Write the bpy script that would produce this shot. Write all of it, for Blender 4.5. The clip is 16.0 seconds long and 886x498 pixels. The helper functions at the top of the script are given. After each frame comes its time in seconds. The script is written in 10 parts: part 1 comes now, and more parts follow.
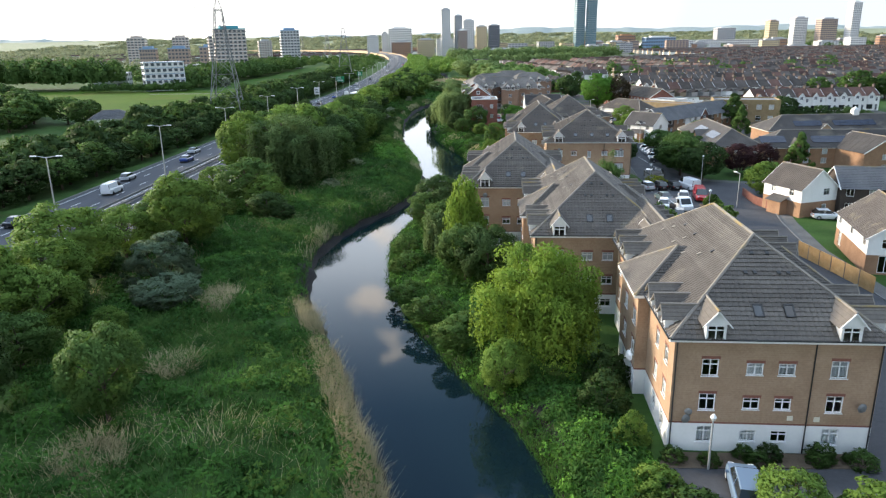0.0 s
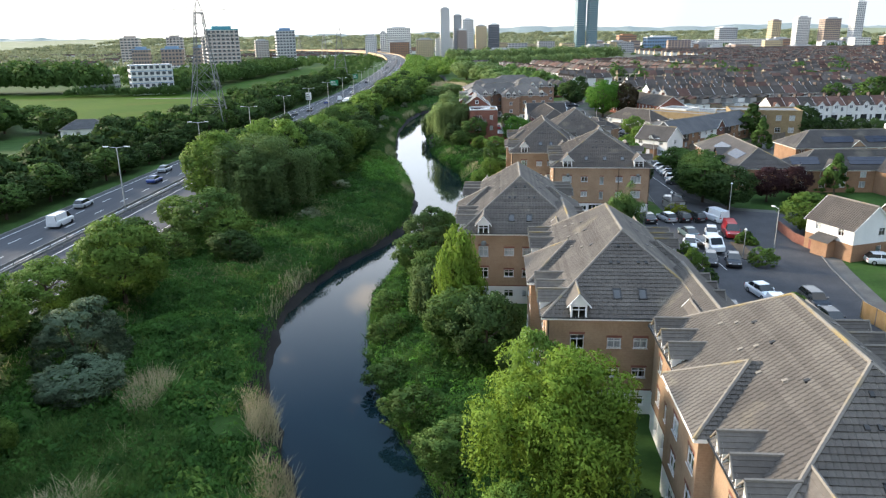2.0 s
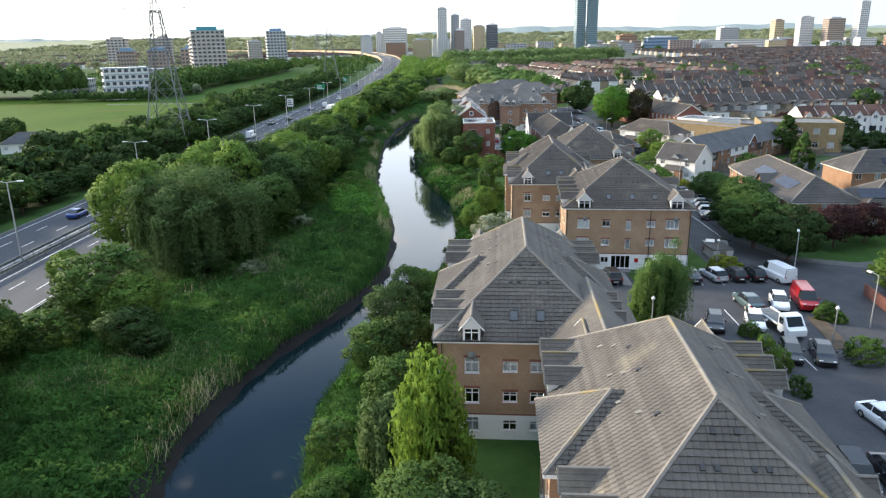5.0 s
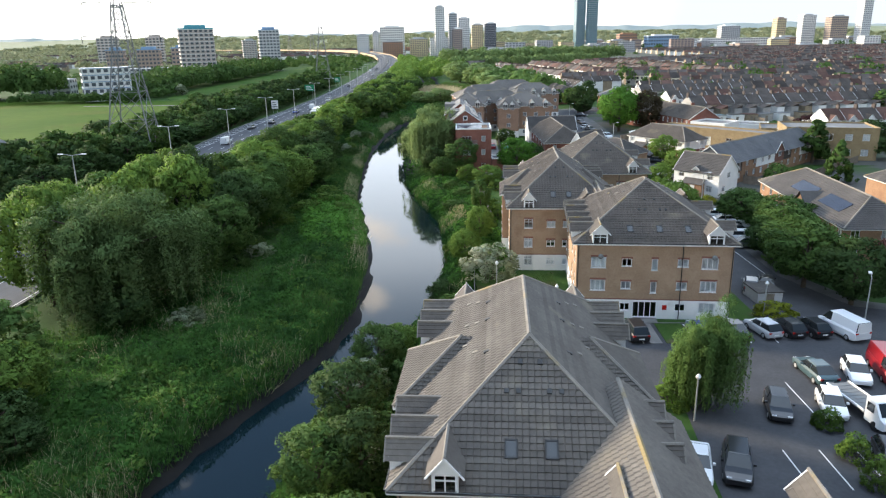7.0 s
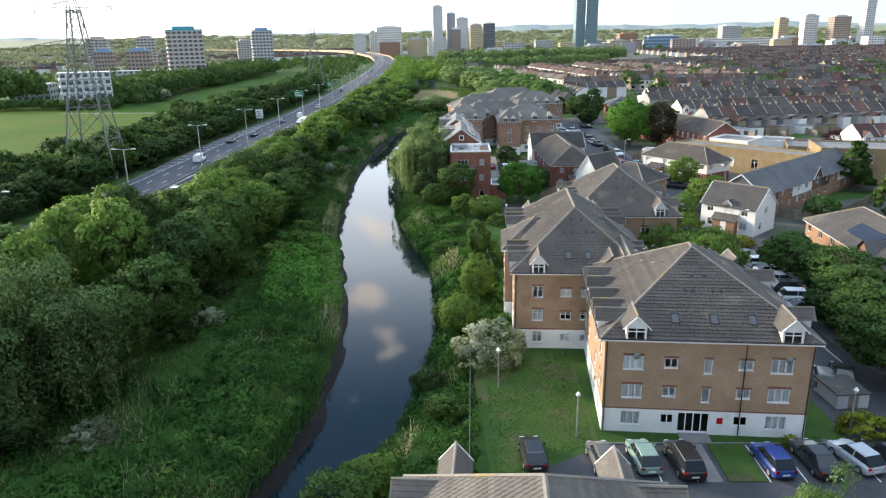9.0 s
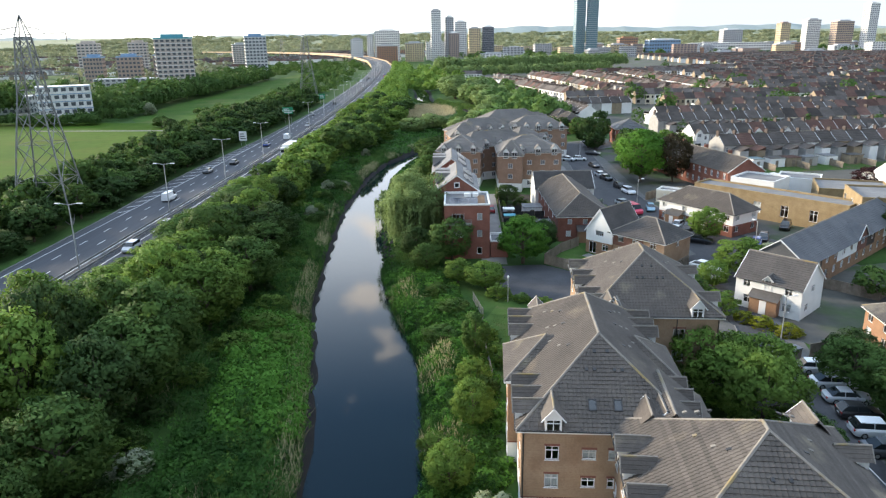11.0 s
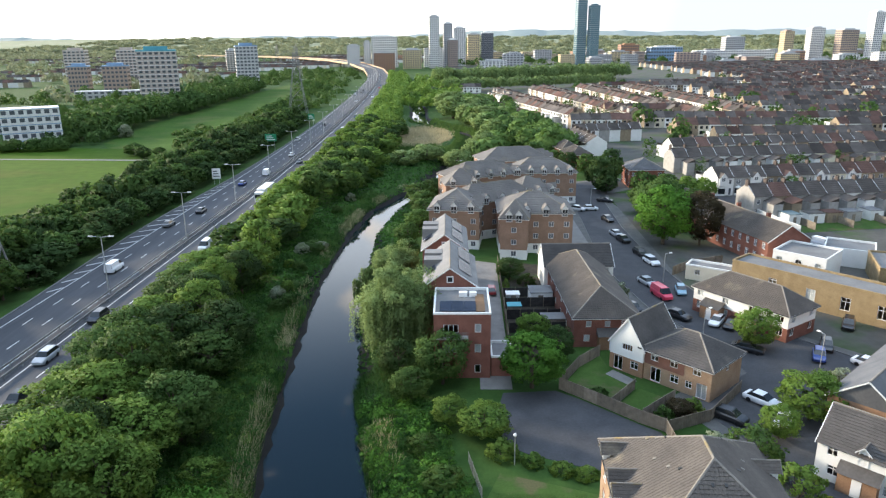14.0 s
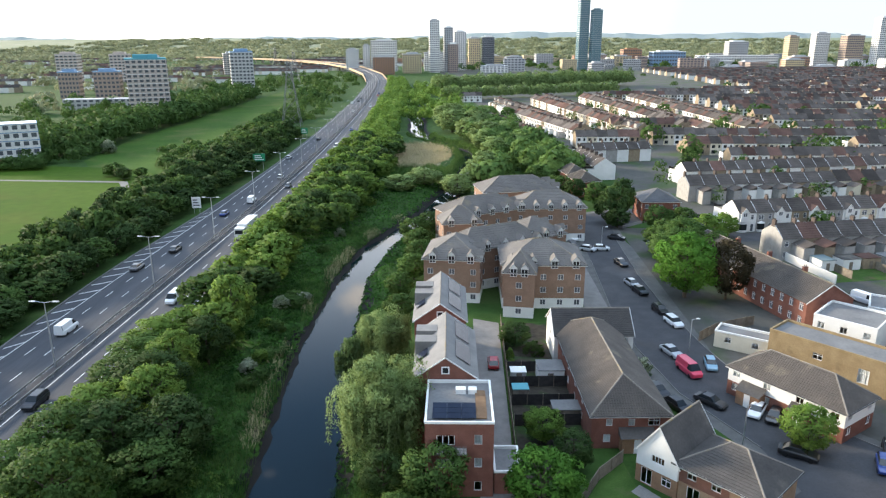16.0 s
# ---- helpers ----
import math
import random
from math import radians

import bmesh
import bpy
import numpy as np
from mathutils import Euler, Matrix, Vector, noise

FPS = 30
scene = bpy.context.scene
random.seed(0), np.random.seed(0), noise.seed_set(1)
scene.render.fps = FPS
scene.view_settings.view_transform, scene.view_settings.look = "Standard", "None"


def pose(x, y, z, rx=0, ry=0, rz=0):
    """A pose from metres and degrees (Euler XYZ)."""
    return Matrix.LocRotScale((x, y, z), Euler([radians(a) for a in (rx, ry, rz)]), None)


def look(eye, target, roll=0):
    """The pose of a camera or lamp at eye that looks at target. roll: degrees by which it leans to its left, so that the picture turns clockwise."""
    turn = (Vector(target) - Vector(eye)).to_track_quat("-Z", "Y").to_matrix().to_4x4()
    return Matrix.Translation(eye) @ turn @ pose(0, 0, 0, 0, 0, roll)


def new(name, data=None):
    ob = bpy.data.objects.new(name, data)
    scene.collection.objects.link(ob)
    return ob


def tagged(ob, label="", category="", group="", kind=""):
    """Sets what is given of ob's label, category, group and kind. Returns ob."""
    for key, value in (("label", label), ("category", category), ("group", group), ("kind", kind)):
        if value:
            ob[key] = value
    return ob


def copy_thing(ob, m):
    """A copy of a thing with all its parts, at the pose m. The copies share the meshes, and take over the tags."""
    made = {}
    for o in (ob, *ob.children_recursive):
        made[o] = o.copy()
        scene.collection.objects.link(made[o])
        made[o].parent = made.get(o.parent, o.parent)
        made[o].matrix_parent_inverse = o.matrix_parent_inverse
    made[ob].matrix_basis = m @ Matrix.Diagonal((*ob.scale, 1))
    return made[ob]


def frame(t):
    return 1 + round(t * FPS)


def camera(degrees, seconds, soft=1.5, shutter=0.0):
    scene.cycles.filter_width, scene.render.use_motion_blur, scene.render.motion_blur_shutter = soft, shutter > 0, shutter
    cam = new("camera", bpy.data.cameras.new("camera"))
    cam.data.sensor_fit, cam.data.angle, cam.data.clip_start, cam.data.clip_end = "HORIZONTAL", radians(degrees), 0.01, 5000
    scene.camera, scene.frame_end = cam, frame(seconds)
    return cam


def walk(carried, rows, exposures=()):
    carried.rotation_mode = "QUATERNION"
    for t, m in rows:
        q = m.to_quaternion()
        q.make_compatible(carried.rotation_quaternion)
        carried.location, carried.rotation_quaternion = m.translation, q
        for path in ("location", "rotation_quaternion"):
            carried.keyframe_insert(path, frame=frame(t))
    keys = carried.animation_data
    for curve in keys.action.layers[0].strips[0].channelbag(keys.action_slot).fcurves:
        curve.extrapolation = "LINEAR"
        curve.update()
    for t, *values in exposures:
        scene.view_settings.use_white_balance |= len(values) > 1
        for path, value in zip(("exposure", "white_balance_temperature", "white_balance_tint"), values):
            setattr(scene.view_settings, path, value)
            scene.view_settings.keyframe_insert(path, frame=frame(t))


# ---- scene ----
cam = camera(64.8, 16.0, soft=1.25)
METRES, EYE, TILT, LEAN, TURN = 147.0, 26.0, 0.0, 0.0, 2.2
ROWS = [
    (0.0, 0.0, 0.0, 0.0, -0.28, -16.56, 0.94),
    (0.5, 0.0007, 0.0255, 0.0027, -0.3, -16.61, 0.91),
    (1.0, 0.0024, 0.0528, 0.0063, -0.29, -16.64, 0.87),
    (1.5, 0.0047, 0.0807, 0.0103, -0.29, -16.67, 0.88),
    (2.0, 0.0076, 0.1094, 0.0131, -0.31, -16.66, 0.9),
    (2.5, 0.0103, 0.1383, 0.0138, -0.34, -16.63, 0.92),
    (3.0, 0.0125, 0.1675, 0.0146, -0.37, -16.64, 0.92),
    (3.5, 0.0148, 0.1973, 0.0159, -0.38, -16.65, 0.9),
    (4.0, 0.0174, 0.2282, 0.0172, -0.4, -16.65, 0.91),
    (6.5, 0.0343, 0.3822, 0.0133, -0.5, -16.68, 1.02),
    (7.0, 0.0375, 0.4128, 0.0124, -0.53, -16.71, 1.04),
    (7.5, 0.0402, 0.444, 0.012, -0.56, -16.71, 1.04),
    (8.0, 0.0425, 0.4756, 0.0126, -0.59, -16.71, 1.05),
    (8.5, 0.0444, 0.5073, 0.0179, -0.61, -16.74, 1.03),
    (9.0, 0.046, 0.5392, 0.0269, -0.64, -16.79, 1.0),
    (11.5, 0.0569, 0.6971, 0.0763, -0.75, -16.75, 0.77),
    (12.0, 0.0586, 0.7275, 0.0856, -0.77, -16.73, 0.7),
    (12.5, 0.0601, 0.7579, 0.095, -0.78, -16.69, 0.61),
    (13.0, 0.0619, 0.7885, 0.1042, -0.78, -16.66, 0.52),
    (13.5, 0.0642, 0.8194, 0.1136, -0.77, -16.64, 0.49),
    (14.0, 0.0656, 0.8503, 0.1226, -0.8, -16.65, 0.46),
    (14.5, 0.0672, 0.8817, 0.1315, -0.78, -16.62, 0.39),
    (15.0, 0.0689, 0.9126, 0.1409, -0.77, -16.63, 0.32),
    (15.5, 0.0704, 0.944, 0.1494, -0.76, -16.6, 0.24),
    (16.0, 0.0719, 0.9749, 0.1588, -0.74, -16.59, 0.18),
]
walk(cam, [(t, pose(0, 0, EYE, TILT, LEAN, TURN) @ pose(METRES * x, METRES * y, METRES * z, 90 + pitch, roll, yaw)) for t, x, y, z, yaw, pitch, roll in ROWS])

# ---- world and sun ----
SUN_AZ, SUN_EL = radians(298), radians(15)      # azimuth clockwise from +y, elevation
SUN_DIR = Vector((math.sin(SUN_AZ) * math.cos(SUN_EL), math.cos(SUN_AZ) * math.cos(SUN_EL), math.sin(SUN_EL)))
HAZE_AWAY, HAZE_SUN, BRIGHT_VEIL, HIGH_VEIL, ZENITH = (3.75, 4.05, 4.4), (12.5, 12.2, 11.4), (8.9, 9.9, 11.1), (2.4, 3.7, 5.4), (8.6, 10.8, 14.0)
CLOUD_AWAY, CLOUD_SUN = (9.5, 9.2, 9.0), (15.0, 13.6, 12.0)
CLOUDS = [((-0.140, 0.929, 0.341), 0.05), ((-0.105, 0.905, 0.411), 0.045), ((-0.13, 0.95, 0.285), 0.07), ((0.02, 0.80, 0.60), 0.05), ((-0.30, 0.88, 0.36), 0.05)]
world = bpy.data.worlds.new("evening_sky")
scene.world = world
world.use_nodes = True
wn, wl = world.node_tree.nodes, world.node_tree.links
wn.clear()
w_out = wn.new("ShaderNodeOutputWorld")
w_bg = wn.new("ShaderNodeBackground")
sky = wn.new("ShaderNodeTexSky")
sky.sky_type = "NISHITA"
sky.sun_disc = False
sky.sun_elevation, sky.sun_rotation = SUN_EL, SUN_AZ
sky.air_density, sky.dust_density, sky.ozone_density = 1.0, 0.4, 3.0


def w_node(kind, links=(), **inputs):
    """A node of the sky: (socket, output) links and plain input values."""
    nd = wn.new(kind)
    for key, value in inputs.items():
        nd.inputs[key.replace("_", " ")].default_value = value
    for key, out in links:
        wl.new(out, nd.inputs[key])
    return nd


def w_math(op, a, b):
    nd = wn.new("ShaderNodeMath")
    nd.operation, nd.use_clamp = op, False
    for k, v in enumerate((a, b)):
        if isinstance(v, (int, float)):
            nd.inputs[k].default_value = v
        else:
            wl.new(v, nd.inputs[k])
    return nd.outputs[0]


def w_range(value, a, b, lo=0.0, hi=1.0):
    return w_node("ShaderNodeMapRange", [("Value", value)], From_Min=a, From_Max=b, To_Min=lo, To_Max=hi).outputs[0]


def w_blend(fac, a, b):
    nd = wn.new("ShaderNodeMix")
    nd.data_type = "RGBA"
    wl.new(fac, nd.inputs["Factor"])
    for key, v in (("A", a), ("B", b)):
        if isinstance(v, tuple):
            nd.inputs[key].default_value = (*v, 1)
        else:
            wl.new(v, nd.inputs[key])
    return nd.outputs["Result"]


way = wn.new("ShaderNodeTexCoord").outputs["Generated"]
up_z = w_node("ShaderNodeSeparateXYZ", [(0, way)]).outputs["Z"]
flat = w_node("ShaderNodeMapping", [("Vector", way)], Scale=(1.0, 1.0, 2.4))
puffs = w_node("ShaderNodeTexNoise", [("Vector", flat.outputs[0])], Scale=9.0, Detail=7.0, Roughness=0.55).outputs["Fac"]
broad_cloud = w_node("ShaderNodeTexNoise", [("Vector", flat.outputs[0])], Scale=2.6, Detail=5.0, Roughness=0.5).outputs["Fac"]
aim = wn.new("ShaderNodeVectorMath")                       # towards the low sun or away from it
aim.operation = "DOT_PRODUCT"
wl.new(way, aim.inputs[0])
aim.inputs[1].default_value = SUN_DIR
sunward = w_range(aim.outputs["Value"], 0.20, 0.95)
wl.new(w_math("MULTIPLY", w_range(aim.outputs["Value"], -0.85, -0.05, 0.45, 1.0), 0.12), w_bg.inputs["Strength"])   # dimmer opposite the sun
# small fair-weather clouds that drift over the river's reach
drift = 0.0
for place, size in CLOUDS:
    far_off = wn.new("ShaderNodeVectorMath")
    far_off.operation = "DISTANCE"
    wl.new(way, far_off.inputs[0])
    far_off.inputs[1].default_value = place
    drift = w_math("MAXIMUM", drift, w_range(far_off.outputs["Value"], size, 0.0))
cloud = w_range(w_math("ADD", w_math("ADD", w_math("MULTIPLY", w_math("SUBTRACT", puffs, 0.5), 3.4), w_math("MULTIPLY", drift, 0.85)), w_math("MULTIPLY", w_math("SUBTRACT", broad_cloud, 0.5), 1.2)), 0.38, 0.85)
haze = w_math("MAXIMUM", w_range(up_z, 0.29, 0.50, 1.0, 0.20), w_range(up_z, 0.72, 0.90))
deck = w_blend(sunward, HAZE_AWAY, HAZE_SUN)               # milky haze low down, brighter on the sun's side
high = w_blend(w_range(up_z, 0.07, 0.17), deck, BRIGHT_VEIL)      # the veil is brightest a little above the horizon
high = w_blend(w_range(up_z, 0.31, 0.49), high, HIGH_VEIL)
high = w_blend(w_range(up_z, 0.72, 0.90), high, ZENITH)      # unseen sky overhead, brightened to add fill light
clear = w_blend(haze, sky.outputs[0], high)
lit_cloud = w_blend(sunward, CLOUD_AWAY, CLOUD_SUN)
wl.new(w_blend(w_math("MULTIPLY", cloud, w_range(up_z, 0.10, 0.26)), clear, lit_cloud), w_bg.inputs["Color"])
wl.new(w_bg.outputs[0], w_out.inputs["Surface"])
sun_data = bpy.data.lights.new("sun", "SUN")
sun_data.energy, sun_data.angle, sun_data.color = 4.2, radians(9), (1.0, 0.86, 0.68)
sun = new("sun", sun_data)
sun.matrix_world = look(SUN_DIR * 800, (0, 0, 0))
scene.view_settings.exposure = 1.09

# ---- materials ----
def nodes_of(name):
    m = bpy.data.materials.new(name)
    m.use_nodes = True
    nt = m.node_tree
    return m, nt.nodes, nt.links, nt.nodes["Principled BSDF"]


def surf(name, c1, c2, scale=1.0, rough=0.8, bump=0.0, bscale=20.0, c3=None, c3_scale=0.15, c3_at=0.6, rnd=0.0, isl=0.0,
         metal=0.0, spec=0.3, stretch=(1, 1, 1), trans=0.0, fine=0.25, courses=0.0):
    """Two-scale noise between c1 and c2, patches of c3, brightness varied by object or by island."""
    m, n, l, p = nodes_of(name)
    geo = n.new("ShaderNodeNewGeometry")
    mp = n.new("ShaderNodeMapping")
    mp.inputs["Scale"].default_value = stretch
    l.new(geo.outputs["Position"], mp.inputs["Vector"])

    def noise_node(s, detail=6.0):
        t = n.new("ShaderNodeTexNoise")
        t.inputs["Scale"].default_value, t.inputs["Detail"].default_value = s, detail
        l.new(mp.outputs[0], t.inputs["Vector"])
        return t.outputs["Fac"]

    def ramp(fac, a, b):
        r = n.new("ShaderNodeMapRange")
        r.inputs["From Min"].default_value, r.inputs["From Max"].default_value = a, b
        l.new(fac, r.inputs["Value"])
        return r.outputs[0]

    def mixed(fac, a, b, kind="MIX"):
        x = n.new("ShaderNodeMix")
        x.data_type, x.blend_type = "RGBA", kind
        for key, v in (("Factor", fac), ("A", a), ("B", b)):
            if isinstance(v, (tuple, float, int)):
                x.inputs[key].default_value = (*v, 1) if isinstance(v, tuple) else v
            else:
                l.new(v, x.inputs[key])
        return x.outputs["Result"]

    col = mixed(ramp(noise_node(scale), 0.3, 0.7), c1, c2)
    if c3:
        col = mixed(ramp(noise_node(c3_scale, 4), c3_at, c3_at + 0.12), col, c3)

    def scaled(col, value, lo, hi):
        r = n.new("ShaderNodeMapRange")
        r.inputs["To Min"].default_value, r.inputs["To Max"].default_value = lo, hi
        l.new(value, r.inputs["Value"])
        h = n.new("ShaderNodeHueSaturation")
        l.new(r.outputs[0], h.inputs["Value"])
        l.new(col, h.inputs["Color"])
        return h.outputs[0]

    if fine:
        col = scaled(col, noise_node(scale * 9, 3), 1 - fine, 1 + fine)
    if rnd:
        info = n.new("ShaderNodeObjectInfo")
        col = scaled(col, info.outputs["Random"], 1 - rnd, 1 + rnd)
    if isl:
        col = scaled(col, geo.outputs["Random Per Island"], 1 - isl, 1 + isl)
    if courses:
        sep = n.new("ShaderNodeSeparateXYZ")
        l.new(geo.outputs["Position"], sep.inputs[0])
        w = n.new("ShaderNodeMath")
        w.operation = "PINGPONG"
        w.inputs[1].default_value = courses
        l.new(sep.outputs["Z"], w.inputs[0])
        col = mixed(ramp(w.outputs[0], courses * 0.08, 0.0), col, tuple(0.72 * a for a in c1))
    l.new(col, p.inputs["Base Color"])
    p.inputs["Roughness"].default_value, p.inputs["Metallic"].default_value = rough, metal
    p.inputs["Specular IOR Level"].default_value = spec
    if bump:
        b = n.new("ShaderNodeBump")
        b.inputs["Strength"].default_value, b.inputs["Distance"].default_value = bump, 0.05
        l.new(noise_node(bscale), b.inputs["Height"])
        l.new(b.outputs[0], p.inputs["Normal"])
    if trans:
        t = n.new("ShaderNodeBsdfTranslucent")
        mx = n.new("ShaderNodeMixShader")
        mx.inputs[0].default_value = trans
        l.new(col, t.inputs["Color"])
        l.new(p.outputs[0], mx.inputs[1])
        l.new(t.outputs[0], mx.inputs[2])
        l.new(mx.outputs[0], n["Material Output"].inputs["Surface"])
    return m


def leafy(name, c1, c2, trans=0.4):
    return surf(name, c1, c2, scale=0.35, rough=0.75, isl=0.15, rnd=0.15, fine=0.0, trans=trans, spec=0.12)


M = {}
M["ground"] = surf("grass_ground", (0.026, 0.058, 0.013), (0.045, 0.092, 0.021), 0.25, 0.9, 0.6, 6, c3=(0.058, 0.085, 0.027), c3_scale=0.05, spec=0.1)
M["lawn"] = surf("mown_lawn", (0.038, 0.078, 0.017), (0.058, 0.105, 0.024), 0.5, 0.9, 0.5, 12, c3=(0.085, 0.085, 0.04), c3_scale=0.3, c3_at=0.52, spec=0.1)
M["field"] = surf("playing_field_grass", (0.044, 0.092, 0.009), (0.066, 0.112, 0.013), 0.03, 0.9, 0.2, 8, c3=(0.076, 0.098, 0.016), c3_scale=0.02, c3_at=0.55, spec=0.05)
M["meadow"] = surf("rough_meadow_grass", (0.036, 0.082, 0.014), (0.060, 0.114, 0.020), 0.06, 0.9, 0.8, 5, c3=(0.084, 0.112, 0.032), c3_scale=0.05, c3_at=0.52, spec=0.05)
# far land lightened, with aerial haze put into the base colour
M["hills"] = surf("haze_pale_country", (0.17, 0.20, 0.105), (0.235, 0.25, 0.15), 0.02, 0.95, c3=(0.31, 0.29, 0.235), c3_scale=0.012, c3_at=0.6)
M["mud"] = surf("wet_mud", (0.006, 0.0055, 0.005), (0.013, 0.011, 0.009), 0.8, 0.85, 0.9, 5)
M["asphalt"] = surf("asphalt", (0.045, 0.046, 0.05), (0.065, 0.066, 0.07), 0.35, 0.85, 0.2, 40, c3=(0.085, 0.085, 0.088), c3_scale=0.07)
M["mway"] = surf("motorway_asphalt", (0.050, 0.053, 0.060), (0.072, 0.075, 0.082), 0.2, 0.8, 0.15, 30, stretch=(1.4, 0.12, 1))
M["pave"] = surf("paving", (0.16, 0.155, 0.145), (0.22, 0.21, 0.20), 0.6, 0.9, 0.2, 30)
M["kerb"] = surf("kerb_concrete", (0.13, 0.13, 0.124), (0.20, 0.195, 0.185), 1.2, 0.9)
M["paint_line"] = surf("road_paint", (0.55, 0.55, 0.53), (0.7, 0.7, 0.68), 2.0, 0.7)
M["concrete"] = surf("concrete", (0.30, 0.29, 0.27), (0.42, 0.40, 0.37), 0.3, 0.9)
M["brick_tan"] = surf("buff_brick", (0.30, 0.20, 0.128), (0.375, 0.26, 0.17), 0.7, 0.9, 0.25, 30, c3=(0.27, 0.17, 0.105), c3_scale=0.25, fine=0.22, courses=0.075)
M["brick_red"] = surf("red_brick", (0.175, 0.072, 0.052), (0.24, 0.105, 0.076), 0.8, 0.9, 0.25, 30, fine=0.25, courses=0.075)
M["brick_brown"] = surf("brown_brick", (0.26, 0.15, 0.09), (0.33, 0.20, 0.12), 0.8, 0.9, 0.25, 30, fine=0.25, courses=0.075)
M["brick_yellow"] = surf("stock_brick", (0.235, 0.17, 0.09), (0.31, 0.235, 0.13), 0.7, 0.9, 0.25, 30, c3=(0.18, 0.13, 0.075), c3_scale=0.3, fine=0.25, courses=0.075)
M["render_white"] = surf("white_render", (0.72, 0.72, 0.69), (0.80, 0.80, 0.77), 0.5, 0.8, c3=(0.62, 0.61, 0.56), c3_scale=0.4, c3_at=0.66, fine=0.05)
M["render_cream"] = surf("cream_render", (0.60, 0.55, 0.43), (0.70, 0.65, 0.52), 0.5, 0.85, fine=0.06)
M["upvc"] = surf("white_plastic", (0.78, 0.78, 0.77), (0.82, 0.82, 0.81), 2.0, 0.35, fine=0.0)
M["fascia"] = surf("white_fascia", (0.70, 0.70, 0.68), (0.78, 0.78, 0.76), 1.0, 0.5, fine=0.05)
M["black_pipe"] = surf("black_pipe", (0.02, 0.02, 0.02), (0.035, 0.035, 0.035), 2.0, 0.45)
M["tile"] = surf("concrete_tiles", (0.092, 0.080, 0.069), (0.128, 0.113, 0.096), 0.35, 0.85, 0.4, 9, c3=(0.19, 0.162, 0.122), c3_scale=0.22, c3_at=0.62, rnd=0.17, fine=0.3)
M["tile_dark"] = surf("dark_tiles", (0.058, 0.053, 0.049), (0.086, 0.078, 0.071), 0.4, 0.8, 0.4, 9, c3=(0.15, 0.135, 0.105), c3_scale=0.2, rnd=0.17, fine=0.3)
M["tile_brown"] = surf("brown_tiles", (0.076, 0.065, 0.056), (0.108, 0.092, 0.077), 0.4, 0.85, 0.4, 9, c3=(0.175, 0.145, 0.105), c3_scale=0.25, rnd=0.17, fine=0.3)
M["cap"] = surf("ridge_tiles", (0.17, 0.155, 0.135), (0.23, 0.205, 0.17), 0.8, 0.85, c3=(0.245, 0.185, 0.085), c3_scale=0.35, c3_at=0.56)
M["slate"] = surf("slate_roofs", (0.062, 0.054, 0.048), (0.104, 0.090, 0.080), 0.3, 0.9, isl=0.45, rnd=0.25, fine=0.25, spec=0.1)
M["redroof"] = surf("clay_roofs", (0.088, 0.052, 0.043), (0.140, 0.082, 0.064), 0.3, 0.9, isl=0.4, rnd=0.25, fine=0.25, spec=0.1)
M["flatroof"] = surf("flat_roof_felt", (0.14, 0.14, 0.14), (0.20, 0.20, 0.195), 0.3, 0.9)
M["slate_dark"] = surf("grey_slates", (0.085, 0.088, 0.092), (0.125, 0.125, 0.128), 0.4, 0.7, 0.3, 9, rnd=0.1, fine=0.25)
M["roof_grey"] = surf("pale_grey_slates", (0.16, 0.155, 0.15), (0.22, 0.212, 0.20), 0.4, 0.75, 0.3, 9, fine=0.2)
M["brick_dark"] = surf("dark_cladding", (0.05, 0.04, 0.035), (0.075, 0.06, 0.05), 0.8, 0.9)
M["mud_roof"] = surf("dry_sedum", (0.16, 0.09, 0.05), (0.22, 0.14, 0.08), 1.5, 0.95)
M["brick_tilehung"] = surf("hung_tiles", (0.15, 0.075, 0.055), (0.20, 0.10, 0.075), 1.0, 0.9)
M["soil"] = surf("bare_soil", (0.075, 0.055, 0.038), (0.12, 0.09, 0.06), 1.2, 0.95, 0.6, 8)
M["panel"] = surf("solar_cells", (0.012, 0.016, 0.03), (0.02, 0.026, 0.045), 0.6, 0.2, spec=0.3, fine=0.05)
M["wood_black"] = surf("dark_stained_boards", (0.028, 0.026, 0.026), (0.055, 0.050, 0.047), 1.5, 0.85, rnd=0.25)
M["garden_soil"] = surf("dark_garden_ground", (0.030, 0.027, 0.022), (0.062, 0.054, 0.042), 0.9, 0.95, 0.6, 8, c3=(0.030, 0.062, 0.018), c3_scale=0.25, c3_at=0.52, spec=0.1)
M["wood"] = surf("weathered_boards", (0.16, 0.135, 0.105), (0.25, 0.21, 0.165), 1.5, 0.9, rnd=0.2)
M["wood_new"] = surf("new_boards", (0.42, 0.26, 0.11), (0.52, 0.34, 0.16), 1.5, 0.85, rnd=0.15)
M["bark"] = surf("bark", (0.055, 0.043, 0.03), (0.10, 0.08, 0.058), 3.0, 0.95, 0.8, 12)
M["steel"] = surf("galvanised_steel", (0.36, 0.37, 0.37), (0.46, 0.47, 0.47), 1.0, 0.5, metal=0.6)
M["steel_dark"] = surf("weathered_steel", (0.17, 0.175, 0.175), (0.24, 0.245, 0.24), 1.0, 0.6, metal=0.4)
M["rubber"] = surf("tyre_rubber", (0.015, 0.015, 0.015), (0.022, 0.022, 0.022), 3.0, 0.8)
M["curtain"] = surf("net_curtain", (0.58, 0.60, 0.60), (0.74, 0.75, 0.74), 3.0, 0.9, rnd=0.3, stretch=(6, 6, 0.3))
M["leaf_mid"] = leafy("broad_leaves", (0.057, 0.110, 0.027), (0.090, 0.158, 0.040))
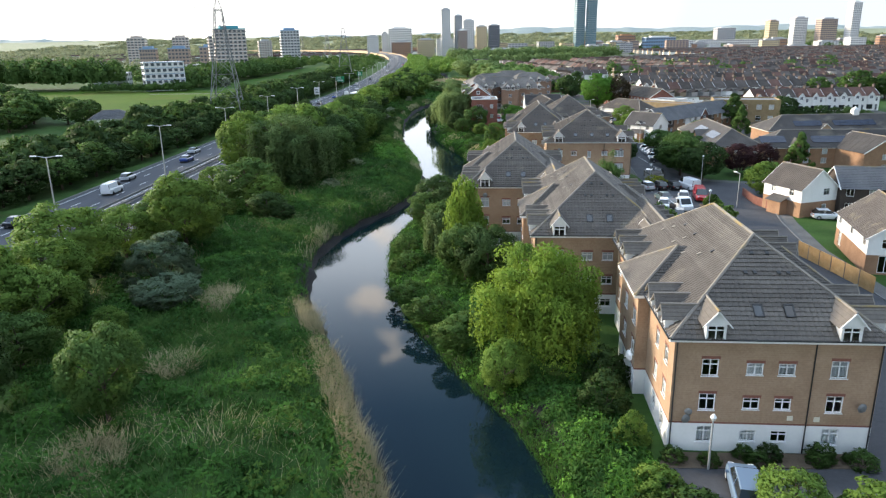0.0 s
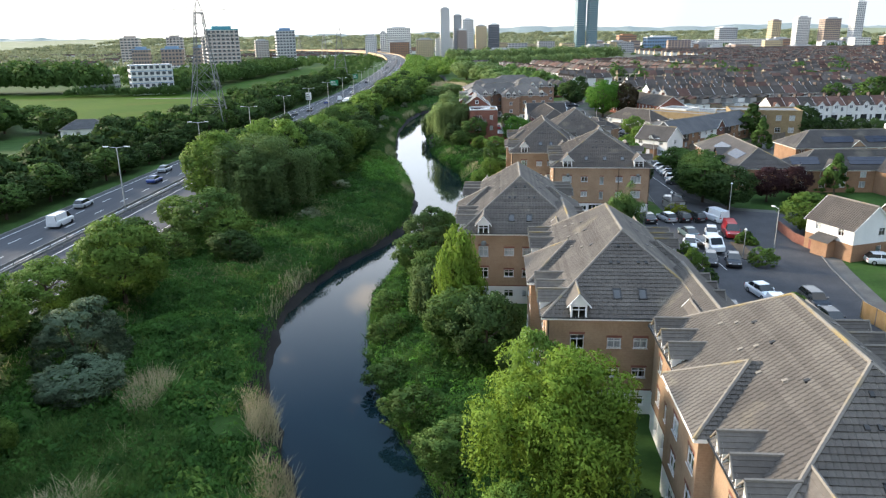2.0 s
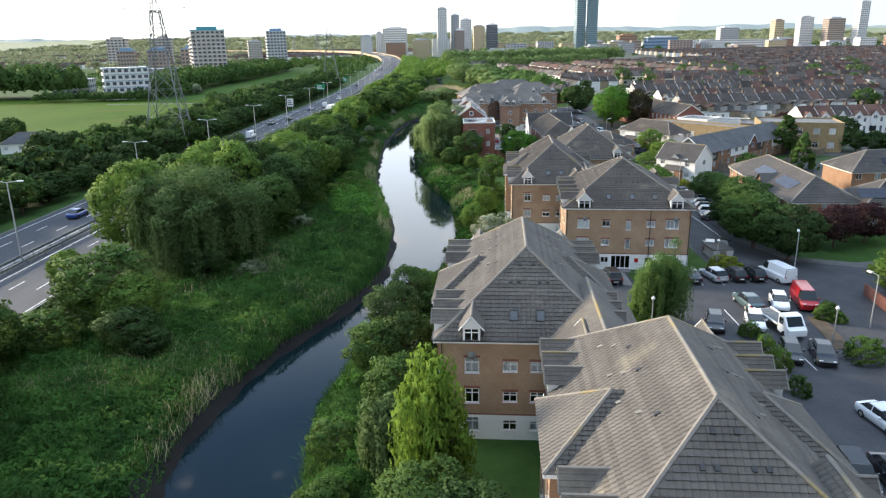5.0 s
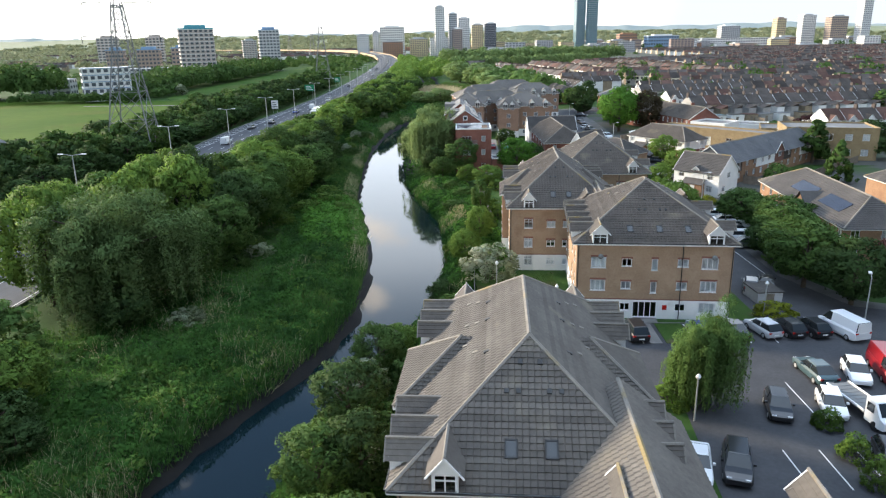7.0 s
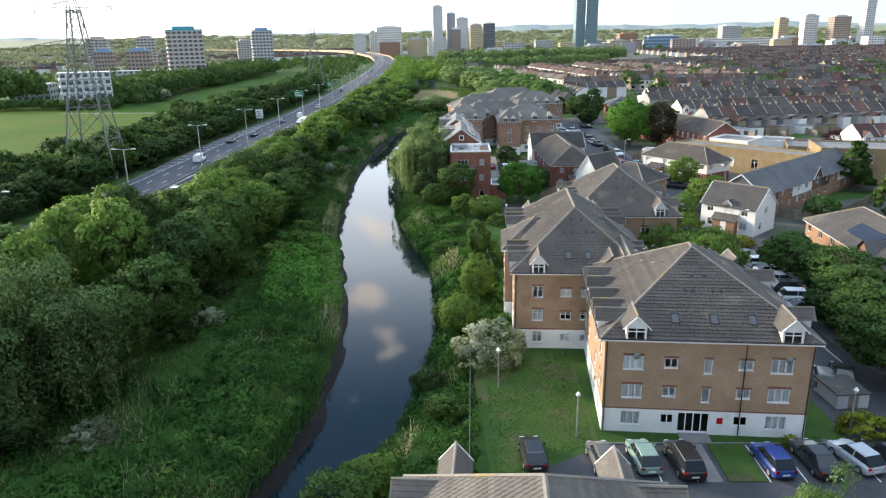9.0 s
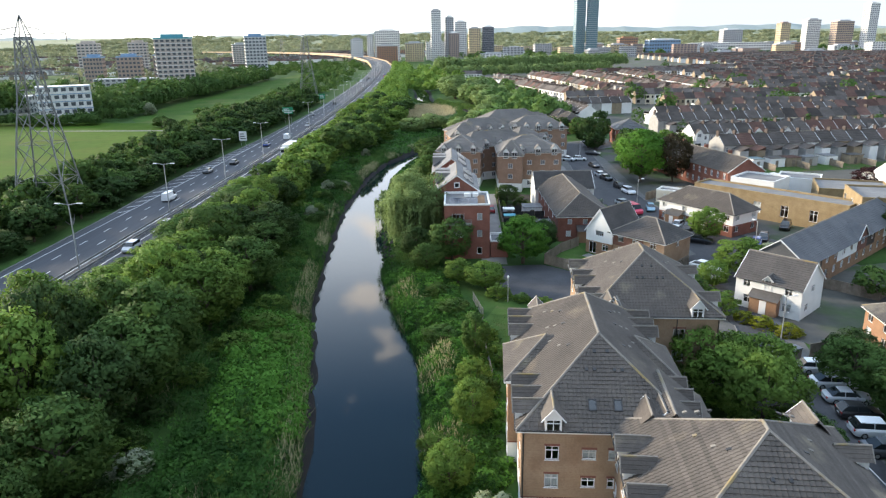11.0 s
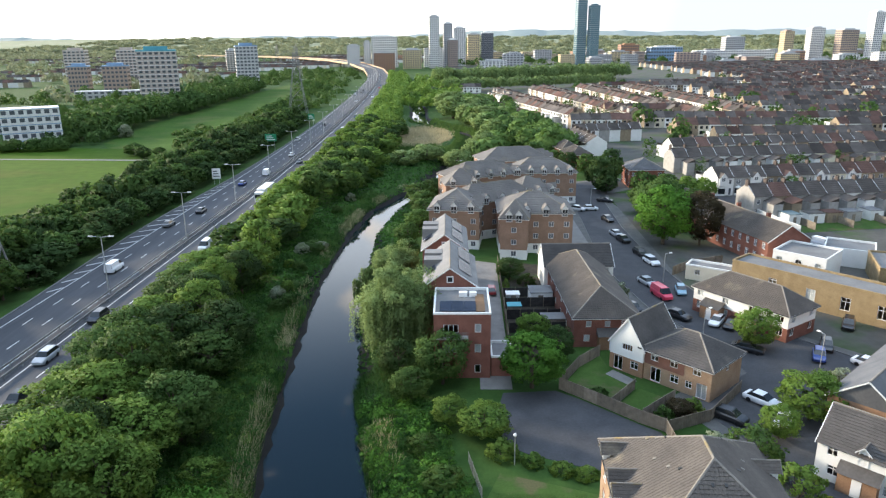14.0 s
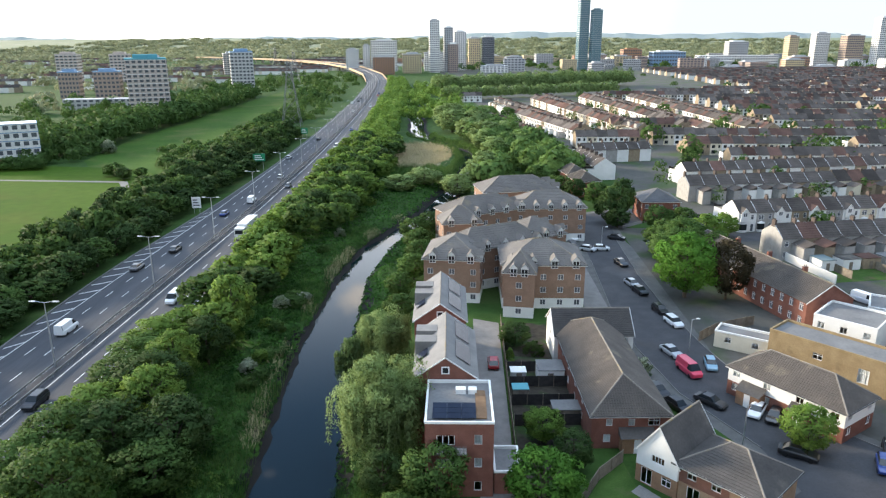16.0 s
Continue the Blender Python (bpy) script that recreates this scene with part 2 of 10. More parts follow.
M["leaf_bright"] = leafy("fresh_leaves", (0.098, 0.178, 0.032), (0.150, 0.238, 0.048))
M["leaf_dark"] = leafy("dark_leaves", (0.042, 0.080, 0.025), (0.066, 0.115, 0.034))
M["leaf_willow"] = leafy("willow_leaves", (0.086, 0.142, 0.046), (0.124, 0.190, 0.066))
M["leaf_grey"] = leafy("grey_green_leaves", (0.10, 0.155, 0.088), (0.15, 0.21, 0.13))
M["leaf_red"] = leafy("copper_leaves", (0.040, 0.020, 0.022), (0.062, 0.030, 0.032))
M["leaf_bronze"] = leafy("bronze_leaves", (0.042, 0.036, 0.020), (0.066, 0.054, 0.028))
M["leaf_blossom"] = leafy("hawthorn_blossom", (0.16, 0.21, 0.1), (0.4, 0.43, 0.32))
M["leaf_yellow"] = leafy("golden_leaves", (0.19, 0.22, 0.02), (0.27, 0.30, 0.035))
M["leaf_birch"] = leafy("birch_leaves", (0.085, 0.155, 0.04), (0.13, 0.215, 0.06))
M["leaf_vivid"] = leafy("vivid_leaves", (0.075, 0.190, 0.026), (0.115, 0.255, 0.038))
M["sward"] = leafy("short_grass", (0.045, 0.088, 0.02), (0.095, 0.135, 0.042))
M["leaf_lime"] = leafy("yellow_green_leaves", (0.135, 0.225, 0.028), (0.195, 0.300, 0.045))
# foliage paled and greyed: the haze of distance sits in this colour
M["leaf_hazed"] = leafy("haze_pale_leaves", (0.185, 0.215, 0.115), (0.26, 0.275, 0.165))
M["leaf_pale"] = leafy("pale_willow_leaves", (0.165, 0.245, 0.085), (0.235, 0.325, 0.12))
M["herb"] = leafy("bank_herbs", (0.026, 0.074, 0.017), (0.078, 0.178, 0.034), 0.5)
M["blade"] = leafy("tall_grass", (0.058, 0.122, 0.026), (0.115, 0.185, 0.052))
M["reed"] = leafy("dry_reeds", (0.42, 0.36, 0.21), (0.58, 0.50, 0.31), 0.4)


def glass_material(name, tint, trans):
    m, n, l, p = nodes_of(name)
    p.inputs["Base Color"].default_value = (*tint, 1)
    p.inputs["Roughness"].default_value = 0.03
    p.inputs["Transmission Weight"].default_value = trans
    p.inputs["IOR"].default_value = 1.45
    p.inputs["Specular IOR Level"].default_value = 0.6
    return m


M["glass"] = glass_material("window_glass", (0.72, 0.78, 0.8), 1.0)
M["car_glass"] = glass_material("tinted_glass", (0.02, 0.024, 0.026), 0.0)
M["far_glass"] = surf("grey_panes", (0.085, 0.095, 0.11), (0.13, 0.14, 0.155), 0.4, 0.15, spec=0.5, fine=0.0)
M["tower_glass"] = glass_material("blue_glass", (0.13, 0.22, 0.25), 0.0)


def water_material():
    m, n, l, p = nodes_of("river_water")
    p.inputs["Base Color"].default_value = (0.004, 0.012, 0.016, 1)
    p.inputs["Roughness"].default_value = 0.04
    p.inputs["IOR"].default_value = 1.33
    p.inputs["Specular IOR Level"].default_value = 0.5
    geo, t, b = n.new("ShaderNodeNewGeometry"), n.new("ShaderNodeTexNoise"), n.new("ShaderNodeBump")
    t.inputs["Scale"].default_value, t.inputs["Detail"].default_value = 0.7, 4
    b.inputs["Strength"].default_value, b.inputs["Distance"].default_value = 0.10, 0.02
    l.new(geo.outputs["Position"], t.inputs["Vector"])
    l.new(t.outputs["Fac"], b.inputs["Height"])
    l.new(b.outputs[0], p.inputs["Normal"])
    return m


def paint_material():
    m, n, l, p = nodes_of("car_paint")
    info = n.new("ShaderNodeObjectInfo")
    l.new(info.outputs["Color"], p.inputs["Base Color"])
    p.inputs["Roughness"].default_value, p.inputs["Coat Weight"].default_value = 0.32, 0.6
    return m


M["water"] = water_material()
M["paint"] = paint_material()
M["lamp_white"] = surf("headlamp", (0.7, 0.7, 0.7), (0.8, 0.8, 0.8), 5, 0.15)
M["lamp_red"] = surf("tail_lamp", (0.35, 0.015, 0.012), (0.45, 0.02, 0.015), 5, 0.2)


def plain(name, c, rough=0.7, var=0.12, rnd=0.0):
    return surf(name, tuple(a * (1 - var) for a in c), tuple(min(1, a * (1 + var)) for a in c), 0.6, rough, fine=0.08, rnd=rnd)

# ---- mesh helpers ----
class Mesh:
    """Collects faces with material slots; made into one object."""

    def __init__(self):
        self.v, self.f, self.s = [], [], []

    def face(self, pts, slot=0):
        k = len(self.v)
        self.v.extend(tuple(p) for p in pts)
        self.f.append(tuple(range(k, k + len(pts))))
        self.s.append(slot)

    def box(self, x0, y0, z0, x1, y1, z1, slot=0, bottom=True):
        c = [(x0, y0, z0), (x1, y0, z0), (x1, y1, z0), (x0, y1, z0), (x0, y0, z1), (x1, y0, z1), (x1, y1, z1), (x0, y1, z1)]
        k = len(self.v)
        self.v.extend(c)
        fs = [(4, 5, 6, 7), (0, 1, 5, 4), (1, 2, 6, 5), (2, 3, 7, 6), (3, 0, 4, 7)] + ([(3, 2, 1, 0)] if bottom else [])
        for f in fs:
            self.f.append(tuple(k + i for i in f))
            self.s.append(slot)

    def bar(self, a, b, r, slot=0, sides=4, r2=None):
        a, b = Vector(a), Vector(b)
        d = (b - a).normalized()
        u = d.cross(Vector((0, 0, 1)) if abs(d.z) < 0.9 else Vector((1, 0, 0))).normalized()
        w = d.cross(u)
        k = len(self.v)
        for p, q in ((a, r), (b, r if r2 is None else r2)):
            for i in range(sides):
                t = 2 * math.pi * (i + 0.5) / sides
                self.v.append(tuple(p + q * (math.cos(t) * u + math.sin(t) * w)))
        for i in range(sides):
            j = (i + 1) % sides
            self.f.append((k + i, k + j, k + sides + j, k + sides + i))
            self.s.append(slot)
        self.f.append(tuple(k + sides + i for i in range(sides)))
        self.s.append(slot)

    def data(self, name, mats):
        """Welded where corners meet."""
        seen, ids, vs = {}, [], []
        for p in self.v:
            k = (round(p[0], 4), round(p[1], 4), round(p[2], 4))
            if k not in seen:
                seen[k] = len(vs)
                vs.append(p)
            ids.append(seen[k])
        fs, ss = [], []
        for f, slot in zip(self.f, self.s):
            g = [ids[i] for i in f]
            g = [a for i, a in enumerate(g) if a != g[i - 1]]
            if len(g) > 2 and len(set(g)) == len(g):
                fs.append(g)
                ss.append(slot)
        self.v, self.f, self.s = vs, fs, ss
        me = bpy.data.meshes.new(name)
        me.from_pydata(self.v, [], self.f)
        for m in mats:
            me.materials.append(m)
        if len(mats) > 1:
            me.polygons.foreach_set("material_index", self.s)
        me.update()
        return me


def mats_of(mats):
    return [M[m] if isinstance(m, str) else m for m in (mats if isinstance(mats, (list, tuple)) else [mats])]


def part(name, mesh, mats, parent=None, label="", at=None):
    """One mesh object, under a thing or under a part."""
    me = mesh.data(name, mats_of(mats)) if isinstance(mesh, Mesh) else mesh
    ob = new(name, me)
    if parent:
        ob.parent = parent
    if at is not None:
        ob.matrix_basis = at
    return tagged(ob, label)


def thing(name, label, category, at=None, group="", kind=""):
    ob = new(name)
    ob.empty_display_size = 0.3
    if at is not None:
        ob.matrix_basis = at
    return tagged(ob, label, category, group, kind)


def quads_object(name, verts, mat, parent=None, label="", k=4, shade=None):
    """Many loose leaves of k corners from an (n*k, 3) array; shade gives each leaf the soft normal of its clump."""
    n = len(verts) // k
    me = bpy.data.meshes.new(name)
    me.vertices.add(n * k)
    me.vertices.foreach_set("co", np.asarray(verts, dtype=np.float32).ravel())
    me.loops.add(n * k)
    me.loops.foreach_set("vertex_index", np.arange(n * k, dtype=np.int32))
    me.polygons.add(n)
    me.polygons.foreach_set("loop_start", np.arange(0, n * k, k, dtype=np.int32))
    me.materials.append(M[mat])
    me.update(calc_edges=True)
    if shade is not None:
        soft = me.attributes.new("custom_normal", "FLOAT_VECTOR", "POINT")
        soft.data.foreach_set("vector", np.repeat(shade / (np.linalg.norm(shade, axis=1, keepdims=True) + 1e-9), k, axis=0).astype(np.float32).ravel())
        me.update()
    ob = new(name, me)
    if parent:
        ob.parent = parent
    return tagged(ob, label)


def leaf_quads(cen, nor, size, rng, tall=1.3, droop=0.0):
    """Quads at cen facing about nor; droop 1 makes them hang."""
    n = len(cen)
    nor = nor / (np.linalg.norm(nor, axis=1, keepdims=True) + 1e-9)
    r = rng.normal(size=(n, 3))
    r[:, 2] -= droop * 4
    u = np.cross(nor, r)
    u /= np.linalg.norm(u, axis=1, keepdims=True) + 1e-9
    w = np.cross(u, nor)
    s = (size * (0.7 + 0.6 * rng.random(n)))[:, None]
    a, b = u * s * 0.5, w * s * 0.5 * tall
    q = np.stack([cen - b * 1.0 - a * 0.35, cen - b * 0.1 + a * -0.6 + nor * s * 0.06, cen + b, cen - b * 0.1 + a * 0.6 + nor * s * 0.06], axis=1)
    return q.reshape(-1, 3)


def leaf_tris(cen, nor, size, rng, tall=1.2, droop=0.0):
    """Plainer leaves for trees farther off."""
    n = len(cen)
    nor = nor / (np.linalg.norm(nor, axis=1, keepdims=True) + 1e-9)
    r = rng.normal(size=(n, 3))
    r[:, 2] -= droop * 4
    u = np.cross(nor, r)
    u /= np.linalg.norm(u, axis=1, keepdims=True) + 1e-9
    w = np.cross(u, nor)
    s = (size * (0.7 + 0.6 * rng.random(n)))[:, None]
    a, b = u * s * 0.62, w * s * 0.62 * tall
    return np.stack([cen + b, cen + a - b * 0.45, cen - a - b * 0.6], axis=1).reshape(-1, 3)


# ---- the course of river and motorway ----
RIVER_Y = np.array([-400, -60, 0, 39, 46, 58, 70, 79, 90, 98, 108, 117, 125, 133, 152, 175, 192, 208, 230, 257, 292, 317, 332, 343, 365, 400, 450, 480, 500, 522, 560, 600, 700])
RIVER_L = np.array([40, 16, 2, -5.3, -7.7, -11.8, -16.6, -18.9, -20.3, -19.4, -16.6, -12.8, -10.2, -8.8, -9.6, -13.6, -17.2, -18.9, -20.9, -22.6, -22.2, -19.5, -14.5, -10.5, -5.0, 1, 7, 4, -6, -19.5, -25, -27, -38.0])
RIVER_R = np.array([56, 32, 14, 5.6, 3.9, -1.9, -6.9, -9.4, -10.6, -10.9, -9.4, -6.6, -4.6, -1.8, 0.6, -1.0, -5.8, -9.2, -11.5, -14.5, -16.0, -13.0, -8.5, -3.5, 1.5, 6, 12, 9, 0, -12.0, -17, -19, -30.0])
MW_Y = np.array([-600, 0, 100, 250, 350, 420, 500, 600, 750, 900, 1000, 1120, 1300, 1466, 1700, 1900, 2100])
MW_X = np.array([-57.7, -57.7, -57.7, -57.6, -57.8, -59.3, -62.1, -66.8, -75, -86, -96, -116, -165, -228, -350, -500, -720])
MW_Z = np.array([0.9, 0.9, 0.9, 0.9, 0.9, 0.9, 0.9, 1.0, 1.4, 2.4, 4.0, 6.5, 9, 10, 10, 10, 10])
WATER = -2.2


def river_l(y):
    return np.interp(y, RIVER_Y, RIVER_L)


def river_r(y):
    return np.interp(y, RIVER_Y, RIVER_R)


def mway(y):
    return np.interp(y, MW_Y, MW_X), np.interp(y, MW_Y, MW_Z)


def bumps(x, y, s, seed):
    """Smooth value noise on a lattice of size s."""
    rng = np.random.default_rng(seed)
    tab = rng.random((64, 64))
    fx, fy = x / s, y / s
    ix, iy = np.floor(fx).astype(int), np.floor(fy).astype(int)
    tx, ty = fx - ix, fy - iy
    tx, ty = tx * tx * (3 - 2 * tx), ty * ty * (3 - 2 * ty)
    g = lambda a, b: tab[a % 64, b % 64]
    return (g(ix, iy) * (1 - tx) + g(ix + 1, iy) * tx) * (1 - ty) + (g(ix, iy + 1) * (1 - tx) + g(ix + 1, iy + 1) * tx) * ty


def ground_z(x, y):
    x, y = np.asarray(x, dtype=float), np.asarray(y, dtype=float)
    l, r = river_l(y) + 0.9 * (bumps(y, y * 0.0, 2.6, 15) - 0.5), river_r(y) + 0.8 * (bumps(y, y * 0.0 + 9, 2.2, 16) - 0.5)
    dl, dr = l - x, x - r                      # metres outside each bank
    out = np.maximum(dl, dr)
    z = np.interp(out, [-4, -1, 0.0, 0.9, 2.2, 7], [-4, -3.3, WATER - 0.08, WATER + 0.7, -0.75, 0.0])
    z = np.where(y > 720, 0.0, z)
    wild = np.clip(np.where(dl > dr, (dl - 1.5) / 3, (dr - 1.5) / 2), 0, 1) * np.where(dr > dl, np.clip((7 - dr) / 3, 0, 1), 1) * (y < 720)
    mx, mz = mway(y)
    far = np.abs(x - mx)
    wild = wild * np.clip((x - mx - 16) / 6, 0, 1)
    z = z + wild * (0.9 * bumps(x, y, 5.0, 1) + 0.7 * bumps(x, y, 2.3, 2) - 0.5)
    bank = np.clip((24 - far) / 8, 0, 1) * (y < 1000)
    z = z * (1 - bank) + (np.minimum(mz, 2.6) - 0.2) * bank
    ridge = np.clip((y - 2500) / 1900, 0, 1) ** 1.3 * (46 + 26 * bumps(x, y, 700, 5) + 10 * bumps(x, y, 210, 6))
    return z + ridge

# ---- land, water, roads ----
def land():
    xs = np.unique(np.concatenate([np.linspace(-5000, -400, 24), np.linspace(-400, -100, 31), np.arange(-48, 16, 1.15), np.arange(-100, -48, 3.0), np.arange(16, 40, 3.0), np.linspace(40, 120, 17), np.linspace(120, 600, 25), np.linspace(600, 5000, 22)]))
    ys = np.unique(np.concatenate([np.linspace(-600, -10, 20), np.arange(-10, 360, 1.6), np.linspace(360, 720, 61), np.linspace(720, 2400, 29), np.linspace(2400, 4900, 36)]))
    gx, gy = np.meshgrid(xs, ys)
    gz = ground_z(gx, gy)
    v = np.stack([gx, gy, gz], -1).reshape(-1, 3)
    nx, ny = len(xs), len(ys)
    i = (np.arange(ny - 1)[:, None] * nx + np.arange(nx - 1)[None]).ravel()
    f = np.stack([i, i + 1, i + nx + 1, i + nx], 1)
    me = bpy.data.meshes.new("ground")
    me.from_pydata(v.tolist(), [], f.tolist())
    me.polygons.foreach_set("use_smooth", np.ones(len(f), dtype=bool))
    # dark mud shows in a strip above the waterline
    cen = v[f].mean(1)
    out = np.maximum(river_l(cen[:, 1]) - cen[:, 0], cen[:, 0] - river_r(cen[:, 1]))
    mud = (out < 1.3 + 1.3 * bumps(cen[:, 0], cen[:, 1], 6, 9)) & (cen[:, 1] < 715) & (cen[:, 2] < -0.4)
    me.materials.append(M["ground"])
    me.materials.append(M["mud"])
    # slot for far ground whose pale tone holds the haze
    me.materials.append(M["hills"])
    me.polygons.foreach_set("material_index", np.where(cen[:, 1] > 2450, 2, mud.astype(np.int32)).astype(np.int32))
    me.update()
    tagged(new("ground", me), "uneven green ground with muddy river banks", "ground", kind="structure")


def sheet(name, pts, z, mat, label, category, kind="structure", thick=0.06):
    """A flat slab with an edge, from its outline counter-clockwise."""
    m = Mesh()
    m.face([(x, y, z) for x, y in pts])
    for (a, b), (c, d) in zip(pts, pts[1:] + pts[:1]):
        m.face([(a, b, z - thick), (c, d, z - thick), (c, d, z), (a, b, z)])
    return tagged(part(name, m, mat), label, category, kind=kind)


def ribbon(name, ys, lo, hi, z, mat, label, category="", parent=None, kind=""):
    m = Mesh()
    for a, b in zip(ys[:-1], ys[1:]):
        m.face([(lo(a), a, z(a)), (hi(a), a, z(a)), (hi(b), b, z(b)), (lo(b), b, z(b))])
    ob = part(name, m, mat, parent, label)
    return tagged(ob, label, category, kind=kind)


land()
wy = list(np.arange(-400, -20, 20)) + list(np.arange(-20, 721, 6.0))
ribbon("river", wy, lambda y: float(river_l(y)) - 2.0, lambda y: float(river_r(y)) + 2.0, lambda y: WATER, "water", "still dark river mirroring the sky", "river", kind="structure")

# motorway: two carriageways, kerbed verge, central barrier
my = list(np.arange(-500, 400, 25.0)) + list(np.arange(400, 2101, 20.0))
mw_x, mw_z = (lambda y: float(mway(y)[0])), (lambda y: float(mway(y)[1]))


def slip(y):
    """Extra width of the hatched merge on the far side."""
    return float(np.interp(y, [0, 190, 235, 260, 292, 320, 370, 450], [0.4, 0.9, 1.6, 3.0, 4.0, 3.0, 1.4, 0.5]))


ribbon("road", my, lambda y: mw_x(y) - 11.0 - slip(y), lambda y: mw_x(y) + 12.0, mw_z, "mway", "grey dual carriageway of three lanes each way", "road", kind="structure")
paint = Mesh()
for y in np.arange(20, 1300, 9.0):
    for off in (-7.7, -4.45, 5.3, 8.6):
        x0, x1, z0, z1 = mw_x(y) + off, mw_x(y + 3) + off, mw_z(y) + 0.02, mw_z(y + 3) + 0.02
        paint.face([(x0 - 0.09, y, z0), (x0 + 0.09, y, z0), (x1 + 0.09, y + 3, z1), (x1 - 0.09, y + 3, z1)])
for y in np.arange(0, 1300, 10.0):
    for off in (-10.6, -1.0, 2.2, 11.6):
        x0, x1, z0, z1 = mw_x(y) + off, mw_x(y + 10) + off, mw_z(y) + 0.02, mw_z(y + 10) + 0.02
        paint.face([(x0 - 0.09, y, z0), (x0 + 0.09, y, z0), (x1 + 0.09, y + 10, z1), (x1 - 0.09, y + 10, z1)])
for y in np.arange(242, 345, 5.2):
    x0 = mw_x(y) - 10.75
    w = max(0.5, slip(y) - 0.3)
    paint.face([(x0 - w, y, mw_z(y) + 0.02), (x0 - w, y + 0.5, mw_z(y) + 0.02), (x0, y + 3.0, mw_z(y) + 0.02), (x0, y + 2.5, mw_z(y) + 0.02)])
tagged(part("road_marking", paint, "paint_line"), "white painted lane lines and hatching", "road marking", kind="structure")


def barrier():
    root = thing("central_barrier", "grey steel and concrete barrier along the central reservation", "barrier", kind="structure")
    strip = Mesh()
    for y in my[18:-1]:
        y2 = y + (25 if y < 400 else 20)
        strip.face([(mw_x(y) - 0.55, y, mw_z(y) + 0.015), (mw_x(y) + 1.5, y, mw_z(y) + 0.015), (mw_x(y2) + 1.5, y2, mw_z(y2) + 0.015), (mw_x(y2) - 0.55, y2, mw_z(y2) + 0.015)])
    part("reservation", strip, "asphalt", root)
    for off in (-0.45, 1.35):
        rail, post = Mesh(), Mesh()
        for y in my[18:-1]:
            y2 = y + (25 if y < 400 else 20)
            a, b = Vector((mw_x(y) + off, y, mw_z(y))), Vector((mw_x(y2) + off, y2, mw_z(y2)))
            for h0, h1, dx in ((0.45, 0.78, 0.06),):
                rail.face([a + Vector((-dx, 0, h0)), b + Vector((-dx, 0, h0)), b + Vector((-dx, 0, h1)), a + Vector((-dx, 0, h1))])
                rail.face([a + Vector((dx, 0, h0)), b + Vector((dx, 0, h0)), b + Vector((dx, 0, h1)), a + Vector((dx, 0, h1))])
                rail.face([a + Vector((-dx, 0, h1)), b + Vector((-dx, 0, h1)), b + Vector((dx, 0, h1)), a + Vector((dx, 0, h1))])
            if y < 700:
                for k in range(6):
                    p = a.lerp(b, k / 6)
                    post.box(p.x - 0.05, p.y - 0.05, p.z, p.x + 0.05, p.y + 0.05, p.z + 0.7)
        part("rail", rail, "steel_dark", root)
        part("post", post, "steel_dark", root)


barrier()

# verge kerbs of the motorway
for off, nm in ((-11.3, "verge_kerb"), (12.0, "verge_kerb")):
    k = Mesh()
    for y in np.arange(0, 900, 20.0):
        e0, e1 = (slip(y) if off < 0 else 0), (slip(y + 20) if off < 0 else 0)
        k.face([(mw_x(y) + off - e0, y, mw_z(y) + 0.12), (mw_x(y) + off - e0 + 0.3, y, mw_z(y) + 0.12), (mw_x(y + 20) + off - e1 + 0.3, y + 20, mw_z(y + 20) + 0.12), (mw_x(y + 20) + off - e1, y + 20, mw_z(y + 20) + 0.12)])
        k.face([(mw_x(y) + off - e0 + 0.3, y, mw_z(y)), (mw_x(y + 20) + off - e1 + 0.3, y + 20, mw_z(y + 20)), (mw_x(y + 20) + off - e1 + 0.3, y + 20, mw_z(y + 20) + 0.12), (mw_x(y) + off - e0 + 0.3, y, mw_z(y) + 0.12)])
    tagged(part(nm, k, "kerb"), "pale concrete kerb beside the carriageway", "kerb", kind="structure")


# viaduct beyond the bend: deck edge, parapet, piers
def viaduct():
    root = thing("viaduct", "long curved concrete road viaduct on piers", "viaduct")
    for side in (-1, 1):
        deck = Mesh()
        for y in range(1000, 2080, 20):
            a, b = mw_x(y) + side * 13.5, mw_x(y + 20) + side * 13.5
            z0, z1 = mw_z(y), mw_z(y + 20)
            deck.face([(a, y, z0 - 1.8), (b, y + 20, z1 - 1.8), (b, y + 20, z1 + 1.1), (a, y, z0 + 1.1)])
            deck.face([(a - side * 0.4, y, z0 + 1.1), (b - side * 0.4, y + 20, z1 + 1.1), (b, y + 20, z1 + 1.1), (a, y, z0 + 1.1)])
            deck.face([(a - side * 0.4, y, z0 - 0.05), (b - side * 0.4, y + 20, z1 - 0.05), (b - side * 0.4, y + 20, z1 + 1.1), (a - side * 0.4, y, z0 + 1.1)])
        part("parapet", deck, "viaduct", root)
    under = Mesh()
    for y in range(1000, 2080, 20):
        under.face([(mw_x(y) - 13.5, y, mw_z(y) - 1.8), (mw_x(y) + 13.5, y, mw_z(y) - 1.8), (mw_x(y + 20) + 13.5, y + 20, mw_z(y + 20) - 1.8), (mw_x(y + 20) - 13.5, y + 20, mw_z(y + 20) - 1.8)])
    part("deck", under, "concrete", root)
    for y in range(1080, 2080, 40):
        for off in (-8, 8):
            p = Mesh()
            p.box(mw_x(y) + off - 1.2, y - 1, -1, mw_x(y) + off + 1.2, y + 1, mw_z(y) - 1.75)
            part("pier", p, "concrete", root)


M["reedbed"] = surf("matted_reeds", (0.19, 0.165, 0.09), (0.27, 0.23, 0.13), 0.1, 0.95, 0.8, 3)
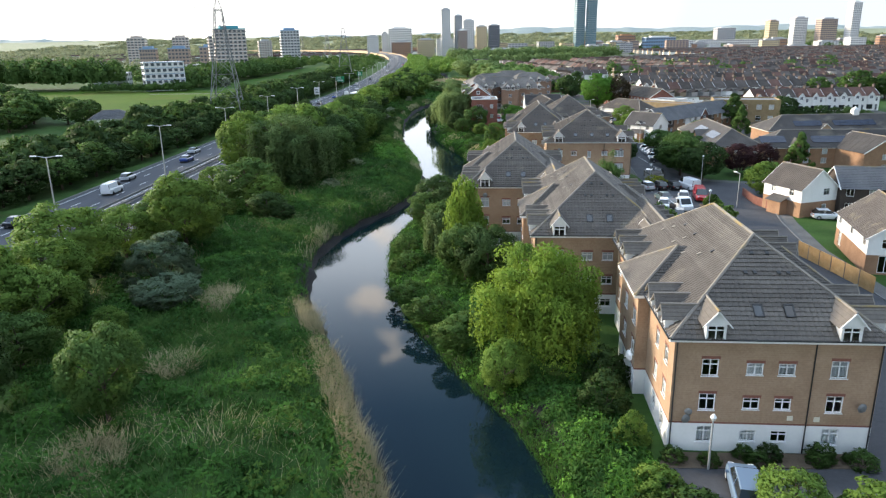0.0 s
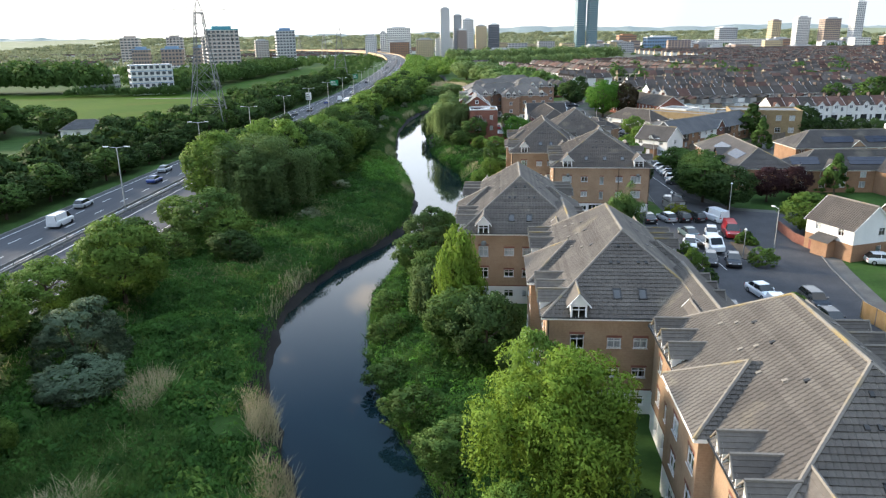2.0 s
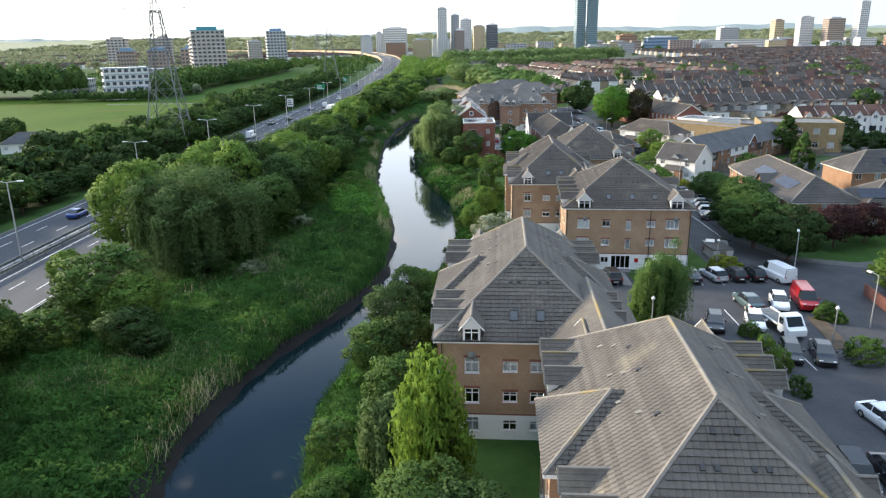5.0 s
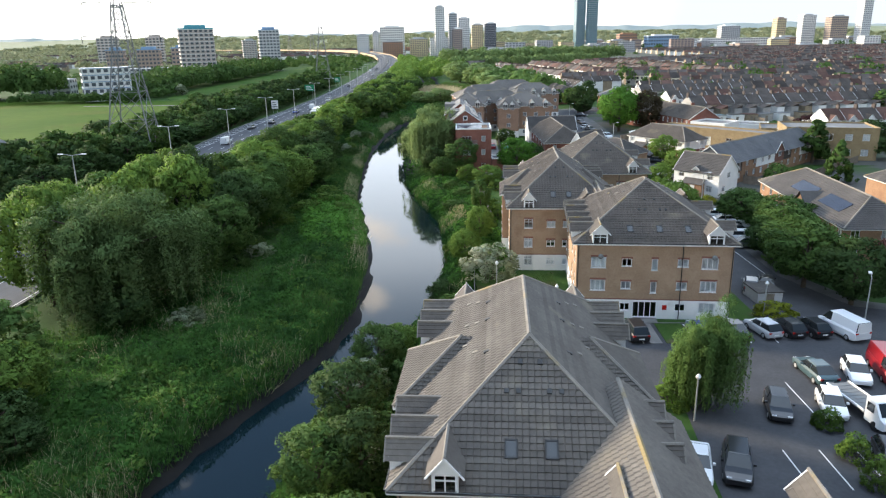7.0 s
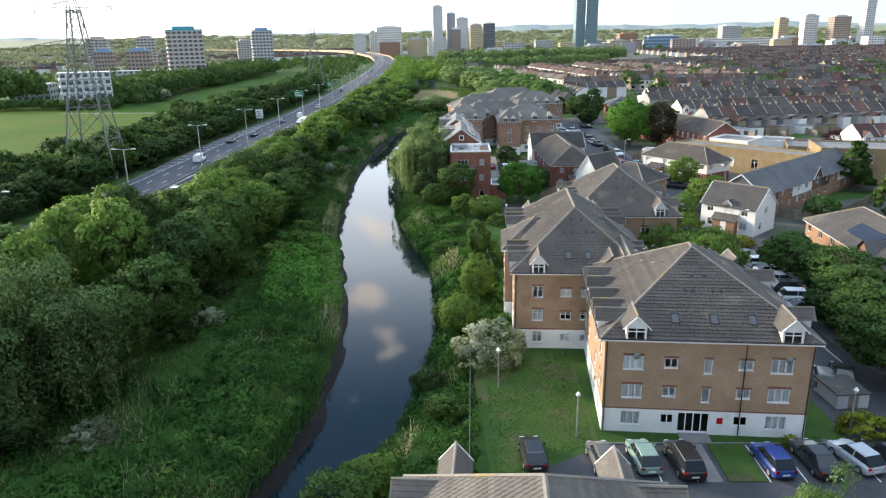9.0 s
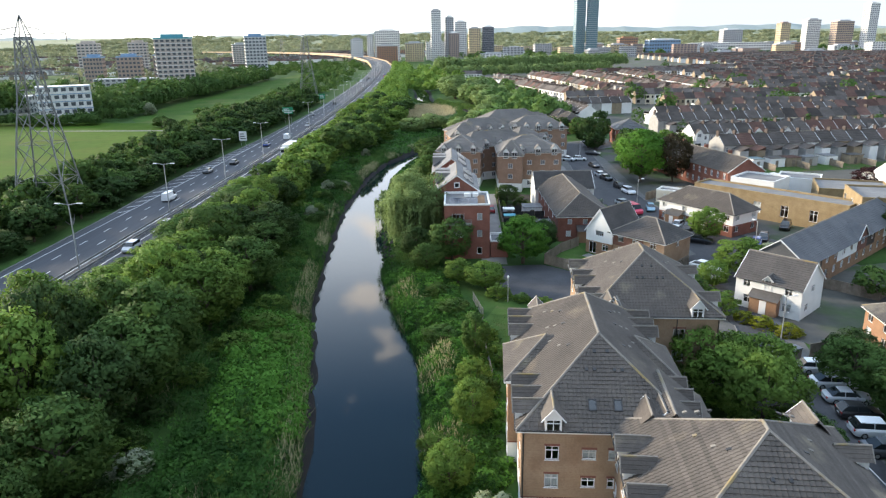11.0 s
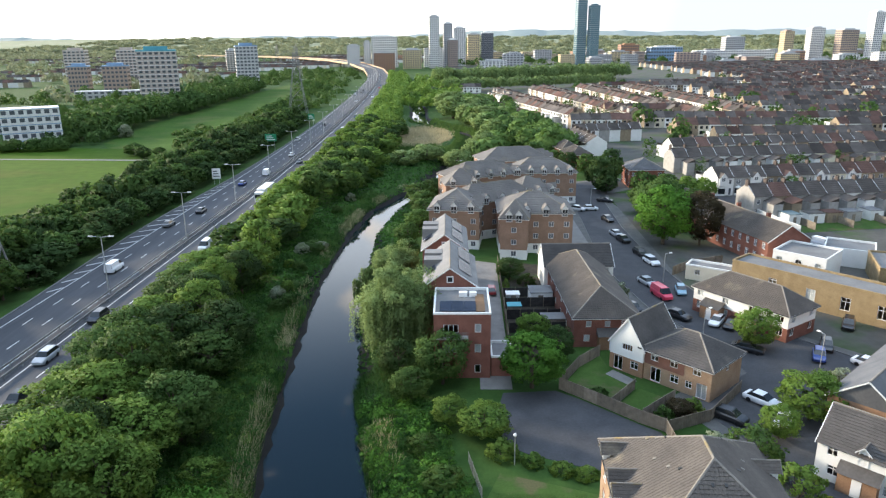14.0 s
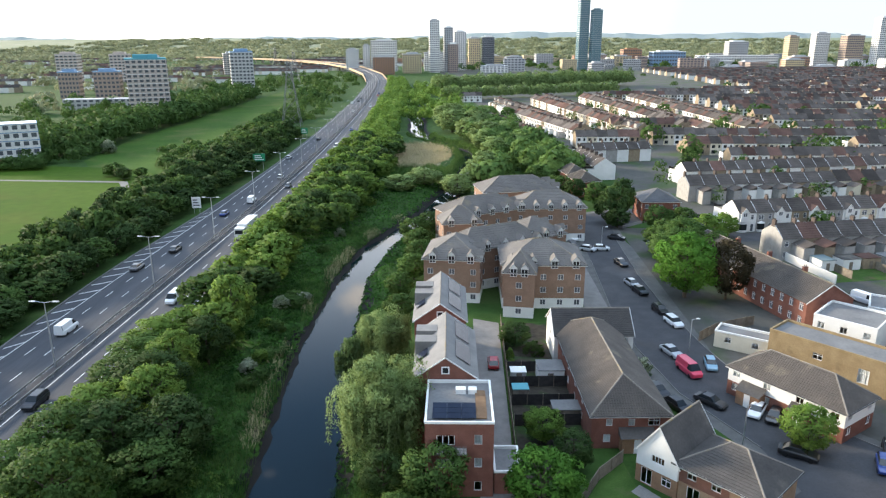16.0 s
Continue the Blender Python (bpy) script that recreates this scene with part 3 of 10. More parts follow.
# viaduct parapets: the low sun's orange is painted into the concrete colour
M["viaduct"] = surf("sunlit_concrete", (0.52, 0.38, 0.24), (0.62, 0.46, 0.30), 0.05, 0.9)
viaduct()

# streets of the estate
road_e = [(35.5, 20), (35.5, 78), (36, 95), (34, 112), (33, 118), (33, 136), (34.5, 150), (36.5, 168), (39, 182), (37.5, 196), (33.5, 205), (44, 213), (43.0, 222), (37, 236), (34.5, 252), (34.0, 270), (35.5, 300), (37, 330), (40, 345), (55, 352), (64, 345), (46.5, 330), (45.2, 318), (44.0, 290), (44.5, 268), (46, 252), (48.5, 238), (55, 226), (62, 217), (66, 206), (58, 200), (50, 205), (46, 196), (43.5, 178), (40.8, 160), (40.4, 141), (44, 131), (52, 128), (66, 131), (66, 122), (53, 119), (48, 110), (45.5, 100), (43, 86), (42, 60), (42, 20)]


def widened(pts, d):
    """The outline pts, running clockwise, moved outwards by d."""
    out = []
    for a, b, c in zip(pts[-1:] + pts[:-1], pts, pts[1:] + pts[:1]):
        u, v = (Vector(b) - Vector(a)).normalized(), (Vector(c) - Vector(b)).normalized()
        n = Vector((-u.y - v.y, u.x + v.x))
        n = n / max(0.6, n.length_squared / 2)
        out.append((b[0] + n.x * d, b[1] + n.y * d))
    return out


M["footway"] = surf("grey_footway", (0.085, 0.084, 0.080), (0.125, 0.122, 0.115), 0.5, 0.9, 0.2, 30, c3=(0.15, 0.145, 0.135), c3_scale=0.2)
sheet("pavement", widened(road_e, 2.1), 0.013, "footway", "worn grey asphalt footways beside the estate road", "pavement")
sheet("forecourt", [(29.0, 258), (29.0, 300), (30.2, 314), (33.4, 300), (33.6, 258)], 0.018, "pave", "paved forecourt before the brick flats", "forecourt", thick=0.04)
sheet("forecourt", [(46.4, 254), (44.9, 300), (47, 318), (49.2, 300), (49.6, 262)], 0.018, "footway", "grey yard beside the road", "forecourt", thick=0.04)
sheet("road", road_e, 0.03, "asphalt", "dark asphalt estate road with kerbed footways", "road")
sheet("car_park", [(18.0, 86.5), (21.5, 64), (35.4, 64), (36, 95), (34, 112), (33, 118), (33, 126.5), (14.5, 126.5), (6.0, 121.5), (14.8, 116.5), (14.8, 111.4), (20.2, 111.4)], 0.034, "asphalt", "dark asphalt residents' car park", "car park")
sheet("car_park", [(9.4, 197), (11.1, 193.9), (12.3, 193.0), (18.5, 190.4), (28, 188), (28.2, 197.6), (26.0, 199.5), (20.3, 205.2), (17.2, 207.7), (10.3, 207.0), (9.1, 201.4)], 0.03, "asphalt", "empty dark asphalt yard beside the trees", "car park")
sheet("pavement", [(7.4, 208), (11.6, 208), (12.0, 262), (7.4, 264)], 0.03, "pave", "pale paved drive beside the town houses", "drive")
sheet("lawn", [(5.5, 122), (13.9, 127.2), (13.9, 143), (4.0, 143)], 0.02, "lawn", "mown lawn between the flats and the river", "lawn")
sheet("lawn", [(10.5, 166.5), (23, 184), (18.5, 186), (9.0, 189.5), (7.0, 184), (8.0, 168)], 0.02, "lawn", "mown lawn behind the flats", "lawn")
sheet("playing_field", [(-300, 300), (-113, 262), (-101, 300), (-101, 345), (-106, 400), (-124, 420), (-150, 425), (-300, 440)], 0.06, "field", "wide mown playing field of bright grass", "field")
sheet("meadow", [(-140, 412), (-112, 395), (-108, 480), (-120, 600), (-140, 760), (-160, 900), (-178, 900), (-177, 760), (-172, 620), (-167, 500), (-158, 440)], 0.05, "meadow", "strip of meadow running between two tree belts", "meadow")
sheet("path", [(-180, 396), (-120, 392), (-108, 372), (-106, 373.5), (-118, 394.5), (-180, 398)], 0.10, "pave", "narrow pale footpath across the grass", "path", thick=0.03)

# ---- buildings: walls with openings, windows, tiled roofs ----
def wall_run(m, a, b, z0, z1, openings=(), bands=((99, 0),), reveal=0.14, top=None):
    """A wall from a to b (outside on the right hand) with openings (u, z, w, h) centred in u, sill at z. bands: (up to z, slot)."""
    ax, ay = a
    ux, uy = b[0] - ax, b[1] - ay
    length = math.hypot(ux, uy)
    ux, uy = ux / length, uy / length
    nx, ny = uy, -ux
    P = lambda u, z, d=0.0: (ax + ux * u - nx * d, ay + uy * u - ny * d, z)
    us = sorted({0.0, length, *[round(c, 4) for o in openings for c in (o[0] - o[2] / 2, o[0] + o[2] / 2)]})
    zs = sorted({z0, z1, *[t for t, _ in bands if z0 < t < z1], *[round(c, 4) for o in openings for c in (o[1], o[1] + o[3])]})
    slot_at = lambda z: next(s for t, s in bands if z < t)
    for z, y in zip(zs[:-1], zs[1:]):
        zm, run = (z + y) / 2, None
        for u, v in zip(us[:-1], us[1:]):
            um = (u + v) / 2
            hole = any(abs(um - o[0]) < o[2] / 2 and o[1] < zm < o[1] + o[3] for o in openings)
            if hole:
                if run is not None:
                    m.face([P(run, z), P(u, z), P(u, y), P(run, y)], slot_at(zm))
                run = None
            elif run is None:
                run = u
        if run is not None:
            m.face([P(run, z), P(length, z), P(length, y), P(run, y)], slot_at(zm))
    for u, z, w, h, *_ in openings:
        s, l, r, t = slot_at(z + h / 2), u - w / 2, u + w / 2, z + h
        m.face([P(l, z), P(r, z), P(r, z, reveal), P(l, z, reveal)], s)
        m.face([P(l, t, reveal), P(r, t, reveal), P(r, t), P(l, t)], s)
        m.face([P(l, z), P(l, z, reveal), P(l, t, reveal), P(l, t)], s)
        m.face([P(r, z, reveal), P(r, z), P(r, t), P(r, t, reveal)], s)


WINDOWS = {}


def window_meshes(w, h, cols, rows, frame_mat, thick=0.07):
    key = (round(w, 2), round(h, 2), cols, rows, frame_mat)
    if key not in WINDOWS:
        f, g, c, sill = Mesh(), Mesh(), Mesh(), Mesh()
        t = thick
        us = [-w / 2]
        for i in range(cols + 1):
            x = -w / 2 + (w - t) * i / cols
            us += [x, x + t] if i else [x + t]
        bars = [0.0] + [h * (0.68 if rows == 2 else j / rows) - t / 2 for j in range(1, rows)] + [h - t]
        zs = [q for z in bars for q in (z, z + t)]
        for i in range(len(us) - 1):
            for j in range(len(zs) - 1):
                a, b, p, q = us[i], us[i + 1], zs[j], zs[j + 1]
                if i % 2 and j % 2:                 # the opening: its four reveals
                    f.face([(a, 0, p), (b, 0, p), (b, 0.07, p), (a, 0.07, p)]), f.face([(a, 0.07, q), (b, 0.07, q), (b, 0, q), (a, 0, q)])
                    f.face([(a, 0, p), (a, 0.07, p), (a, 0.07, q), (a, 0, q)]), f.face([(b, 0.07, p), (b, 0, p), (b, 0, q), (b, 0.07, q)])
                else:
                    f.face([(a, 0, p), (b, 0, p), (b, 0, q), (a, 0, q)])
        sill.box(-w / 2 - 0.04, -0.10, -0.05, w / 2 + 0.04, 0.02, 0.0)
        g.face([(-w / 2 + t, 0.04, t), (w / 2 - t, 0.04, t), (w / 2 - t, 0.04, h - t), (-w / 2 + t, 0.04, h - t)])
        k = 10
        for i in range(k):                      # hanging folds
            x0, x1 = -w / 2 + w * i / k, -w / 2 + w * (i + 1) / k
            y0, y1 = (0.16, 0.20) if i % 2 else (0.20, 0.16)
            c.face([(x0, y0, t), (x1, y1, t), (x1, y1, h - t), (x0, y0, h - t)])
        WINDOWS[key] = (f.data("window", mats_of(frame_mat)), g.data("pane", mats_of("glass")), c.data("curtain", mats_of("curtain")), sill.data("sill", mats_of(frame_mat)))
    return WINDOWS[key]


FAR_WINDOWS = {}


def far_window(w, h, cols, rows, frame_mat):
    """Frame bars and dark pane of a window seen from far off, as one mesh."""
    key = (round(w, 2), round(h, 2), cols, rows, frame_mat)
    if key not in FAR_WINDOWS:
        m, t = Mesh(), 0.07
        us, zs = [], []
        for i in range(cols + 1):
            us += [-w / 2 + (w - t) * i / cols, -w / 2 + (w - t) * i / cols + t]
        for q in [0.0] + [h * (0.68 if rows == 2 else j / rows) for j in range(1, rows)] + [h - t]:
            zs += [q, q + t]
        for i in range(len(us) - 1):
            for j in range(len(zs) - 1):
                a, b, p, q = us[i], us[i + 1], zs[j], zs[j + 1]
                if i % 2 and j % 2:
                    c, e = [(a, p), (b, p), (b, q), (a, q)], 0.045
                    m.face([(x, e, z) for x, z in c], 1)
                    for k in range(4):
                        m.face([(c[k][0], 0, c[k][1]), (c[(k + 1) % 4][0], 0, c[(k + 1) % 4][1]), (c[(k + 1) % 4][0], e, c[(k + 1) % 4][1]), (c[k][0], e, c[k][1])])
                else:
                    m.face([(a, 0, p), (b, 0, p), (b, 0, q), (a, 0, q)])
        FAR_WINDOWS[key] = m.data("window", mats_of([frame_mat, "far_glass"]))
    return FAR_WINDOWS[key]


def set_window(parent, a, b, o, frame_mat="upvc", reveal=0.14, curtain=None, rng=random, sill=False, far_off=False):
    u, z, w, h = o[:4]
    cols, rows = (o[4], o[5]) if len(o) > 5 else (2, 2)
    ang = math.atan2(b[1] - a[1], b[0] - a[0])
    d = reveal - 0.085
    x, y = a[0] + math.cos(ang) * u - math.sin(ang) * d, a[1] + math.sin(ang) * u + math.cos(ang) * d
    if far_off:
        return part("window", far_window(w, h, cols, rows, frame_mat), None, parent, at=Matrix.Translation((x, y, z)) @ Matrix.Rotation(ang, 4, "Z"))
    fm, gm, cm, sm = window_meshes(w, h, cols, rows, frame_mat)
    win = part("window", fm, None, parent, at=Matrix.Translation((x, y, z)) @ Matrix.Rotation(ang, 4, "Z"))
    pane = part("pane", gm, None, win)
    if sill:
        part("sill", sm, None, win)
    pane.visible_shadow = False
    if curtain is None:
        curtain = rng.random() < 0.13
    if curtain:
        part("curtain", cm, None, win)
    return win


def slope(parent, p0, p1, p2, p3, mat, course=0.34, pieces=False, name="roof_slope", label="", lift=0.055):
    """A tiled slope from the eave p0-p1 up to p2-p3 (p2 above p1). Courses overlap like weatherboards; with pieces each is a part."""
    p0, p1, p2, p3 = map(Vector, (p0, p1, p2, p3))
    mid = ((p2 + p3) / 2 - (p0 + p1) / 2)
    nrm = (p1 - p0).cross(mid).normalized()
    n = max(2, round(mid.length / course))
    base, alls = Mesh(), Mesh()
    single = course < 0.4 and mat in ("tile", "tile_brown")
    along = (p1 - p0).normalized()
    base.face([p0, p1, p2, p3] if (p2 - p3).length > 0.01 else [p0, p1, p2])
    root = part(name, base, mat, parent, label)
    for i in range(n):
        a, b = i / n, (i + 1) / n
        q0, q1, q2, q3 = p0.lerp(p3, a), p1.lerp(p2, a), p1.lerp(p2, b), p0.lerp(p3, b)
        m = Mesh() if pieces else alls
        up = nrm * (lift + 0.012)
        low = nrm * 0.012
        if single:
            # interlocking tiles side by side, each a little tipped, with a step at its edge
            e0, e1 = (q0 - p0).dot(along), (q1 - p0).dot(along)
            f0, f1 = (q3 - p0).dot(along), (q2 - p0).dot(along)
            s0, s1 = min(e0, f0), max(e1, f1)
            cut = sorted({s0, s1, *[c for k in range(int(s0 / 0.33) - 1, int(s1 / 0.33) + 2) for c in (k * 0.33, k * 0.33 + 0.27) if s0 < c < s1]})
            tip = lambda c: nrm * (0.04 * min(1.0, ((c + 0.001) % 0.33) / 0.27) if ((c + 0.001) % 0.33) < 0.28 else 0.0)
            at_low = lambda c: q0 + along * (min(max(c, e0), e1) - e0) + up + tip(c)
            at_top = lambda c: q3 + along * (min(max(c, f0), f1) - f0) + low + tip(c)
            for c, d in zip(cut[:-1], cut[1:]):
                m.face([at_low(c), at_low(d), at_top(d), at_top(c)])
        elif (q2 - q3).length < 0.05:
            m.face([q0 + up, q1 + up, (q2 + q3) / 2 + low])
        else:
            m.face([q0 + up, q1 + up, q2 + low, q3 + low])
        m.face([q0 + low, q1 + low, q1 + up, q0 + up])
        if pieces:
            part("tile_course", m, mat, root)
    if not pieces:
        tagged(part("tile_course", alls, mat, root), kind="stuff")
    return root


def cap(parent, a, b, mat="cap", r=0.13):
    a, b = Vector(a), Vector(b)
    n = max(1, round((b - a).length / 1.8))
    m = Mesh()
    for i in range(n):
        p, q = a.lerp(b, i / n), a.lerp(b, (i + 1) / n)
        m.bar(p, q, r, sides=6, r2=r)
    return part("ridge_cap", m, mat, parent)


def hip_roof(parent, x0, y0, x1, y1, ze, zr, mat="tile", course=0.34, pieces=False, over=0.4, ridge="y", caps=True, fascia=True):
    """Hipped roof over the walls x0..x1, y0..y1; returns the ridge's ends."""
    x0, y0, x1, y1 = x0 - over, y0 - over, x1 + over, y1 + over
    if ridge == "y":
        h = (x1 - x0) / 2
        h = min(h, (y1 - y0) / 2)
        r0, r1 = ((x0 + x1) / 2, y0 + h, zr), ((x0 + x1) / 2, y1 - h, zr)
        cs = [(x0, y0, ze), (x1, y0, ze), (x1, y1, ze), (x0, y1, ze)]
        sl = [(cs[0], cs[1], r0, r0), (cs[1], cs[2], r1, r0), (cs[2], cs[3], r1, r1), (cs[3], cs[0], r0, r1)]
    else:
        h = (y1 - y0) / 2
        h = min(h, (x1 - x0) / 2)
        r0, r1 = (x0 + h, (y0 + y1) / 2, zr), (x1 - h, (y0 + y1) / 2, zr)
        cs = [(x0, y0, ze), (x1, y0, ze), (x1, y1, ze), (x0, y1, ze)]
        sl = [(cs[0], cs[1], r1, r0), (cs[1], cs[2], r1, r1), (cs[2], cs[3], r0, r1), (cs[3], cs[0], r0, r0)]
    for s in sl:
        slope(parent, *s, mat, course, pieces)
    if caps:
        if ridge == "y":
            ends = [(cs[0], r0), (cs[1], r0), (cs[2], r1), (cs[3], r1)]
        else:
            ends = [(cs[0], r0), (cs[3], r0), (cs[1], r1), (cs[2], r1)]
        for a, b in ends:
            cap(parent, a, b)
        if (Vector(r1) - Vector(r0)).length > 0.3:
            cap(parent, r0, r1)
    if fascia:
        f, g = Mesh(), Mesh()
        t = 0.04
        f.box(x0, y0 - t, ze - 0.2, x1, y0, ze + 0.02), f.box(x0, y1, ze - 0.2, x1, y1 + t, ze + 0.02)
        f.box(x0 - t, y0, ze - 0.2, x0, y1, ze + 0.02), f.box(x1, y0, ze - 0.2, x1 + t, y1, ze + 0.02)
        f.face([(x0, y0, ze - 0.19), (x0, y1, ze - 0.19), (x1, y1, ze - 0.19), (x1, y0, ze - 0.19)])
        part("fascia", f, "fascia", parent)
        for p, q in zip(cs, cs[1:] + cs[:1]):
            p, q = Vector(p), Vector(q)
            o = (q - p).normalized().cross(Vector((0, 0, 1))) * 0.1
            g.bar(p + o, q + o, 0.055, sides=5)
        part("gutter", g, "black_pipe", parent)
    return r0, r1


def gable_roof(parent, x0, y0, x1, y1, ze, zr, ridge="x", mat="tile_dark", course=0.34, over=0.3, pieces=False, verge="fascia"):
    if ridge == "x":
        x0, x1 = x0 - 0.15, x1 + 0.15
        yc, k = (y0 + y1) / 2, (zr - ze) / ((y1 - y0) / 2)
        e = ze - over * k
        a, b = (x0, yc, zr), (x1, yc, zr)
        slope(parent, (x0, y0 - over, e), (x1, y0 - over, e), b, a, mat, course, pieces)
        slope(parent, (x1, y1 + over, e), (x0, y1 + over, e), a, b, mat, course, pieces)
        ends = [((x0, y0 - over, e), a), ((x0, y1 + over, e), a), ((x1, y0 - over, e), b), ((x1, y1 + over, e), b)]
    else:
        y0, y1 = y0 - 0.15, y1 + 0.15
        xc, k = (x0 + x1) / 2, (zr - ze) / ((x1 - x0) / 2)
        e = ze - over * k
        a, b = (xc, y0, zr), (xc, y1, zr)
        slope(parent, (x1 + over, y0, e), (x1 + over, y1, e), b, a, mat, course, pieces)
        slope(parent, (x0 - over, y1, e), (x0 - over, y0, e), a, b, mat, course, pieces)
        ends = [((x0 - over, y0, e), a), ((x1 + over, y0, e), a), ((x0 - over, y1, e), b), ((x1 + over, y1, e), b)]
    cap(parent, a, b)
    for p, q in ends:
        v = Mesh()
        p, q = Vector(p), Vector(q)
        v.bar(p - Vector((0, 0, 0.06)), q - Vector((0, 0, 0.06)), 0.10)
        part("verge", v, verge, parent)


def dormer(parent, x, y, ang, z=7.35, w=1.35, mat="tile", deep=3.2, rise=0.95, curtain=None, lite=False, h=1.5, barge="upvc"):
    """Gabled eave dormer: white cheeks and pediment, little tiled roof. Faces -y when ang is 0."""
    at = Matrix.Translation((x, y, z)) @ Matrix.Rotation(ang, 4, "Z")
    m = Mesh()
    wall_run(m, (-w / 2, 0), (w / 2, 0), 0, h, [(w / 2, 0.08, w - 0.16, h - 0.16)], reveal=0.12)
    m.face([(-w / 2 - 0.2, -0.04, h), (w / 2 + 0.2, -0.04, h), (0, -0.04, h + rise)])
    m.face([(-w / 2, deep, 0), (-w / 2, 0, 0), (-w / 2, 0, h), (-w / 2, deep, h)])
    m.face([(w / 2, 0, 0), (w / 2, deep, 0), (w / 2, deep, h), (w / 2, 0, h)])
    if lite:                                     # far dormers: one mesh, roof and pane in their own slots
        o = w / 2 + 0.28
        for s in (-1, 1):
            q = [(s * o, -0.22, h - 0.1), (s * o, deep, h - 0.1), (0, deep, h + rise + 0.05), (0, -0.22, h + rise + 0.05)]
            m.face(q if s > 0 else q[::-1], 1)
        m.face([(-w / 2 + 0.1, 0.08, 0.05), (w / 2 - 0.1, 0.08, 0.05), (w / 2 - 0.1, 0.08, 1.42), (-w / 2 + 0.1, 0.08, 1.42)], 2)
        m.box(-0.04, -0.02, 0.1, 0.04, 0.05, 1.38)
        return part("dormer", m, ["fascia", mat, "car_glass"], parent, at=at)
    root = part("dormer", m, "fascia", parent, at=at)
    r = Mesh()
    o, e = w / 2 + 0.28, -0.22
    for s in (-1, 1):
        for k in range(4):
            a, b = k / 4, (k + 1) / 4
            q = [(s * o * (1 - a), e, h - 0.12 + (rise + 0.14) * a + 0.035), (s * o * (1 - a), deep, h - 0.12 + (rise + 0.14) * a + 0.035), (s * o * (1 - b), deep, h - 0.12 + (rise + 0.14) * b), (s * o * (1 - b), e, h - 0.12 + (rise + 0.14) * b)]
            r.face(q if s > 0 else q[::-1])
            if k:
                u = (s * o * (1 - a), e, h - 0.12 + (rise + 0.14) * a), (s * o * (1 - a), deep, h - 0.12 + (rise + 0.14) * a)
                r.face([u[0], u[1], q[1], q[0]])
    part("dormer_roof", r, mat, root)
    rc = Mesh()
    rc.bar((0, e - 0.02, h + rise + 0.03), (0, deep, h + rise + 0.03), 0.09, sides=5)
    part("ridge_cap", rc, "cap", root)
    b = Mesh()
    b.bar((-o, e, h - 0.14), (0, e, h + rise), 0.05), b.bar((o, e, h - 0.14), (0, e, h + rise), 0.05)
    part("bargeboard", b, barge, root)
    set_window(root, (-w / 2, 0), (w / 2, 0), (w / 2, 0.08, w - 0.16, h - 0.16, 2, 2), reveal=0.12, curtain=False)
    return root


def skylight(parent, p, nrm, up, w=0.62, h=0.95):
    """Roof window lying in a slope: p its middle."""
    p, n, v = Vector(p), Vector(nrm).normalized(), Vector(up).normalized()
    u = v.cross(n)
    m, g = Mesh(), Mesh()
    P = lambda a, b, c: p + u * a + v * b + n * c
    for a0, a1, b0, b1 in ((-w / 2, w / 2, -h / 2, -h / 2 + 0.08), (-w / 2, w / 2, h / 2 - 0.08, h / 2), (-w / 2, -w / 2 + 0.08, -h / 2, h / 2), (w / 2 - 0.08, w / 2, -h / 2, h / 2)):
        q = [P(a0, b0, 0.13), P(a1, b0, 0.13), P(a1, b1, 0.13), P(a0, b1, 0.13)]
        m.face(q)
        for i in range(4):
            m.face([q[i] - n * 0.12, q[(i + 1) % 4] - n * 0.12, q[(i + 1) % 4], q[i]])
    g.face([P(-w / 2 + 0.07, -h / 2 + 0.07, 0.1), P(w / 2 - 0.07, -h / 2 + 0.07, 0.1), P(w / 2 - 0.07, h / 2 - 0.07, 0.1), P(-w / 2 + 0.07, h / 2 - 0.07, 0.1)])
    root = part("skylight", m, "black_pipe", parent)
    part("pane", g, "car_glass", root)


def vent(parent, p, nrm, up, mat="black_pipe"):
    p, n, v = Vector(p), Vector(nrm).normalized(), Vector(up).normalized()
    u = v.cross(n)
    m = Mesh()
    P = lambda a, b, c: p + u * a + v * b + n * c
    b, t = [P(-0.13, -0.17, 0.02), P(0.13, -0.17, 0.02), P(0.13, 0.17, 0.02), P(-0.13, 0.17, 0.02)], [P(-0.11, -0.15, 0.15), P(0.11, -0.15, 0.15), P(0.11, 0.14, 0.09), P(-0.11, 0.14, 0.09)]
    m.face(t)
    for i in range(4):
        m.face([b[i], b[(i + 1) % 4], t[(i + 1) % 4], t[i]])
    part("roof_vent", m, mat, parent)


def pipe(parent, x, y, z1, z0=0.05, r=0.045):
    m = Mesh()
    m.bar((x, y, z0), (x, y, z1), r, sides=6)
    part("downpipe", m, "black_pipe", parent)


def dish(parent, x, y, z, ang, r=0.32, mat="steel_dark"):
    m = Mesh()
    ring = [[(rr * math.cos(t), 0.35 * (rr / r) ** 2 * r - 0.25, rr * math.sin(t)) for t in np.linspace(0, 2 * math.pi, 13)[:-1]] for rr in (r, r * 0.5)]
    for i in range(12):
        j = (i + 1) % 12
        m.face([ring[0][i], ring[0][j], ring[1][j], ring[1][i]])
    m.face(ring[1][::-1])
    m.bar((0, -0.2, 0), (0, 0.1, -0.05), 0.03)
    m.bar((0, -0.2, -r * 0.8), (0, -0.45, 0), 0.015)
    part("satellite_dish", m, mat, parent, at=Matrix.Translation((x, y, z)) @ Matrix.Rotation(ang, 4, "Z"))


BRICKS = ["brick_tan", "render_white", "brick_red"]
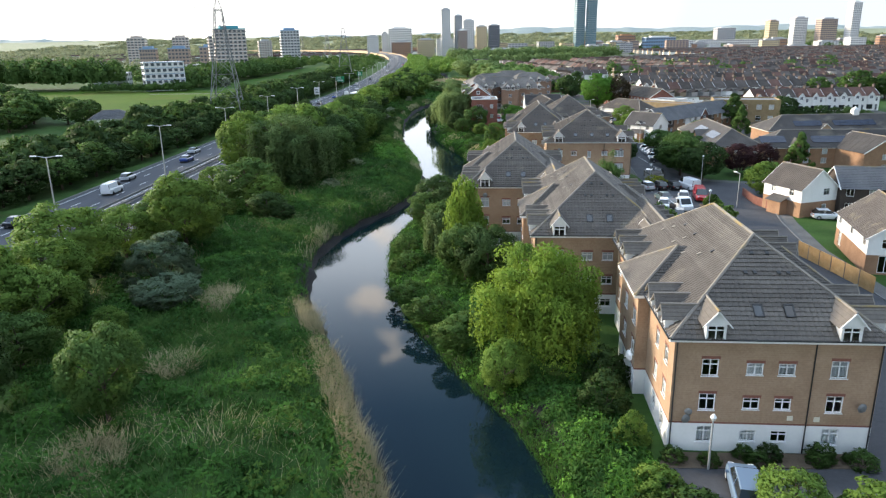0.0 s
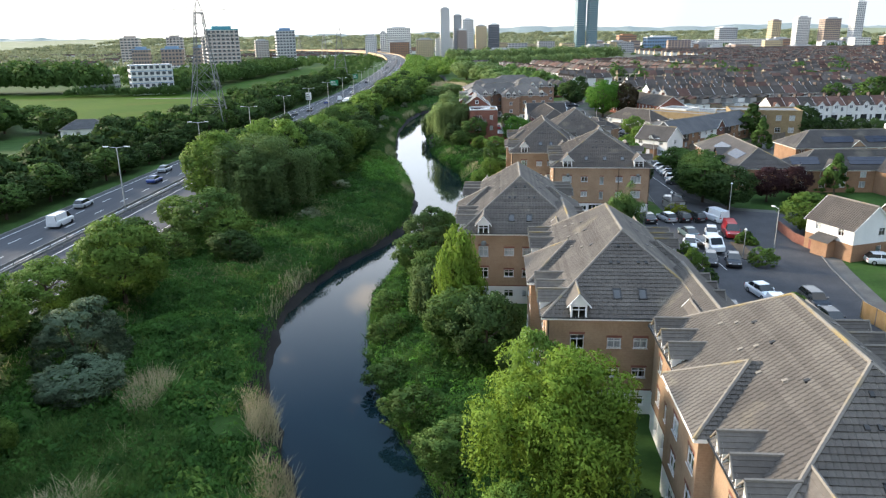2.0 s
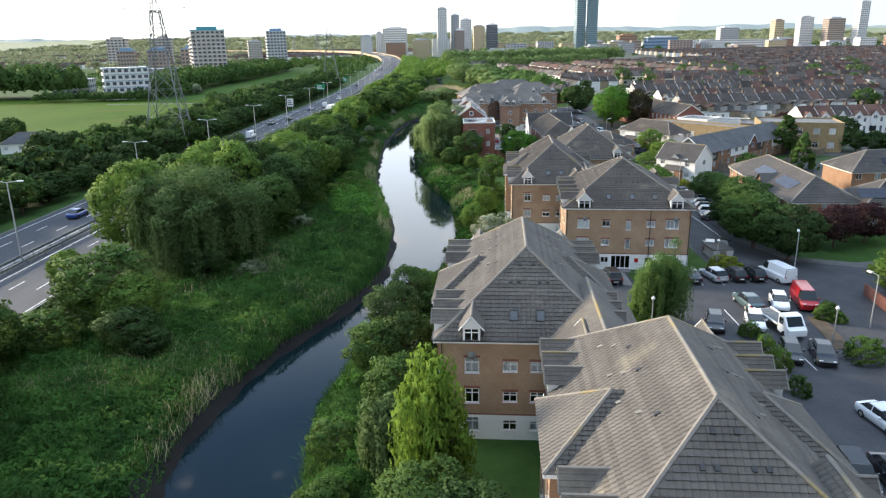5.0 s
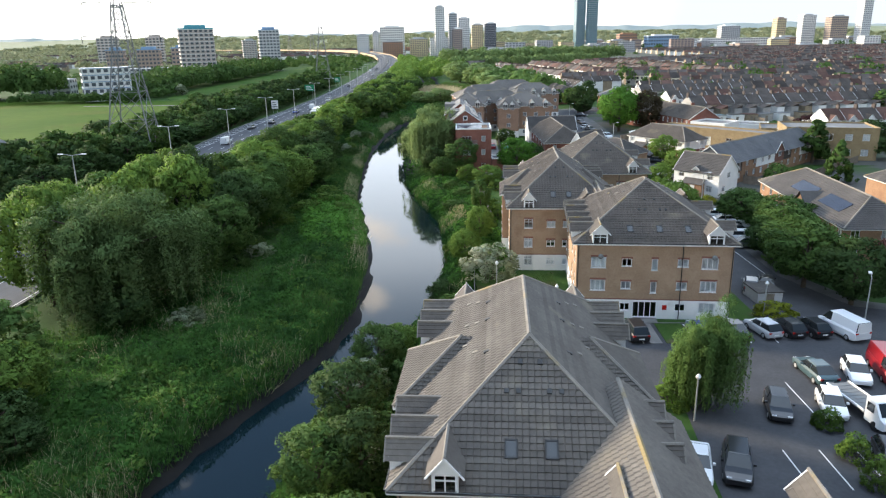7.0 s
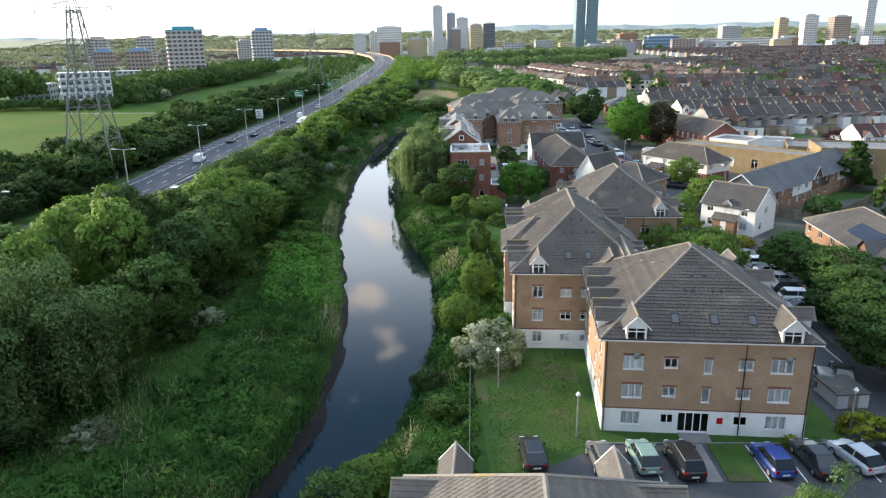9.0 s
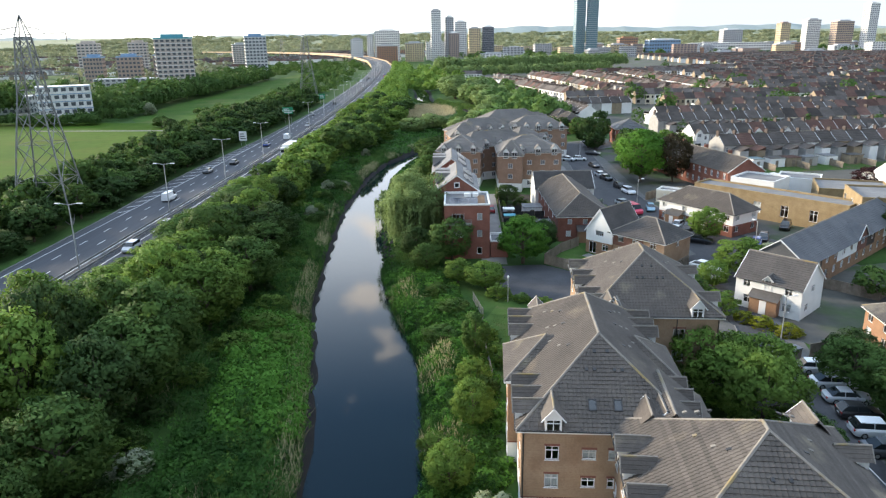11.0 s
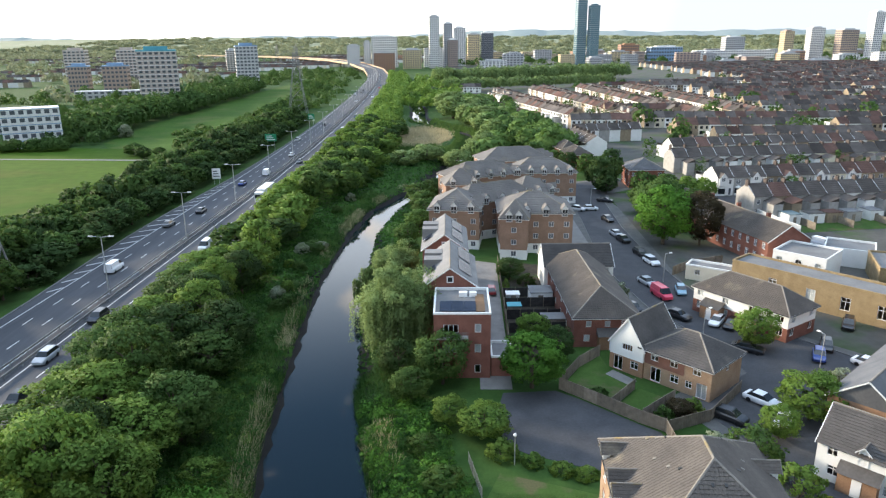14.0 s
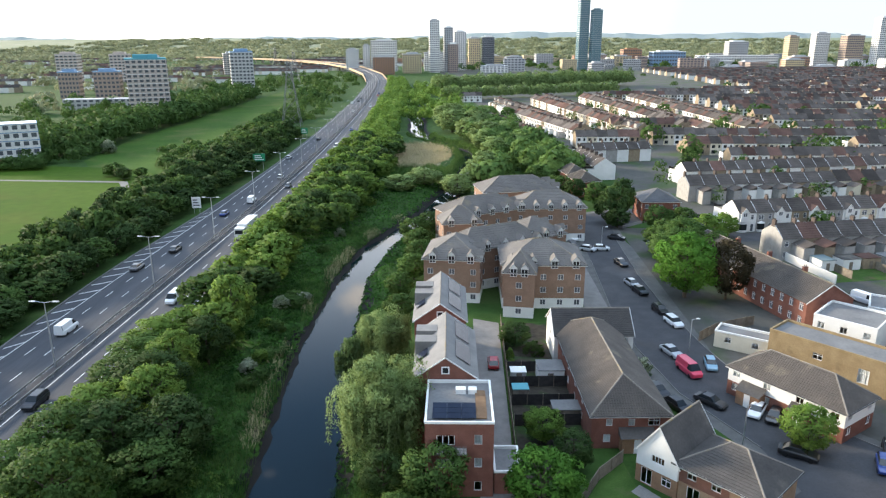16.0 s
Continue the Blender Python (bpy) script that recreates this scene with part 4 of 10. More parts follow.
BANDS = ((2.02, 1), (2.14, 2), (99, 0))

# ---- riverside flats ----
def flats(label, w, l, at, south, north, west, east, bay=None, pieces=True, eave=8.08, top=13.0, dorm_w=1.22, link=None, group="riverside flats", tilemat="tile", dorm=(), sky_s=(), vents=True, curtain_seed=1, curt=0.45):
    """A four-storey block: south-west wall corner at the origin, w along x, l along y."""
    rng = random.Random(curtain_seed)
    root = thing("apartment_block", label, "apartment block", at, group)
    m = Mesh()
    c = [(0, 0), (w, 0), (w, l), (0, l)]
    sides = list(zip(c, c[1:] + c[:1], (south, east, north, west)))
    runs = []
    for k, (a, b, ops) in enumerate(sides):
        if bay and k in (1, 3):
            # the side wall breaks out into a bay from bay[0] to bay[1], bay[2] deep
            s, e, d = bay
            if k == 1:
                pts = [a, (w, s), (w + d, s), (w + d, e), (w, e), b]
            else:
                pts = [a, (0, e), (-d, e), (-d, s), (0, s), b]
            split = [[], [], [], [], []]
            for o in ops:
                u = o[0] if k == 1 else l - o[0]
                u_run = (u, o[1:])
                if u < s:
                    split[0 if k == 1 else 4].append(((u if k == 1 else s - u), *o[1:]))
                elif u > e:
                    split[4 if k == 1 else 0].append(((u - e if k == 1 else l - u), *o[1:]))
                else:
                    split[2].append(((u - s if k == 1 else e - u), *o[1:]))
            for (p, q), sp in zip(zip(pts[:-1], pts[1:]), split):
                runs.append((p, q, sp))
        else:
            runs.append((a, b, ops))
    for a, b, ops in runs:
        wall_run(m, a, b, -0.3, eave, ops, BANDS)
    for a, b, ops in runs:                       # soldier courses over the openings
        ln = math.hypot(b[0] - a[0], b[1] - a[1])
        ux, uy = (b[0] - a[0]) / ln, (b[1] - a[1]) / ln
        for u, z, ow, oh, *_ in ops:
            if z > 2:
                e = lambda d, zz: (a[0] + ux * d + uy * 0.006, a[1] + uy * d - ux * 0.006, zz)
                m.face([e(u - ow / 2 - 0.06, z + oh), e(u + ow / 2 + 0.06, z + oh), e(u + ow / 2 + 0.06, z + oh + 0.2), e(u - ow / 2 - 0.06, z + oh + 0.2)], 2)
    body = part("wall", m, BRICKS, root)
    for a, b, ops in runs:
        for o in ops:
            set_window(root, a, b, o, rng=rng, sill=True, curtain=rng.random() < curt and o[2] < 2)
    hip_roof(root, 0, 0, w, l, eave, top, tilemat, pieces=pieces)
    k = (top - eave) / (w / 2 + 0.4)
    if bay:
        s, e, d = bay
        hb = (e - s) / 2 + 0.35
        zr = eave + k * hb
        for side in (-1, 1):
            # little hipped roof over the bay, running back into the main slope
            xo = -d - 0.35 if side < 0 else w + d + 0.35
            xa = xo + hb * (1 if side < 0 else -1)
            xi = -0.4 + hb + 0.2 if side < 0 else w + 0.4 - hb - 0.2
            ym = (s + e) / 2
            p = [(xo, s - 0.35, eave), (xo, e + 0.35, eave)]
            tip, back = (xa, ym, zr), (xi, ym, zr)
            ins, ine = (-0.5 if side < 0 else w + 0.5, s - 0.35, eave), (-0.5 if side < 0 else w + 0.5, e + 0.35, eave)
            if side < 0:
                slope(root, p[1], p[0], tip, tip, tilemat)
                slope(root, p[0], ins, back, tip, tilemat)
                slope(root, ine, p[1], tip, back, tilemat)
            else:
                slope(root, p[0], p[1], tip, tip, tilemat)
                slope(root, ins, p[0], tip, back, tilemat)
                slope(root, p[1], ine, back, tip, tilemat)
            cap(root, p[0], tip), cap(root, p[1], tip)
            f = Mesh()
            x0, x1 = min(xo, ins[0]), max(xo, ins[0])
            f.box(x0, s - 0.39, eave - 0.2, x1, s - 0.35, eave + 0.02), f.box(x0, e + 0.35, eave - 0.2, x1, e + 0.39, eave + 0.02)
            f.box(xo - 0.02, s - 0.35, eave - 0.2, xo + 0.02, e + 0.35, eave + 0.02)
            f.face([(x0, s - 0.35, eave - 0.18), (x0, e + 0.35, eave - 0.18), (x1, e + 0.35, eave - 0.18), (x1, s - 0.35, eave - 0.18)])
            part("fascia", f, "fascia", root)
    for side, pos in dorm:
        x, y, ang = {"S": (pos, -0.46, 0), "N": (pos, l + 0.46, math.pi), "W": (-0.46, pos, -math.pi / 2), "E": (w + 0.46, pos, math.pi / 2)}[side]
        big = side in "SN"
        dormer(root, x, y, ang, eave - 0.12, w=dorm_w if big else 1.0, rise=0.9 if big else 0.7, h=1.15 if big else 0.95, deep=2.75 if big else 2.2, mat=tilemat, barge="upvc" if big else "cap")
    nS, uS = Vector((0, -k, 1)), Vector((0, 1, k))
    for x in sky_s:
        skylight(root, (x, 1.3, eave + k * 1.7), nS, uS)
    if vents:
        for x, y in ((w / 2 - 1.2, 3.7), (w / 2 - 0.6, 3.7), (w / 2 + 0.9, 3.7), (w / 2 + 1.5, 3.7), (w / 2 - 0.5, 5.0), (w / 2 + 0.5, 5.0)):
            vent(root, (x, y, eave + k * (y + 0.4)), nS, uS)
        for side in (-1, 1):
            nn, uu = Vector((side * k, 0, 1)), Vector((-side, 0, k))
            for i, y in enumerate((7.5, 8.4, 10.2, 12.1, 12.6, 13.2, 15.0, 16.1, 17.0)):
                if y < l - 3:
                    dx = 2.2 + 1.3 * ((i * 7) % 3) / 2
                    vent(root, (w / 2 + side * dx, y, top - k * dx), nn, uu, "cap" if i % 3 else "black_pipe")
    for x, y in ((0.15, -0.06), (w * 0.68, -0.06), (w - 0.1, -0.06)):
        pipe(root, x, y, eave - 0.1)
    if link:
        # lower wing that ties the block to its neighbour: x0, x1, y0, y1 in block coordinates
        x0, x1, y0, y1 = link
        lm = Mesh()
        for a, b in (((x0, y1), (x0, y0)), ((x1, y0), (x1, y1))):
            wall_run(lm, a, b, -0.3, eave, [(2.4, z, 1.1, 1.15) for z in (0.6, 3.0, 5.45)], BANDS)
        part("link_wall", lm, BRICKS, root)
        for a, b in (((x0, y1), (x0, y0)), ((x1, y0), (x1, y1))):
            for z in (0.6, 3.0, 5.45):
                set_window(root, a, b, (2.4, z, 1.1, 1.15), rng=rng)
        xc = (x0 + x1) / 2
        hz = eave + k * ((x1 - x0) / 2 + 0.4)
        slope(root, (x1 + 0.4, y0, eave), (x1 + 0.4, y1, eave), (xc, y1, hz), (xc, y0, hz), tilemat)
        slope(root, (x0 - 0.4, y1, eave), (x0 - 0.4, y0, eave), (xc, y0, hz), (xc, y1, hz), tilemat)
        cap(root, (xc, y0, hz), (xc, y1, hz))
    return root


FLOORS = (0.66, 2.98, 5.4)
south_a = [(u, z + (0.12 if i in (1, 2) else 0), w, h, 2, 2) for i, (u, w, h) in enumerate(((2.3, 1.04, 1.18), (5.05, 1.04, 0.82), (7.0, 1.04, 0.82), (10.15, 1.04, 1.18))) for z in FLOORS]
side_a = [(u, z, w, 1.2, 2, 2) for u, w in ((1.9, 1.0), (4.3, 1.0), (9.8, 1.3), (13.2, 1.3), (17.4, 1.0), (20.0, 1.0)) for z in FLOORS]
north_a = [(u, z, 1.1, 1.25, 2, 2) for u in (2.3, 10.15) for z in FLOORS[1:]]
W_A, L_A = 12.6, 21.9
dorm_a = [("S", 2.3), ("S", 10.3), ("N", 2.3), ("N", 10.3)] + [(s, y) for s in "WE" for y in (1.6, 3.6, 5.6, 15.9, 17.9, 19.9)]
YAW = -2.6
first = flats("four-storey buff brick flats with white ground floor and hipped tile roof", W_A, L_A, pose(12.9, 40.75, 0, 0, 0, YAW), south_a, north_a, side_a, side_a,
              bay=(7.6, 14.3, 0.85), link=(0.4, 6.4, 19.0, 29.5), dorm=dorm_a, sky_s=(5.3, 7.2))
dish(first, 0.9, -0.35, 2.6, 0.3), dish(first, 1.1, -0.3, 3.1, -0.2, 0.25), dish(first, -1.25, 7.2, 3.4, -1.2, 0.42, "upvc"), dish(first, 11.6, -0.3, 3.6, 0.2)
copy_thing(first, pose(6.35, 64.95, 0, 0, 0, YAW))
second = flats("four-storey buff brick flats with a weathered hipped roof by the lawn", W_A, L_A, pose(-0.15, 88.55, 0, 0, 0, YAW), south_a, north_a, side_a, side_a,
               bay=(7.6, 14.3, 0.85), dorm=dorm_a, sky_s=(5.3, 7.2), curtain_seed=3)
dish(second, 2.3, -0.35, 7.0, 0.2)
south_d = [(u, z + dz, w, h, c, r) for u, w, h, dz, c, r in ((2.2, 1.5, 1.15, 0.0, 3, 1), (5.0, 1.0, 0.8, 0.2, 2, 1), (7.75, 0.6, 1.2, -0.2, 1, 1), (10.5, 1.05, 0.8, 0.2, 2, 1), (13.1, 1.6, 1.15, 0.0, 3, 1)) for z in FLOORS if not (u == 7.75 and z < 1)]
side_d = [(u, z, 1.1, 1.2, 2, 2) for u in (2.0, 5.2, 10.8, 14.0) for z in FLOORS]
third = flats("four-storey buff brick flats with white entrance storey and pyramid roof", 15.3, 16.4, pose(14.35, 128.6, 0, 0, 0, -4.5), south_d + [(7.0, 0.15, 2.4, 1.7, 4, 1)], south_d, side_d, side_d,
              dorm=[("S", 2.2), ("S", 13.4), ("N", 2.2), ("N", 13.4)] + [(s, y) for s in "W" for y in (2.0, 4.0, 6.5, 9.5, 12.0)] + [("E", 3), ("E", 12)], sky_s=(5.3, 8.2, 11.0), tilemat="tile_brown", curtain_seed=5, curt=0.92, dorm_w=1.5,
              link=(0.8, 6.8, 14.0, 21.0))
dish(third, 2.3, -0.35, 6.75, 0.2, 0.28), dish(third, 13.4, -0.35, 6.75, -0.3, 0.28), dish(third, -0.35, 1.6, 3.9, -1.4, 0.3)
flats("four-storey buff brick flats with brown tiled hipped roof", W_A, L_A, pose(8.55, 144.1, 0, 0, 0, YAW), south_a, north_a, side_a, side_a,
               bay=(7.6, 14.3, 0.85), dorm=dorm_a, sky_s=(5.3, 7.2), tilemat="tile_brown", curtain_seed=7, pieces=False, link=(9.3, 12.3, 20.5, 26.0))
flats("four-storey buff brick flats with brown tiled roof above the yard", 13.4, 16.6, pose(17.3, 166.2, 0, 0, 0, YAW), [(3.0, z, 1.1, 0.9, 2, 1) for z in FLOORS] + [(9.4, z, 1.2, 1.2, 2, 1) for z in FLOORS], south_a, side_d, side_d,
              dorm=[("S", 11.0), ("S", 2.2)] + [("W", y) for y in (2.0, 4.0, 8.0, 10.0, 14)] + [("E", 3), ("E", 12)], tilemat="tile_brown", curtain_seed=9, pieces=False)
board = Mesh()
board.box(8.75, -0.05, 1.0, 9.2, -0.004, 1.5)
part("notice_board", board, "lamp_red", third)
step = Mesh()
step.box(5.9, -1.3, -0.1, 8.2, -0.01, 0.12)
part("entrance_step", step, "pave", third)
for at in ((7.55, -0.03, 2.55), (9.2, -0.03, 2.5)):
    plate = Mesh()
    plate.box(at[0] - 0.18, -0.035, at[2] - 0.16, at[0] + 0.18, -0.004, at[2] + 0.16)
    part("name_plate", plate, "render_cream", first)

# ---- houses and other buildings ----
def house(label, x, y, yaw, w, d, eave=4.3, top=6.8, roof="gable_x", bands=((99, "brick_brown"),), wins=None, tile="tile_dark", category="house", name="house", group="", course=0.36, base=-0.3, seed=0, pieces=False, curtain=None):
    """A house with its south-west corner at x, y; w along its front, d deep. wins: side -> openings."""
    root = thing(name, label, category, pose(x, y, 0, 0, 0, yaw), group)
    mats = list(dict.fromkeys(m for _, m in bands))
    slots = tuple((z, mats.index(m)) for z, m in bands)
    rng = random.Random(seed)
    c = [(0, 0), (w, 0), (w, d), (0, d)]
    m = Mesh()
    for side, a, b in zip("SENW", c, c[1:] + c[:1]):
        wall_run(m, a, b, base, eave, (wins or {}).get(side, ()), slots)
    top_slot = slots[-1][1]
    if roof == "gable_x":
        m.face([(w, 0, eave), (w, d, eave), (w, d / 2, top)], top_slot), m.face([(0, d, eave), (0, 0, eave), (0, d / 2, top)], top_slot)
    elif roof == "gable_y":
        m.face([(0, 0, eave), (w, 0, eave), (w / 2, 0, top)], top_slot), m.face([(w, d, eave), (0, d, eave), (w / 2, d, top)], top_slot)
    part("wall", m, mats, root)
    for side, a, b in zip("SENW", c, c[1:] + c[:1]):
        for o in (wins or {}).get(side, ()):
            set_window(root, a, b, o, rng=rng, curtain=rng.random() < 0.4, far_off=y > 256)
    if roof == "hip_x" or roof == "hip_y":
        hip_roof(root, 0, 0, w, d, eave, top, tile, course, pieces, ridge=roof[-1], over=0.35)
    elif roof.startswith("gable"):
        gable_roof(root, 0, 0, w, d, eave, top, roof[-1], tile, course, pieces=pieces)
    elif roof == "flat":
        r, p = Mesh(), Mesh()
        r.face([(0.19, 0.19, eave - 0.25), (w - 0.19, 0.19, eave - 0.25), (w - 0.19, d - 0.19, eave - 0.25), (0.19, d - 0.19, eave - 0.25)])
        part("roof", r, "flatroof", root)
        o, i = [(-0.05, -0.05), (w + 0.05, -0.05), (w + 0.05, d + 0.05), (-0.05, d + 0.05)], [(0.2, 0.2), (w - 0.2, 0.2), (w - 0.2, d - 0.2), (0.2, d - 0.2)]
        for k in range(4):
            j = (k + 1) % 4
            p.face([(*o[k], eave + 0.12), (*o[j], eave + 0.12), (*i[j], eave + 0.12), (*i[k], eave + 0.12)])
            p.face([(*o[k], eave - 0.15), (*o[j], eave - 0.15), (*o[j], eave + 0.12), (*o[k], eave + 0.12)])
            p.face([(*i[j], eave - 0.25), (*i[k], eave - 0.25), (*i[k], eave + 0.12), (*i[j], eave + 0.12)])
        part("parapet", p, "render_white" if mats[-1] != "brick_yellow" else "brick_yellow", root)
    return root


def cross_gable(root, x, w, z0, eave, rise, deep, wall, tile, out=0.1, win=True):
    """A small gable on the front of a roof: wall from z0 up to its point, two slopes running back."""
    m, r = Mesh(), Mesh()
    m.face([(x - w / 2, -out, z0), (x + w / 2, -out, z0), (x + w / 2, -out, eave), (x, -out, eave + rise), (x - w / 2, -out, eave)])
    for sd in (-1, 1):
        q = [(x + sd * w / 2, -out, z0), (x + sd * w / 2, 0.02, z0), (x + sd * w / 2, deep * 0.4, eave), (x + sd * w / 2, -out, eave)]
        m.face(q if sd > 0 else q[::-1])
        e = rise / (w / 2) * 0.2
        q = [(x + sd * (w / 2 + 0.2), -out - 0.2, eave - e + 0.04), (x + sd * (w / 2 + 0.2), deep * 0.45, eave - e + 0.04), (x, deep, eave + rise + 0.04), (x, -out - 0.2, eave + rise + 0.04)]
        r.face(q if sd > 0 else q[::-1])
    g = part("gable", m, wall, root)
    part("gable_roof", r, tile, g)
    b = Mesh()
    for sd in (-1, 1):
        b.bar((x + sd * (w / 2 + 0.2), -out - 0.2, eave - e), (x, -out - 0.2, eave + rise), 0.06)
    part("bargeboard", b, "fascia", g)
    if win:
        f = part("window", far_window(min(1.3, w * 0.5), 1.1, 2, 1, "upvc"), None, g, at=Matrix.Translation((x, -out - 0.055, eave - 1.05)))
    return g


def cladding(root, u0, u1, z0, z1, mat, wins, label):
    """A skin of another finish on part of a front, with the windows left free."""
    m = Mesh()
    ops = [(o[0] - u0, *o[1:]) for o in wins if u0 + o[2] / 2 < o[0] < u1 - o[2] / 2 and z0 < o[1] and o[1] + o[3] < z1]
    wall_run(m, (u0, -0.05), (u1, -0.05), z0, z1, ops, reveal=0.05)
    part("cladding", m, mat, root, label)


def row_of(w, zs, step=2.6, ww=1.1, h=1.15, margin=1.3, cols=2, rows=1):
    n = max(1, int((w - 2 * margin) / step) + 1)
    us = [w / 2] if n == 1 else [margin + (w - 2 * margin) * i / (n - 1) for i in range(n)]
    return [(u, z, ww, h, cols, rows) for u in us for z in zs]


def porch(root, x, w=2.2, d=1.1, z=2.3, tile="tile_dark", mat="brick_brown"):
    m, r = Mesh(), Mesh()
    m.box(x - w / 2, -d, -0.2, x + w / 2, 0, z - 0.1)
    part("porch", m, mat, root)
    r.face([(x - w / 2 - 0.2, -d - 0.25, z - 0.15), (x + w / 2 + 0.2, -d - 0.25, z - 0.15), (x + w / 2 + 0.2, 0.02, z + 0.75), (x - w / 2 - 0.2, 0.02, z + 0.75)])
    r.face([(x - w / 2 - 0.2, -d - 0.25, z - 0.23), (x - w / 2 - 0.2, 0.02, z - 0.23), (x - w / 2 - 0.2, 0.02, z + 0.75), (x - w / 2 - 0.2, -d - 0.25, z - 0.15)])
    part("porch_roof", r, tile, root)
    g = Mesh()
    g.box(x - 0.45, -d - 0.03, 0.02, x + 0.45, -d, 1.95)
    part("door", g, "upvc", root)


def chimney(root, x, y, z0, z1, w=0.9, d=0.55, mat="brick_red"):
    m, p = Mesh(), Mesh()
    m.box(x - w / 2, y - d / 2, z0, x + w / 2, y + d / 2, z1)
    c = part("chimney", m, mat, root)
    for k in (-0.22, 0.22):
        q = Mesh()
        q.bar((x + k, y, z1), (x + k, y, z1 + 0.4), 0.11, sides=7, r2=0.09)
        part("chimney_pot", q, "cap", c)


def panels(root, p, u, v, nx, ny, w=1.65, h=1.0, gap=0.03, name="solar_panel"):
    """Solar panels on a slope from corner p, along unit vectors u and v."""
    p, u, v = Vector(p), Vector(u).normalized(), Vector(v).normalized()
    n = u.cross(v)
    for i in range(nx):
        for j in range(ny):
            a = p + u * i * (w + gap) + v * j * (h + gap) + n * 0.1
            q = [a, a + u * w, a + u * w + v * h, a + v * h]
            m = Mesh()
            m.face(q)
            for k in range(4):
                m.face([q[k] - n * 0.05, q[(k + 1) % 4] - n * 0.05, q[(k + 1) % 4], q[k]])
            part(name, m, "panel", root)


WB = ((2.25, "brick_brown"), (99, "render_white"))
two = (0.85, 3.0)
# white-fronted houses round the estate road
k1 = house("white rendered house with grey tiled gable roof", 41.7, 189.6, -45.5, 8.7, 7.2, bands=((99, "render_white"),), top=7.1, wins={"S": [(1.5, 3.0, 1.0, 1.0), (7.0, 3.0, 1.0, 1.0), (1.8, 0.8, 1.2, 1.1), (6.9, 0.8, 1.2, 1.1)], "E": [(3.6, 3.1, 1.1, 1.0), (2, 0.8, 1.1, 1.1)], "W": [(3.6, 3.1, 1.1, 1.0)]})
porch(k1, 4.3, 3.6)
dormer(k1, 4.3, -0.05, 0, z=3.1, w=1.0, mat="tile_dark", deep=1.6, rise=0.6)
fronts = row_of(40, two, 2.9)
lt = house("long terrace with white and brick fronts and grey roof", 53.0, 193.5, 43.0, 40.0, 8.0, top=7.3, tile="slate_dark", bands=((4.28, "brick_brown"), (99, "slate_dark")), wins={"S": fronts, "E": row_of(8, two)}, category="terrace", name="terrace", seed=3)
for u0, u1, mat, note in ((0.1, 5.4, "brick_dark", "dark boarding"), (11.2, 19.4, "render_white", "white render"), (23.6, 27.2, "brick_dark", "dark boarding"), (31.4, 39.9, "render_white", "white render")):
    cladding(lt, u0, u1, 2.25, 4.26, mat, fronts, note)
cross_gable(lt, 21.4, 4.0, 2.25, 4.3, 2.0, 3.2, "brick_tilehung", "slate_dark")
k2 = house("semi-detached house of white render over red brick", 43.9, 236.4, -54.4, 16.6, 7.6, top=7.2, roof="hip_x", tile="tile_brown", bands=((2.2, "brick_red"), (99, "render_white")), wins={"S": row_of(16.6, two, 3.6), "E": row_of(7.6, two, 3.0), "W": row_of(7.6, (3.0,), 3.0)}, seed=4)
porch(k2, 4.2, 3.4, 1.6), porch(k2, 11.0, 2.4, 1.0)
JX, JY = 25.9 + 4.6 * math.cos(radians(-45.8)), 215.2 + 4.6 * math.sin(radians(-45.8))
j1 = house("brick house with tile-hung front and grey roof", JX, JY, -45.8, 10.0, 8.2, top=7.0, roof="hip_x", tile="tile_dark", bands=((99, "brick_tan"),), wins={"S": [(2.0, 3.0, 1.1, 1.05), (4.8, 3.0, 1.1, 1.05), (8.0, 3.0, 1.1, 1.05), (2.3, 0.1, 1.5, 2.0, 2, 1), (5.0, 0.9, 1.2, 1.1), (7.0, 0.9, 0.9, 1.0), (8.8, 0.1, 1.4, 2.0, 2, 1)], "E": [(4.2, 3.0, 0.8, 0.9)]}, seed=5)
hung = Mesh()
wall_run(hung, (0.0, -0.05), (6.3, -0.05), 2.35, 4.28, [(2.0, 3.0, 1.1, 1.05), (4.8, 3.0, 1.1, 1.05)], reveal=0.05)
part("tile_hanging", hung, "brick_tilehung", j1, "dark red hung tiles")
house("white gabled end house above a brick ground floor", 25.6, 215.0, -45.8, 5.2, 8.6, top=8.0, roof="gable_y", tile="tile_dark", bands=WB, wins={"S": [(2.7, 3.3, 1.6, 0.9, 4, 1), (1.4, 0.1, 1.4, 2.0, 2, 1), (3.9, 0.9, 1.2, 1.1)]}, seed=6)
i1 = house("long red brick house with hipped brown roof", 21.5, 221.3, 2.0, 9.7, 29.0, eave=4.7, top=7.9, roof="hip_y", tile="tile_brown", bands=((99, "brick_red"),), wins={"S": [(2.2, 3.2, 0.8, 0.95, 1, 1), (5.0, 3.2, 0.8, 0.95, 1, 1), (7.8, 3.2, 1.5, 1.0), (2.0, 0.9, 0.9, 1.1, 1, 1), (8.0, 0.9, 1.6, 1.1)], "W": [(u, z, 1.2, 1.1) for u in (3, 8, 13, 18, 23) for z in two], "E": row_of(29, two, 4.5)}, seed=7)
porch(i1, 5.6, 4.0, 1.2)
house("brick house end with white gable and grey roof", 20.0, 246.0, 2.0, 12.5, 8.0, eave=4.7, top=7.7, roof="gable_x", tile="tile_dark", bands=((99, "render_white"),), wins={"S": row_of(12.5, (3.0,), 3.5), "W": [(4, 3.0, 1.0, 1.0)]}, seed=8)
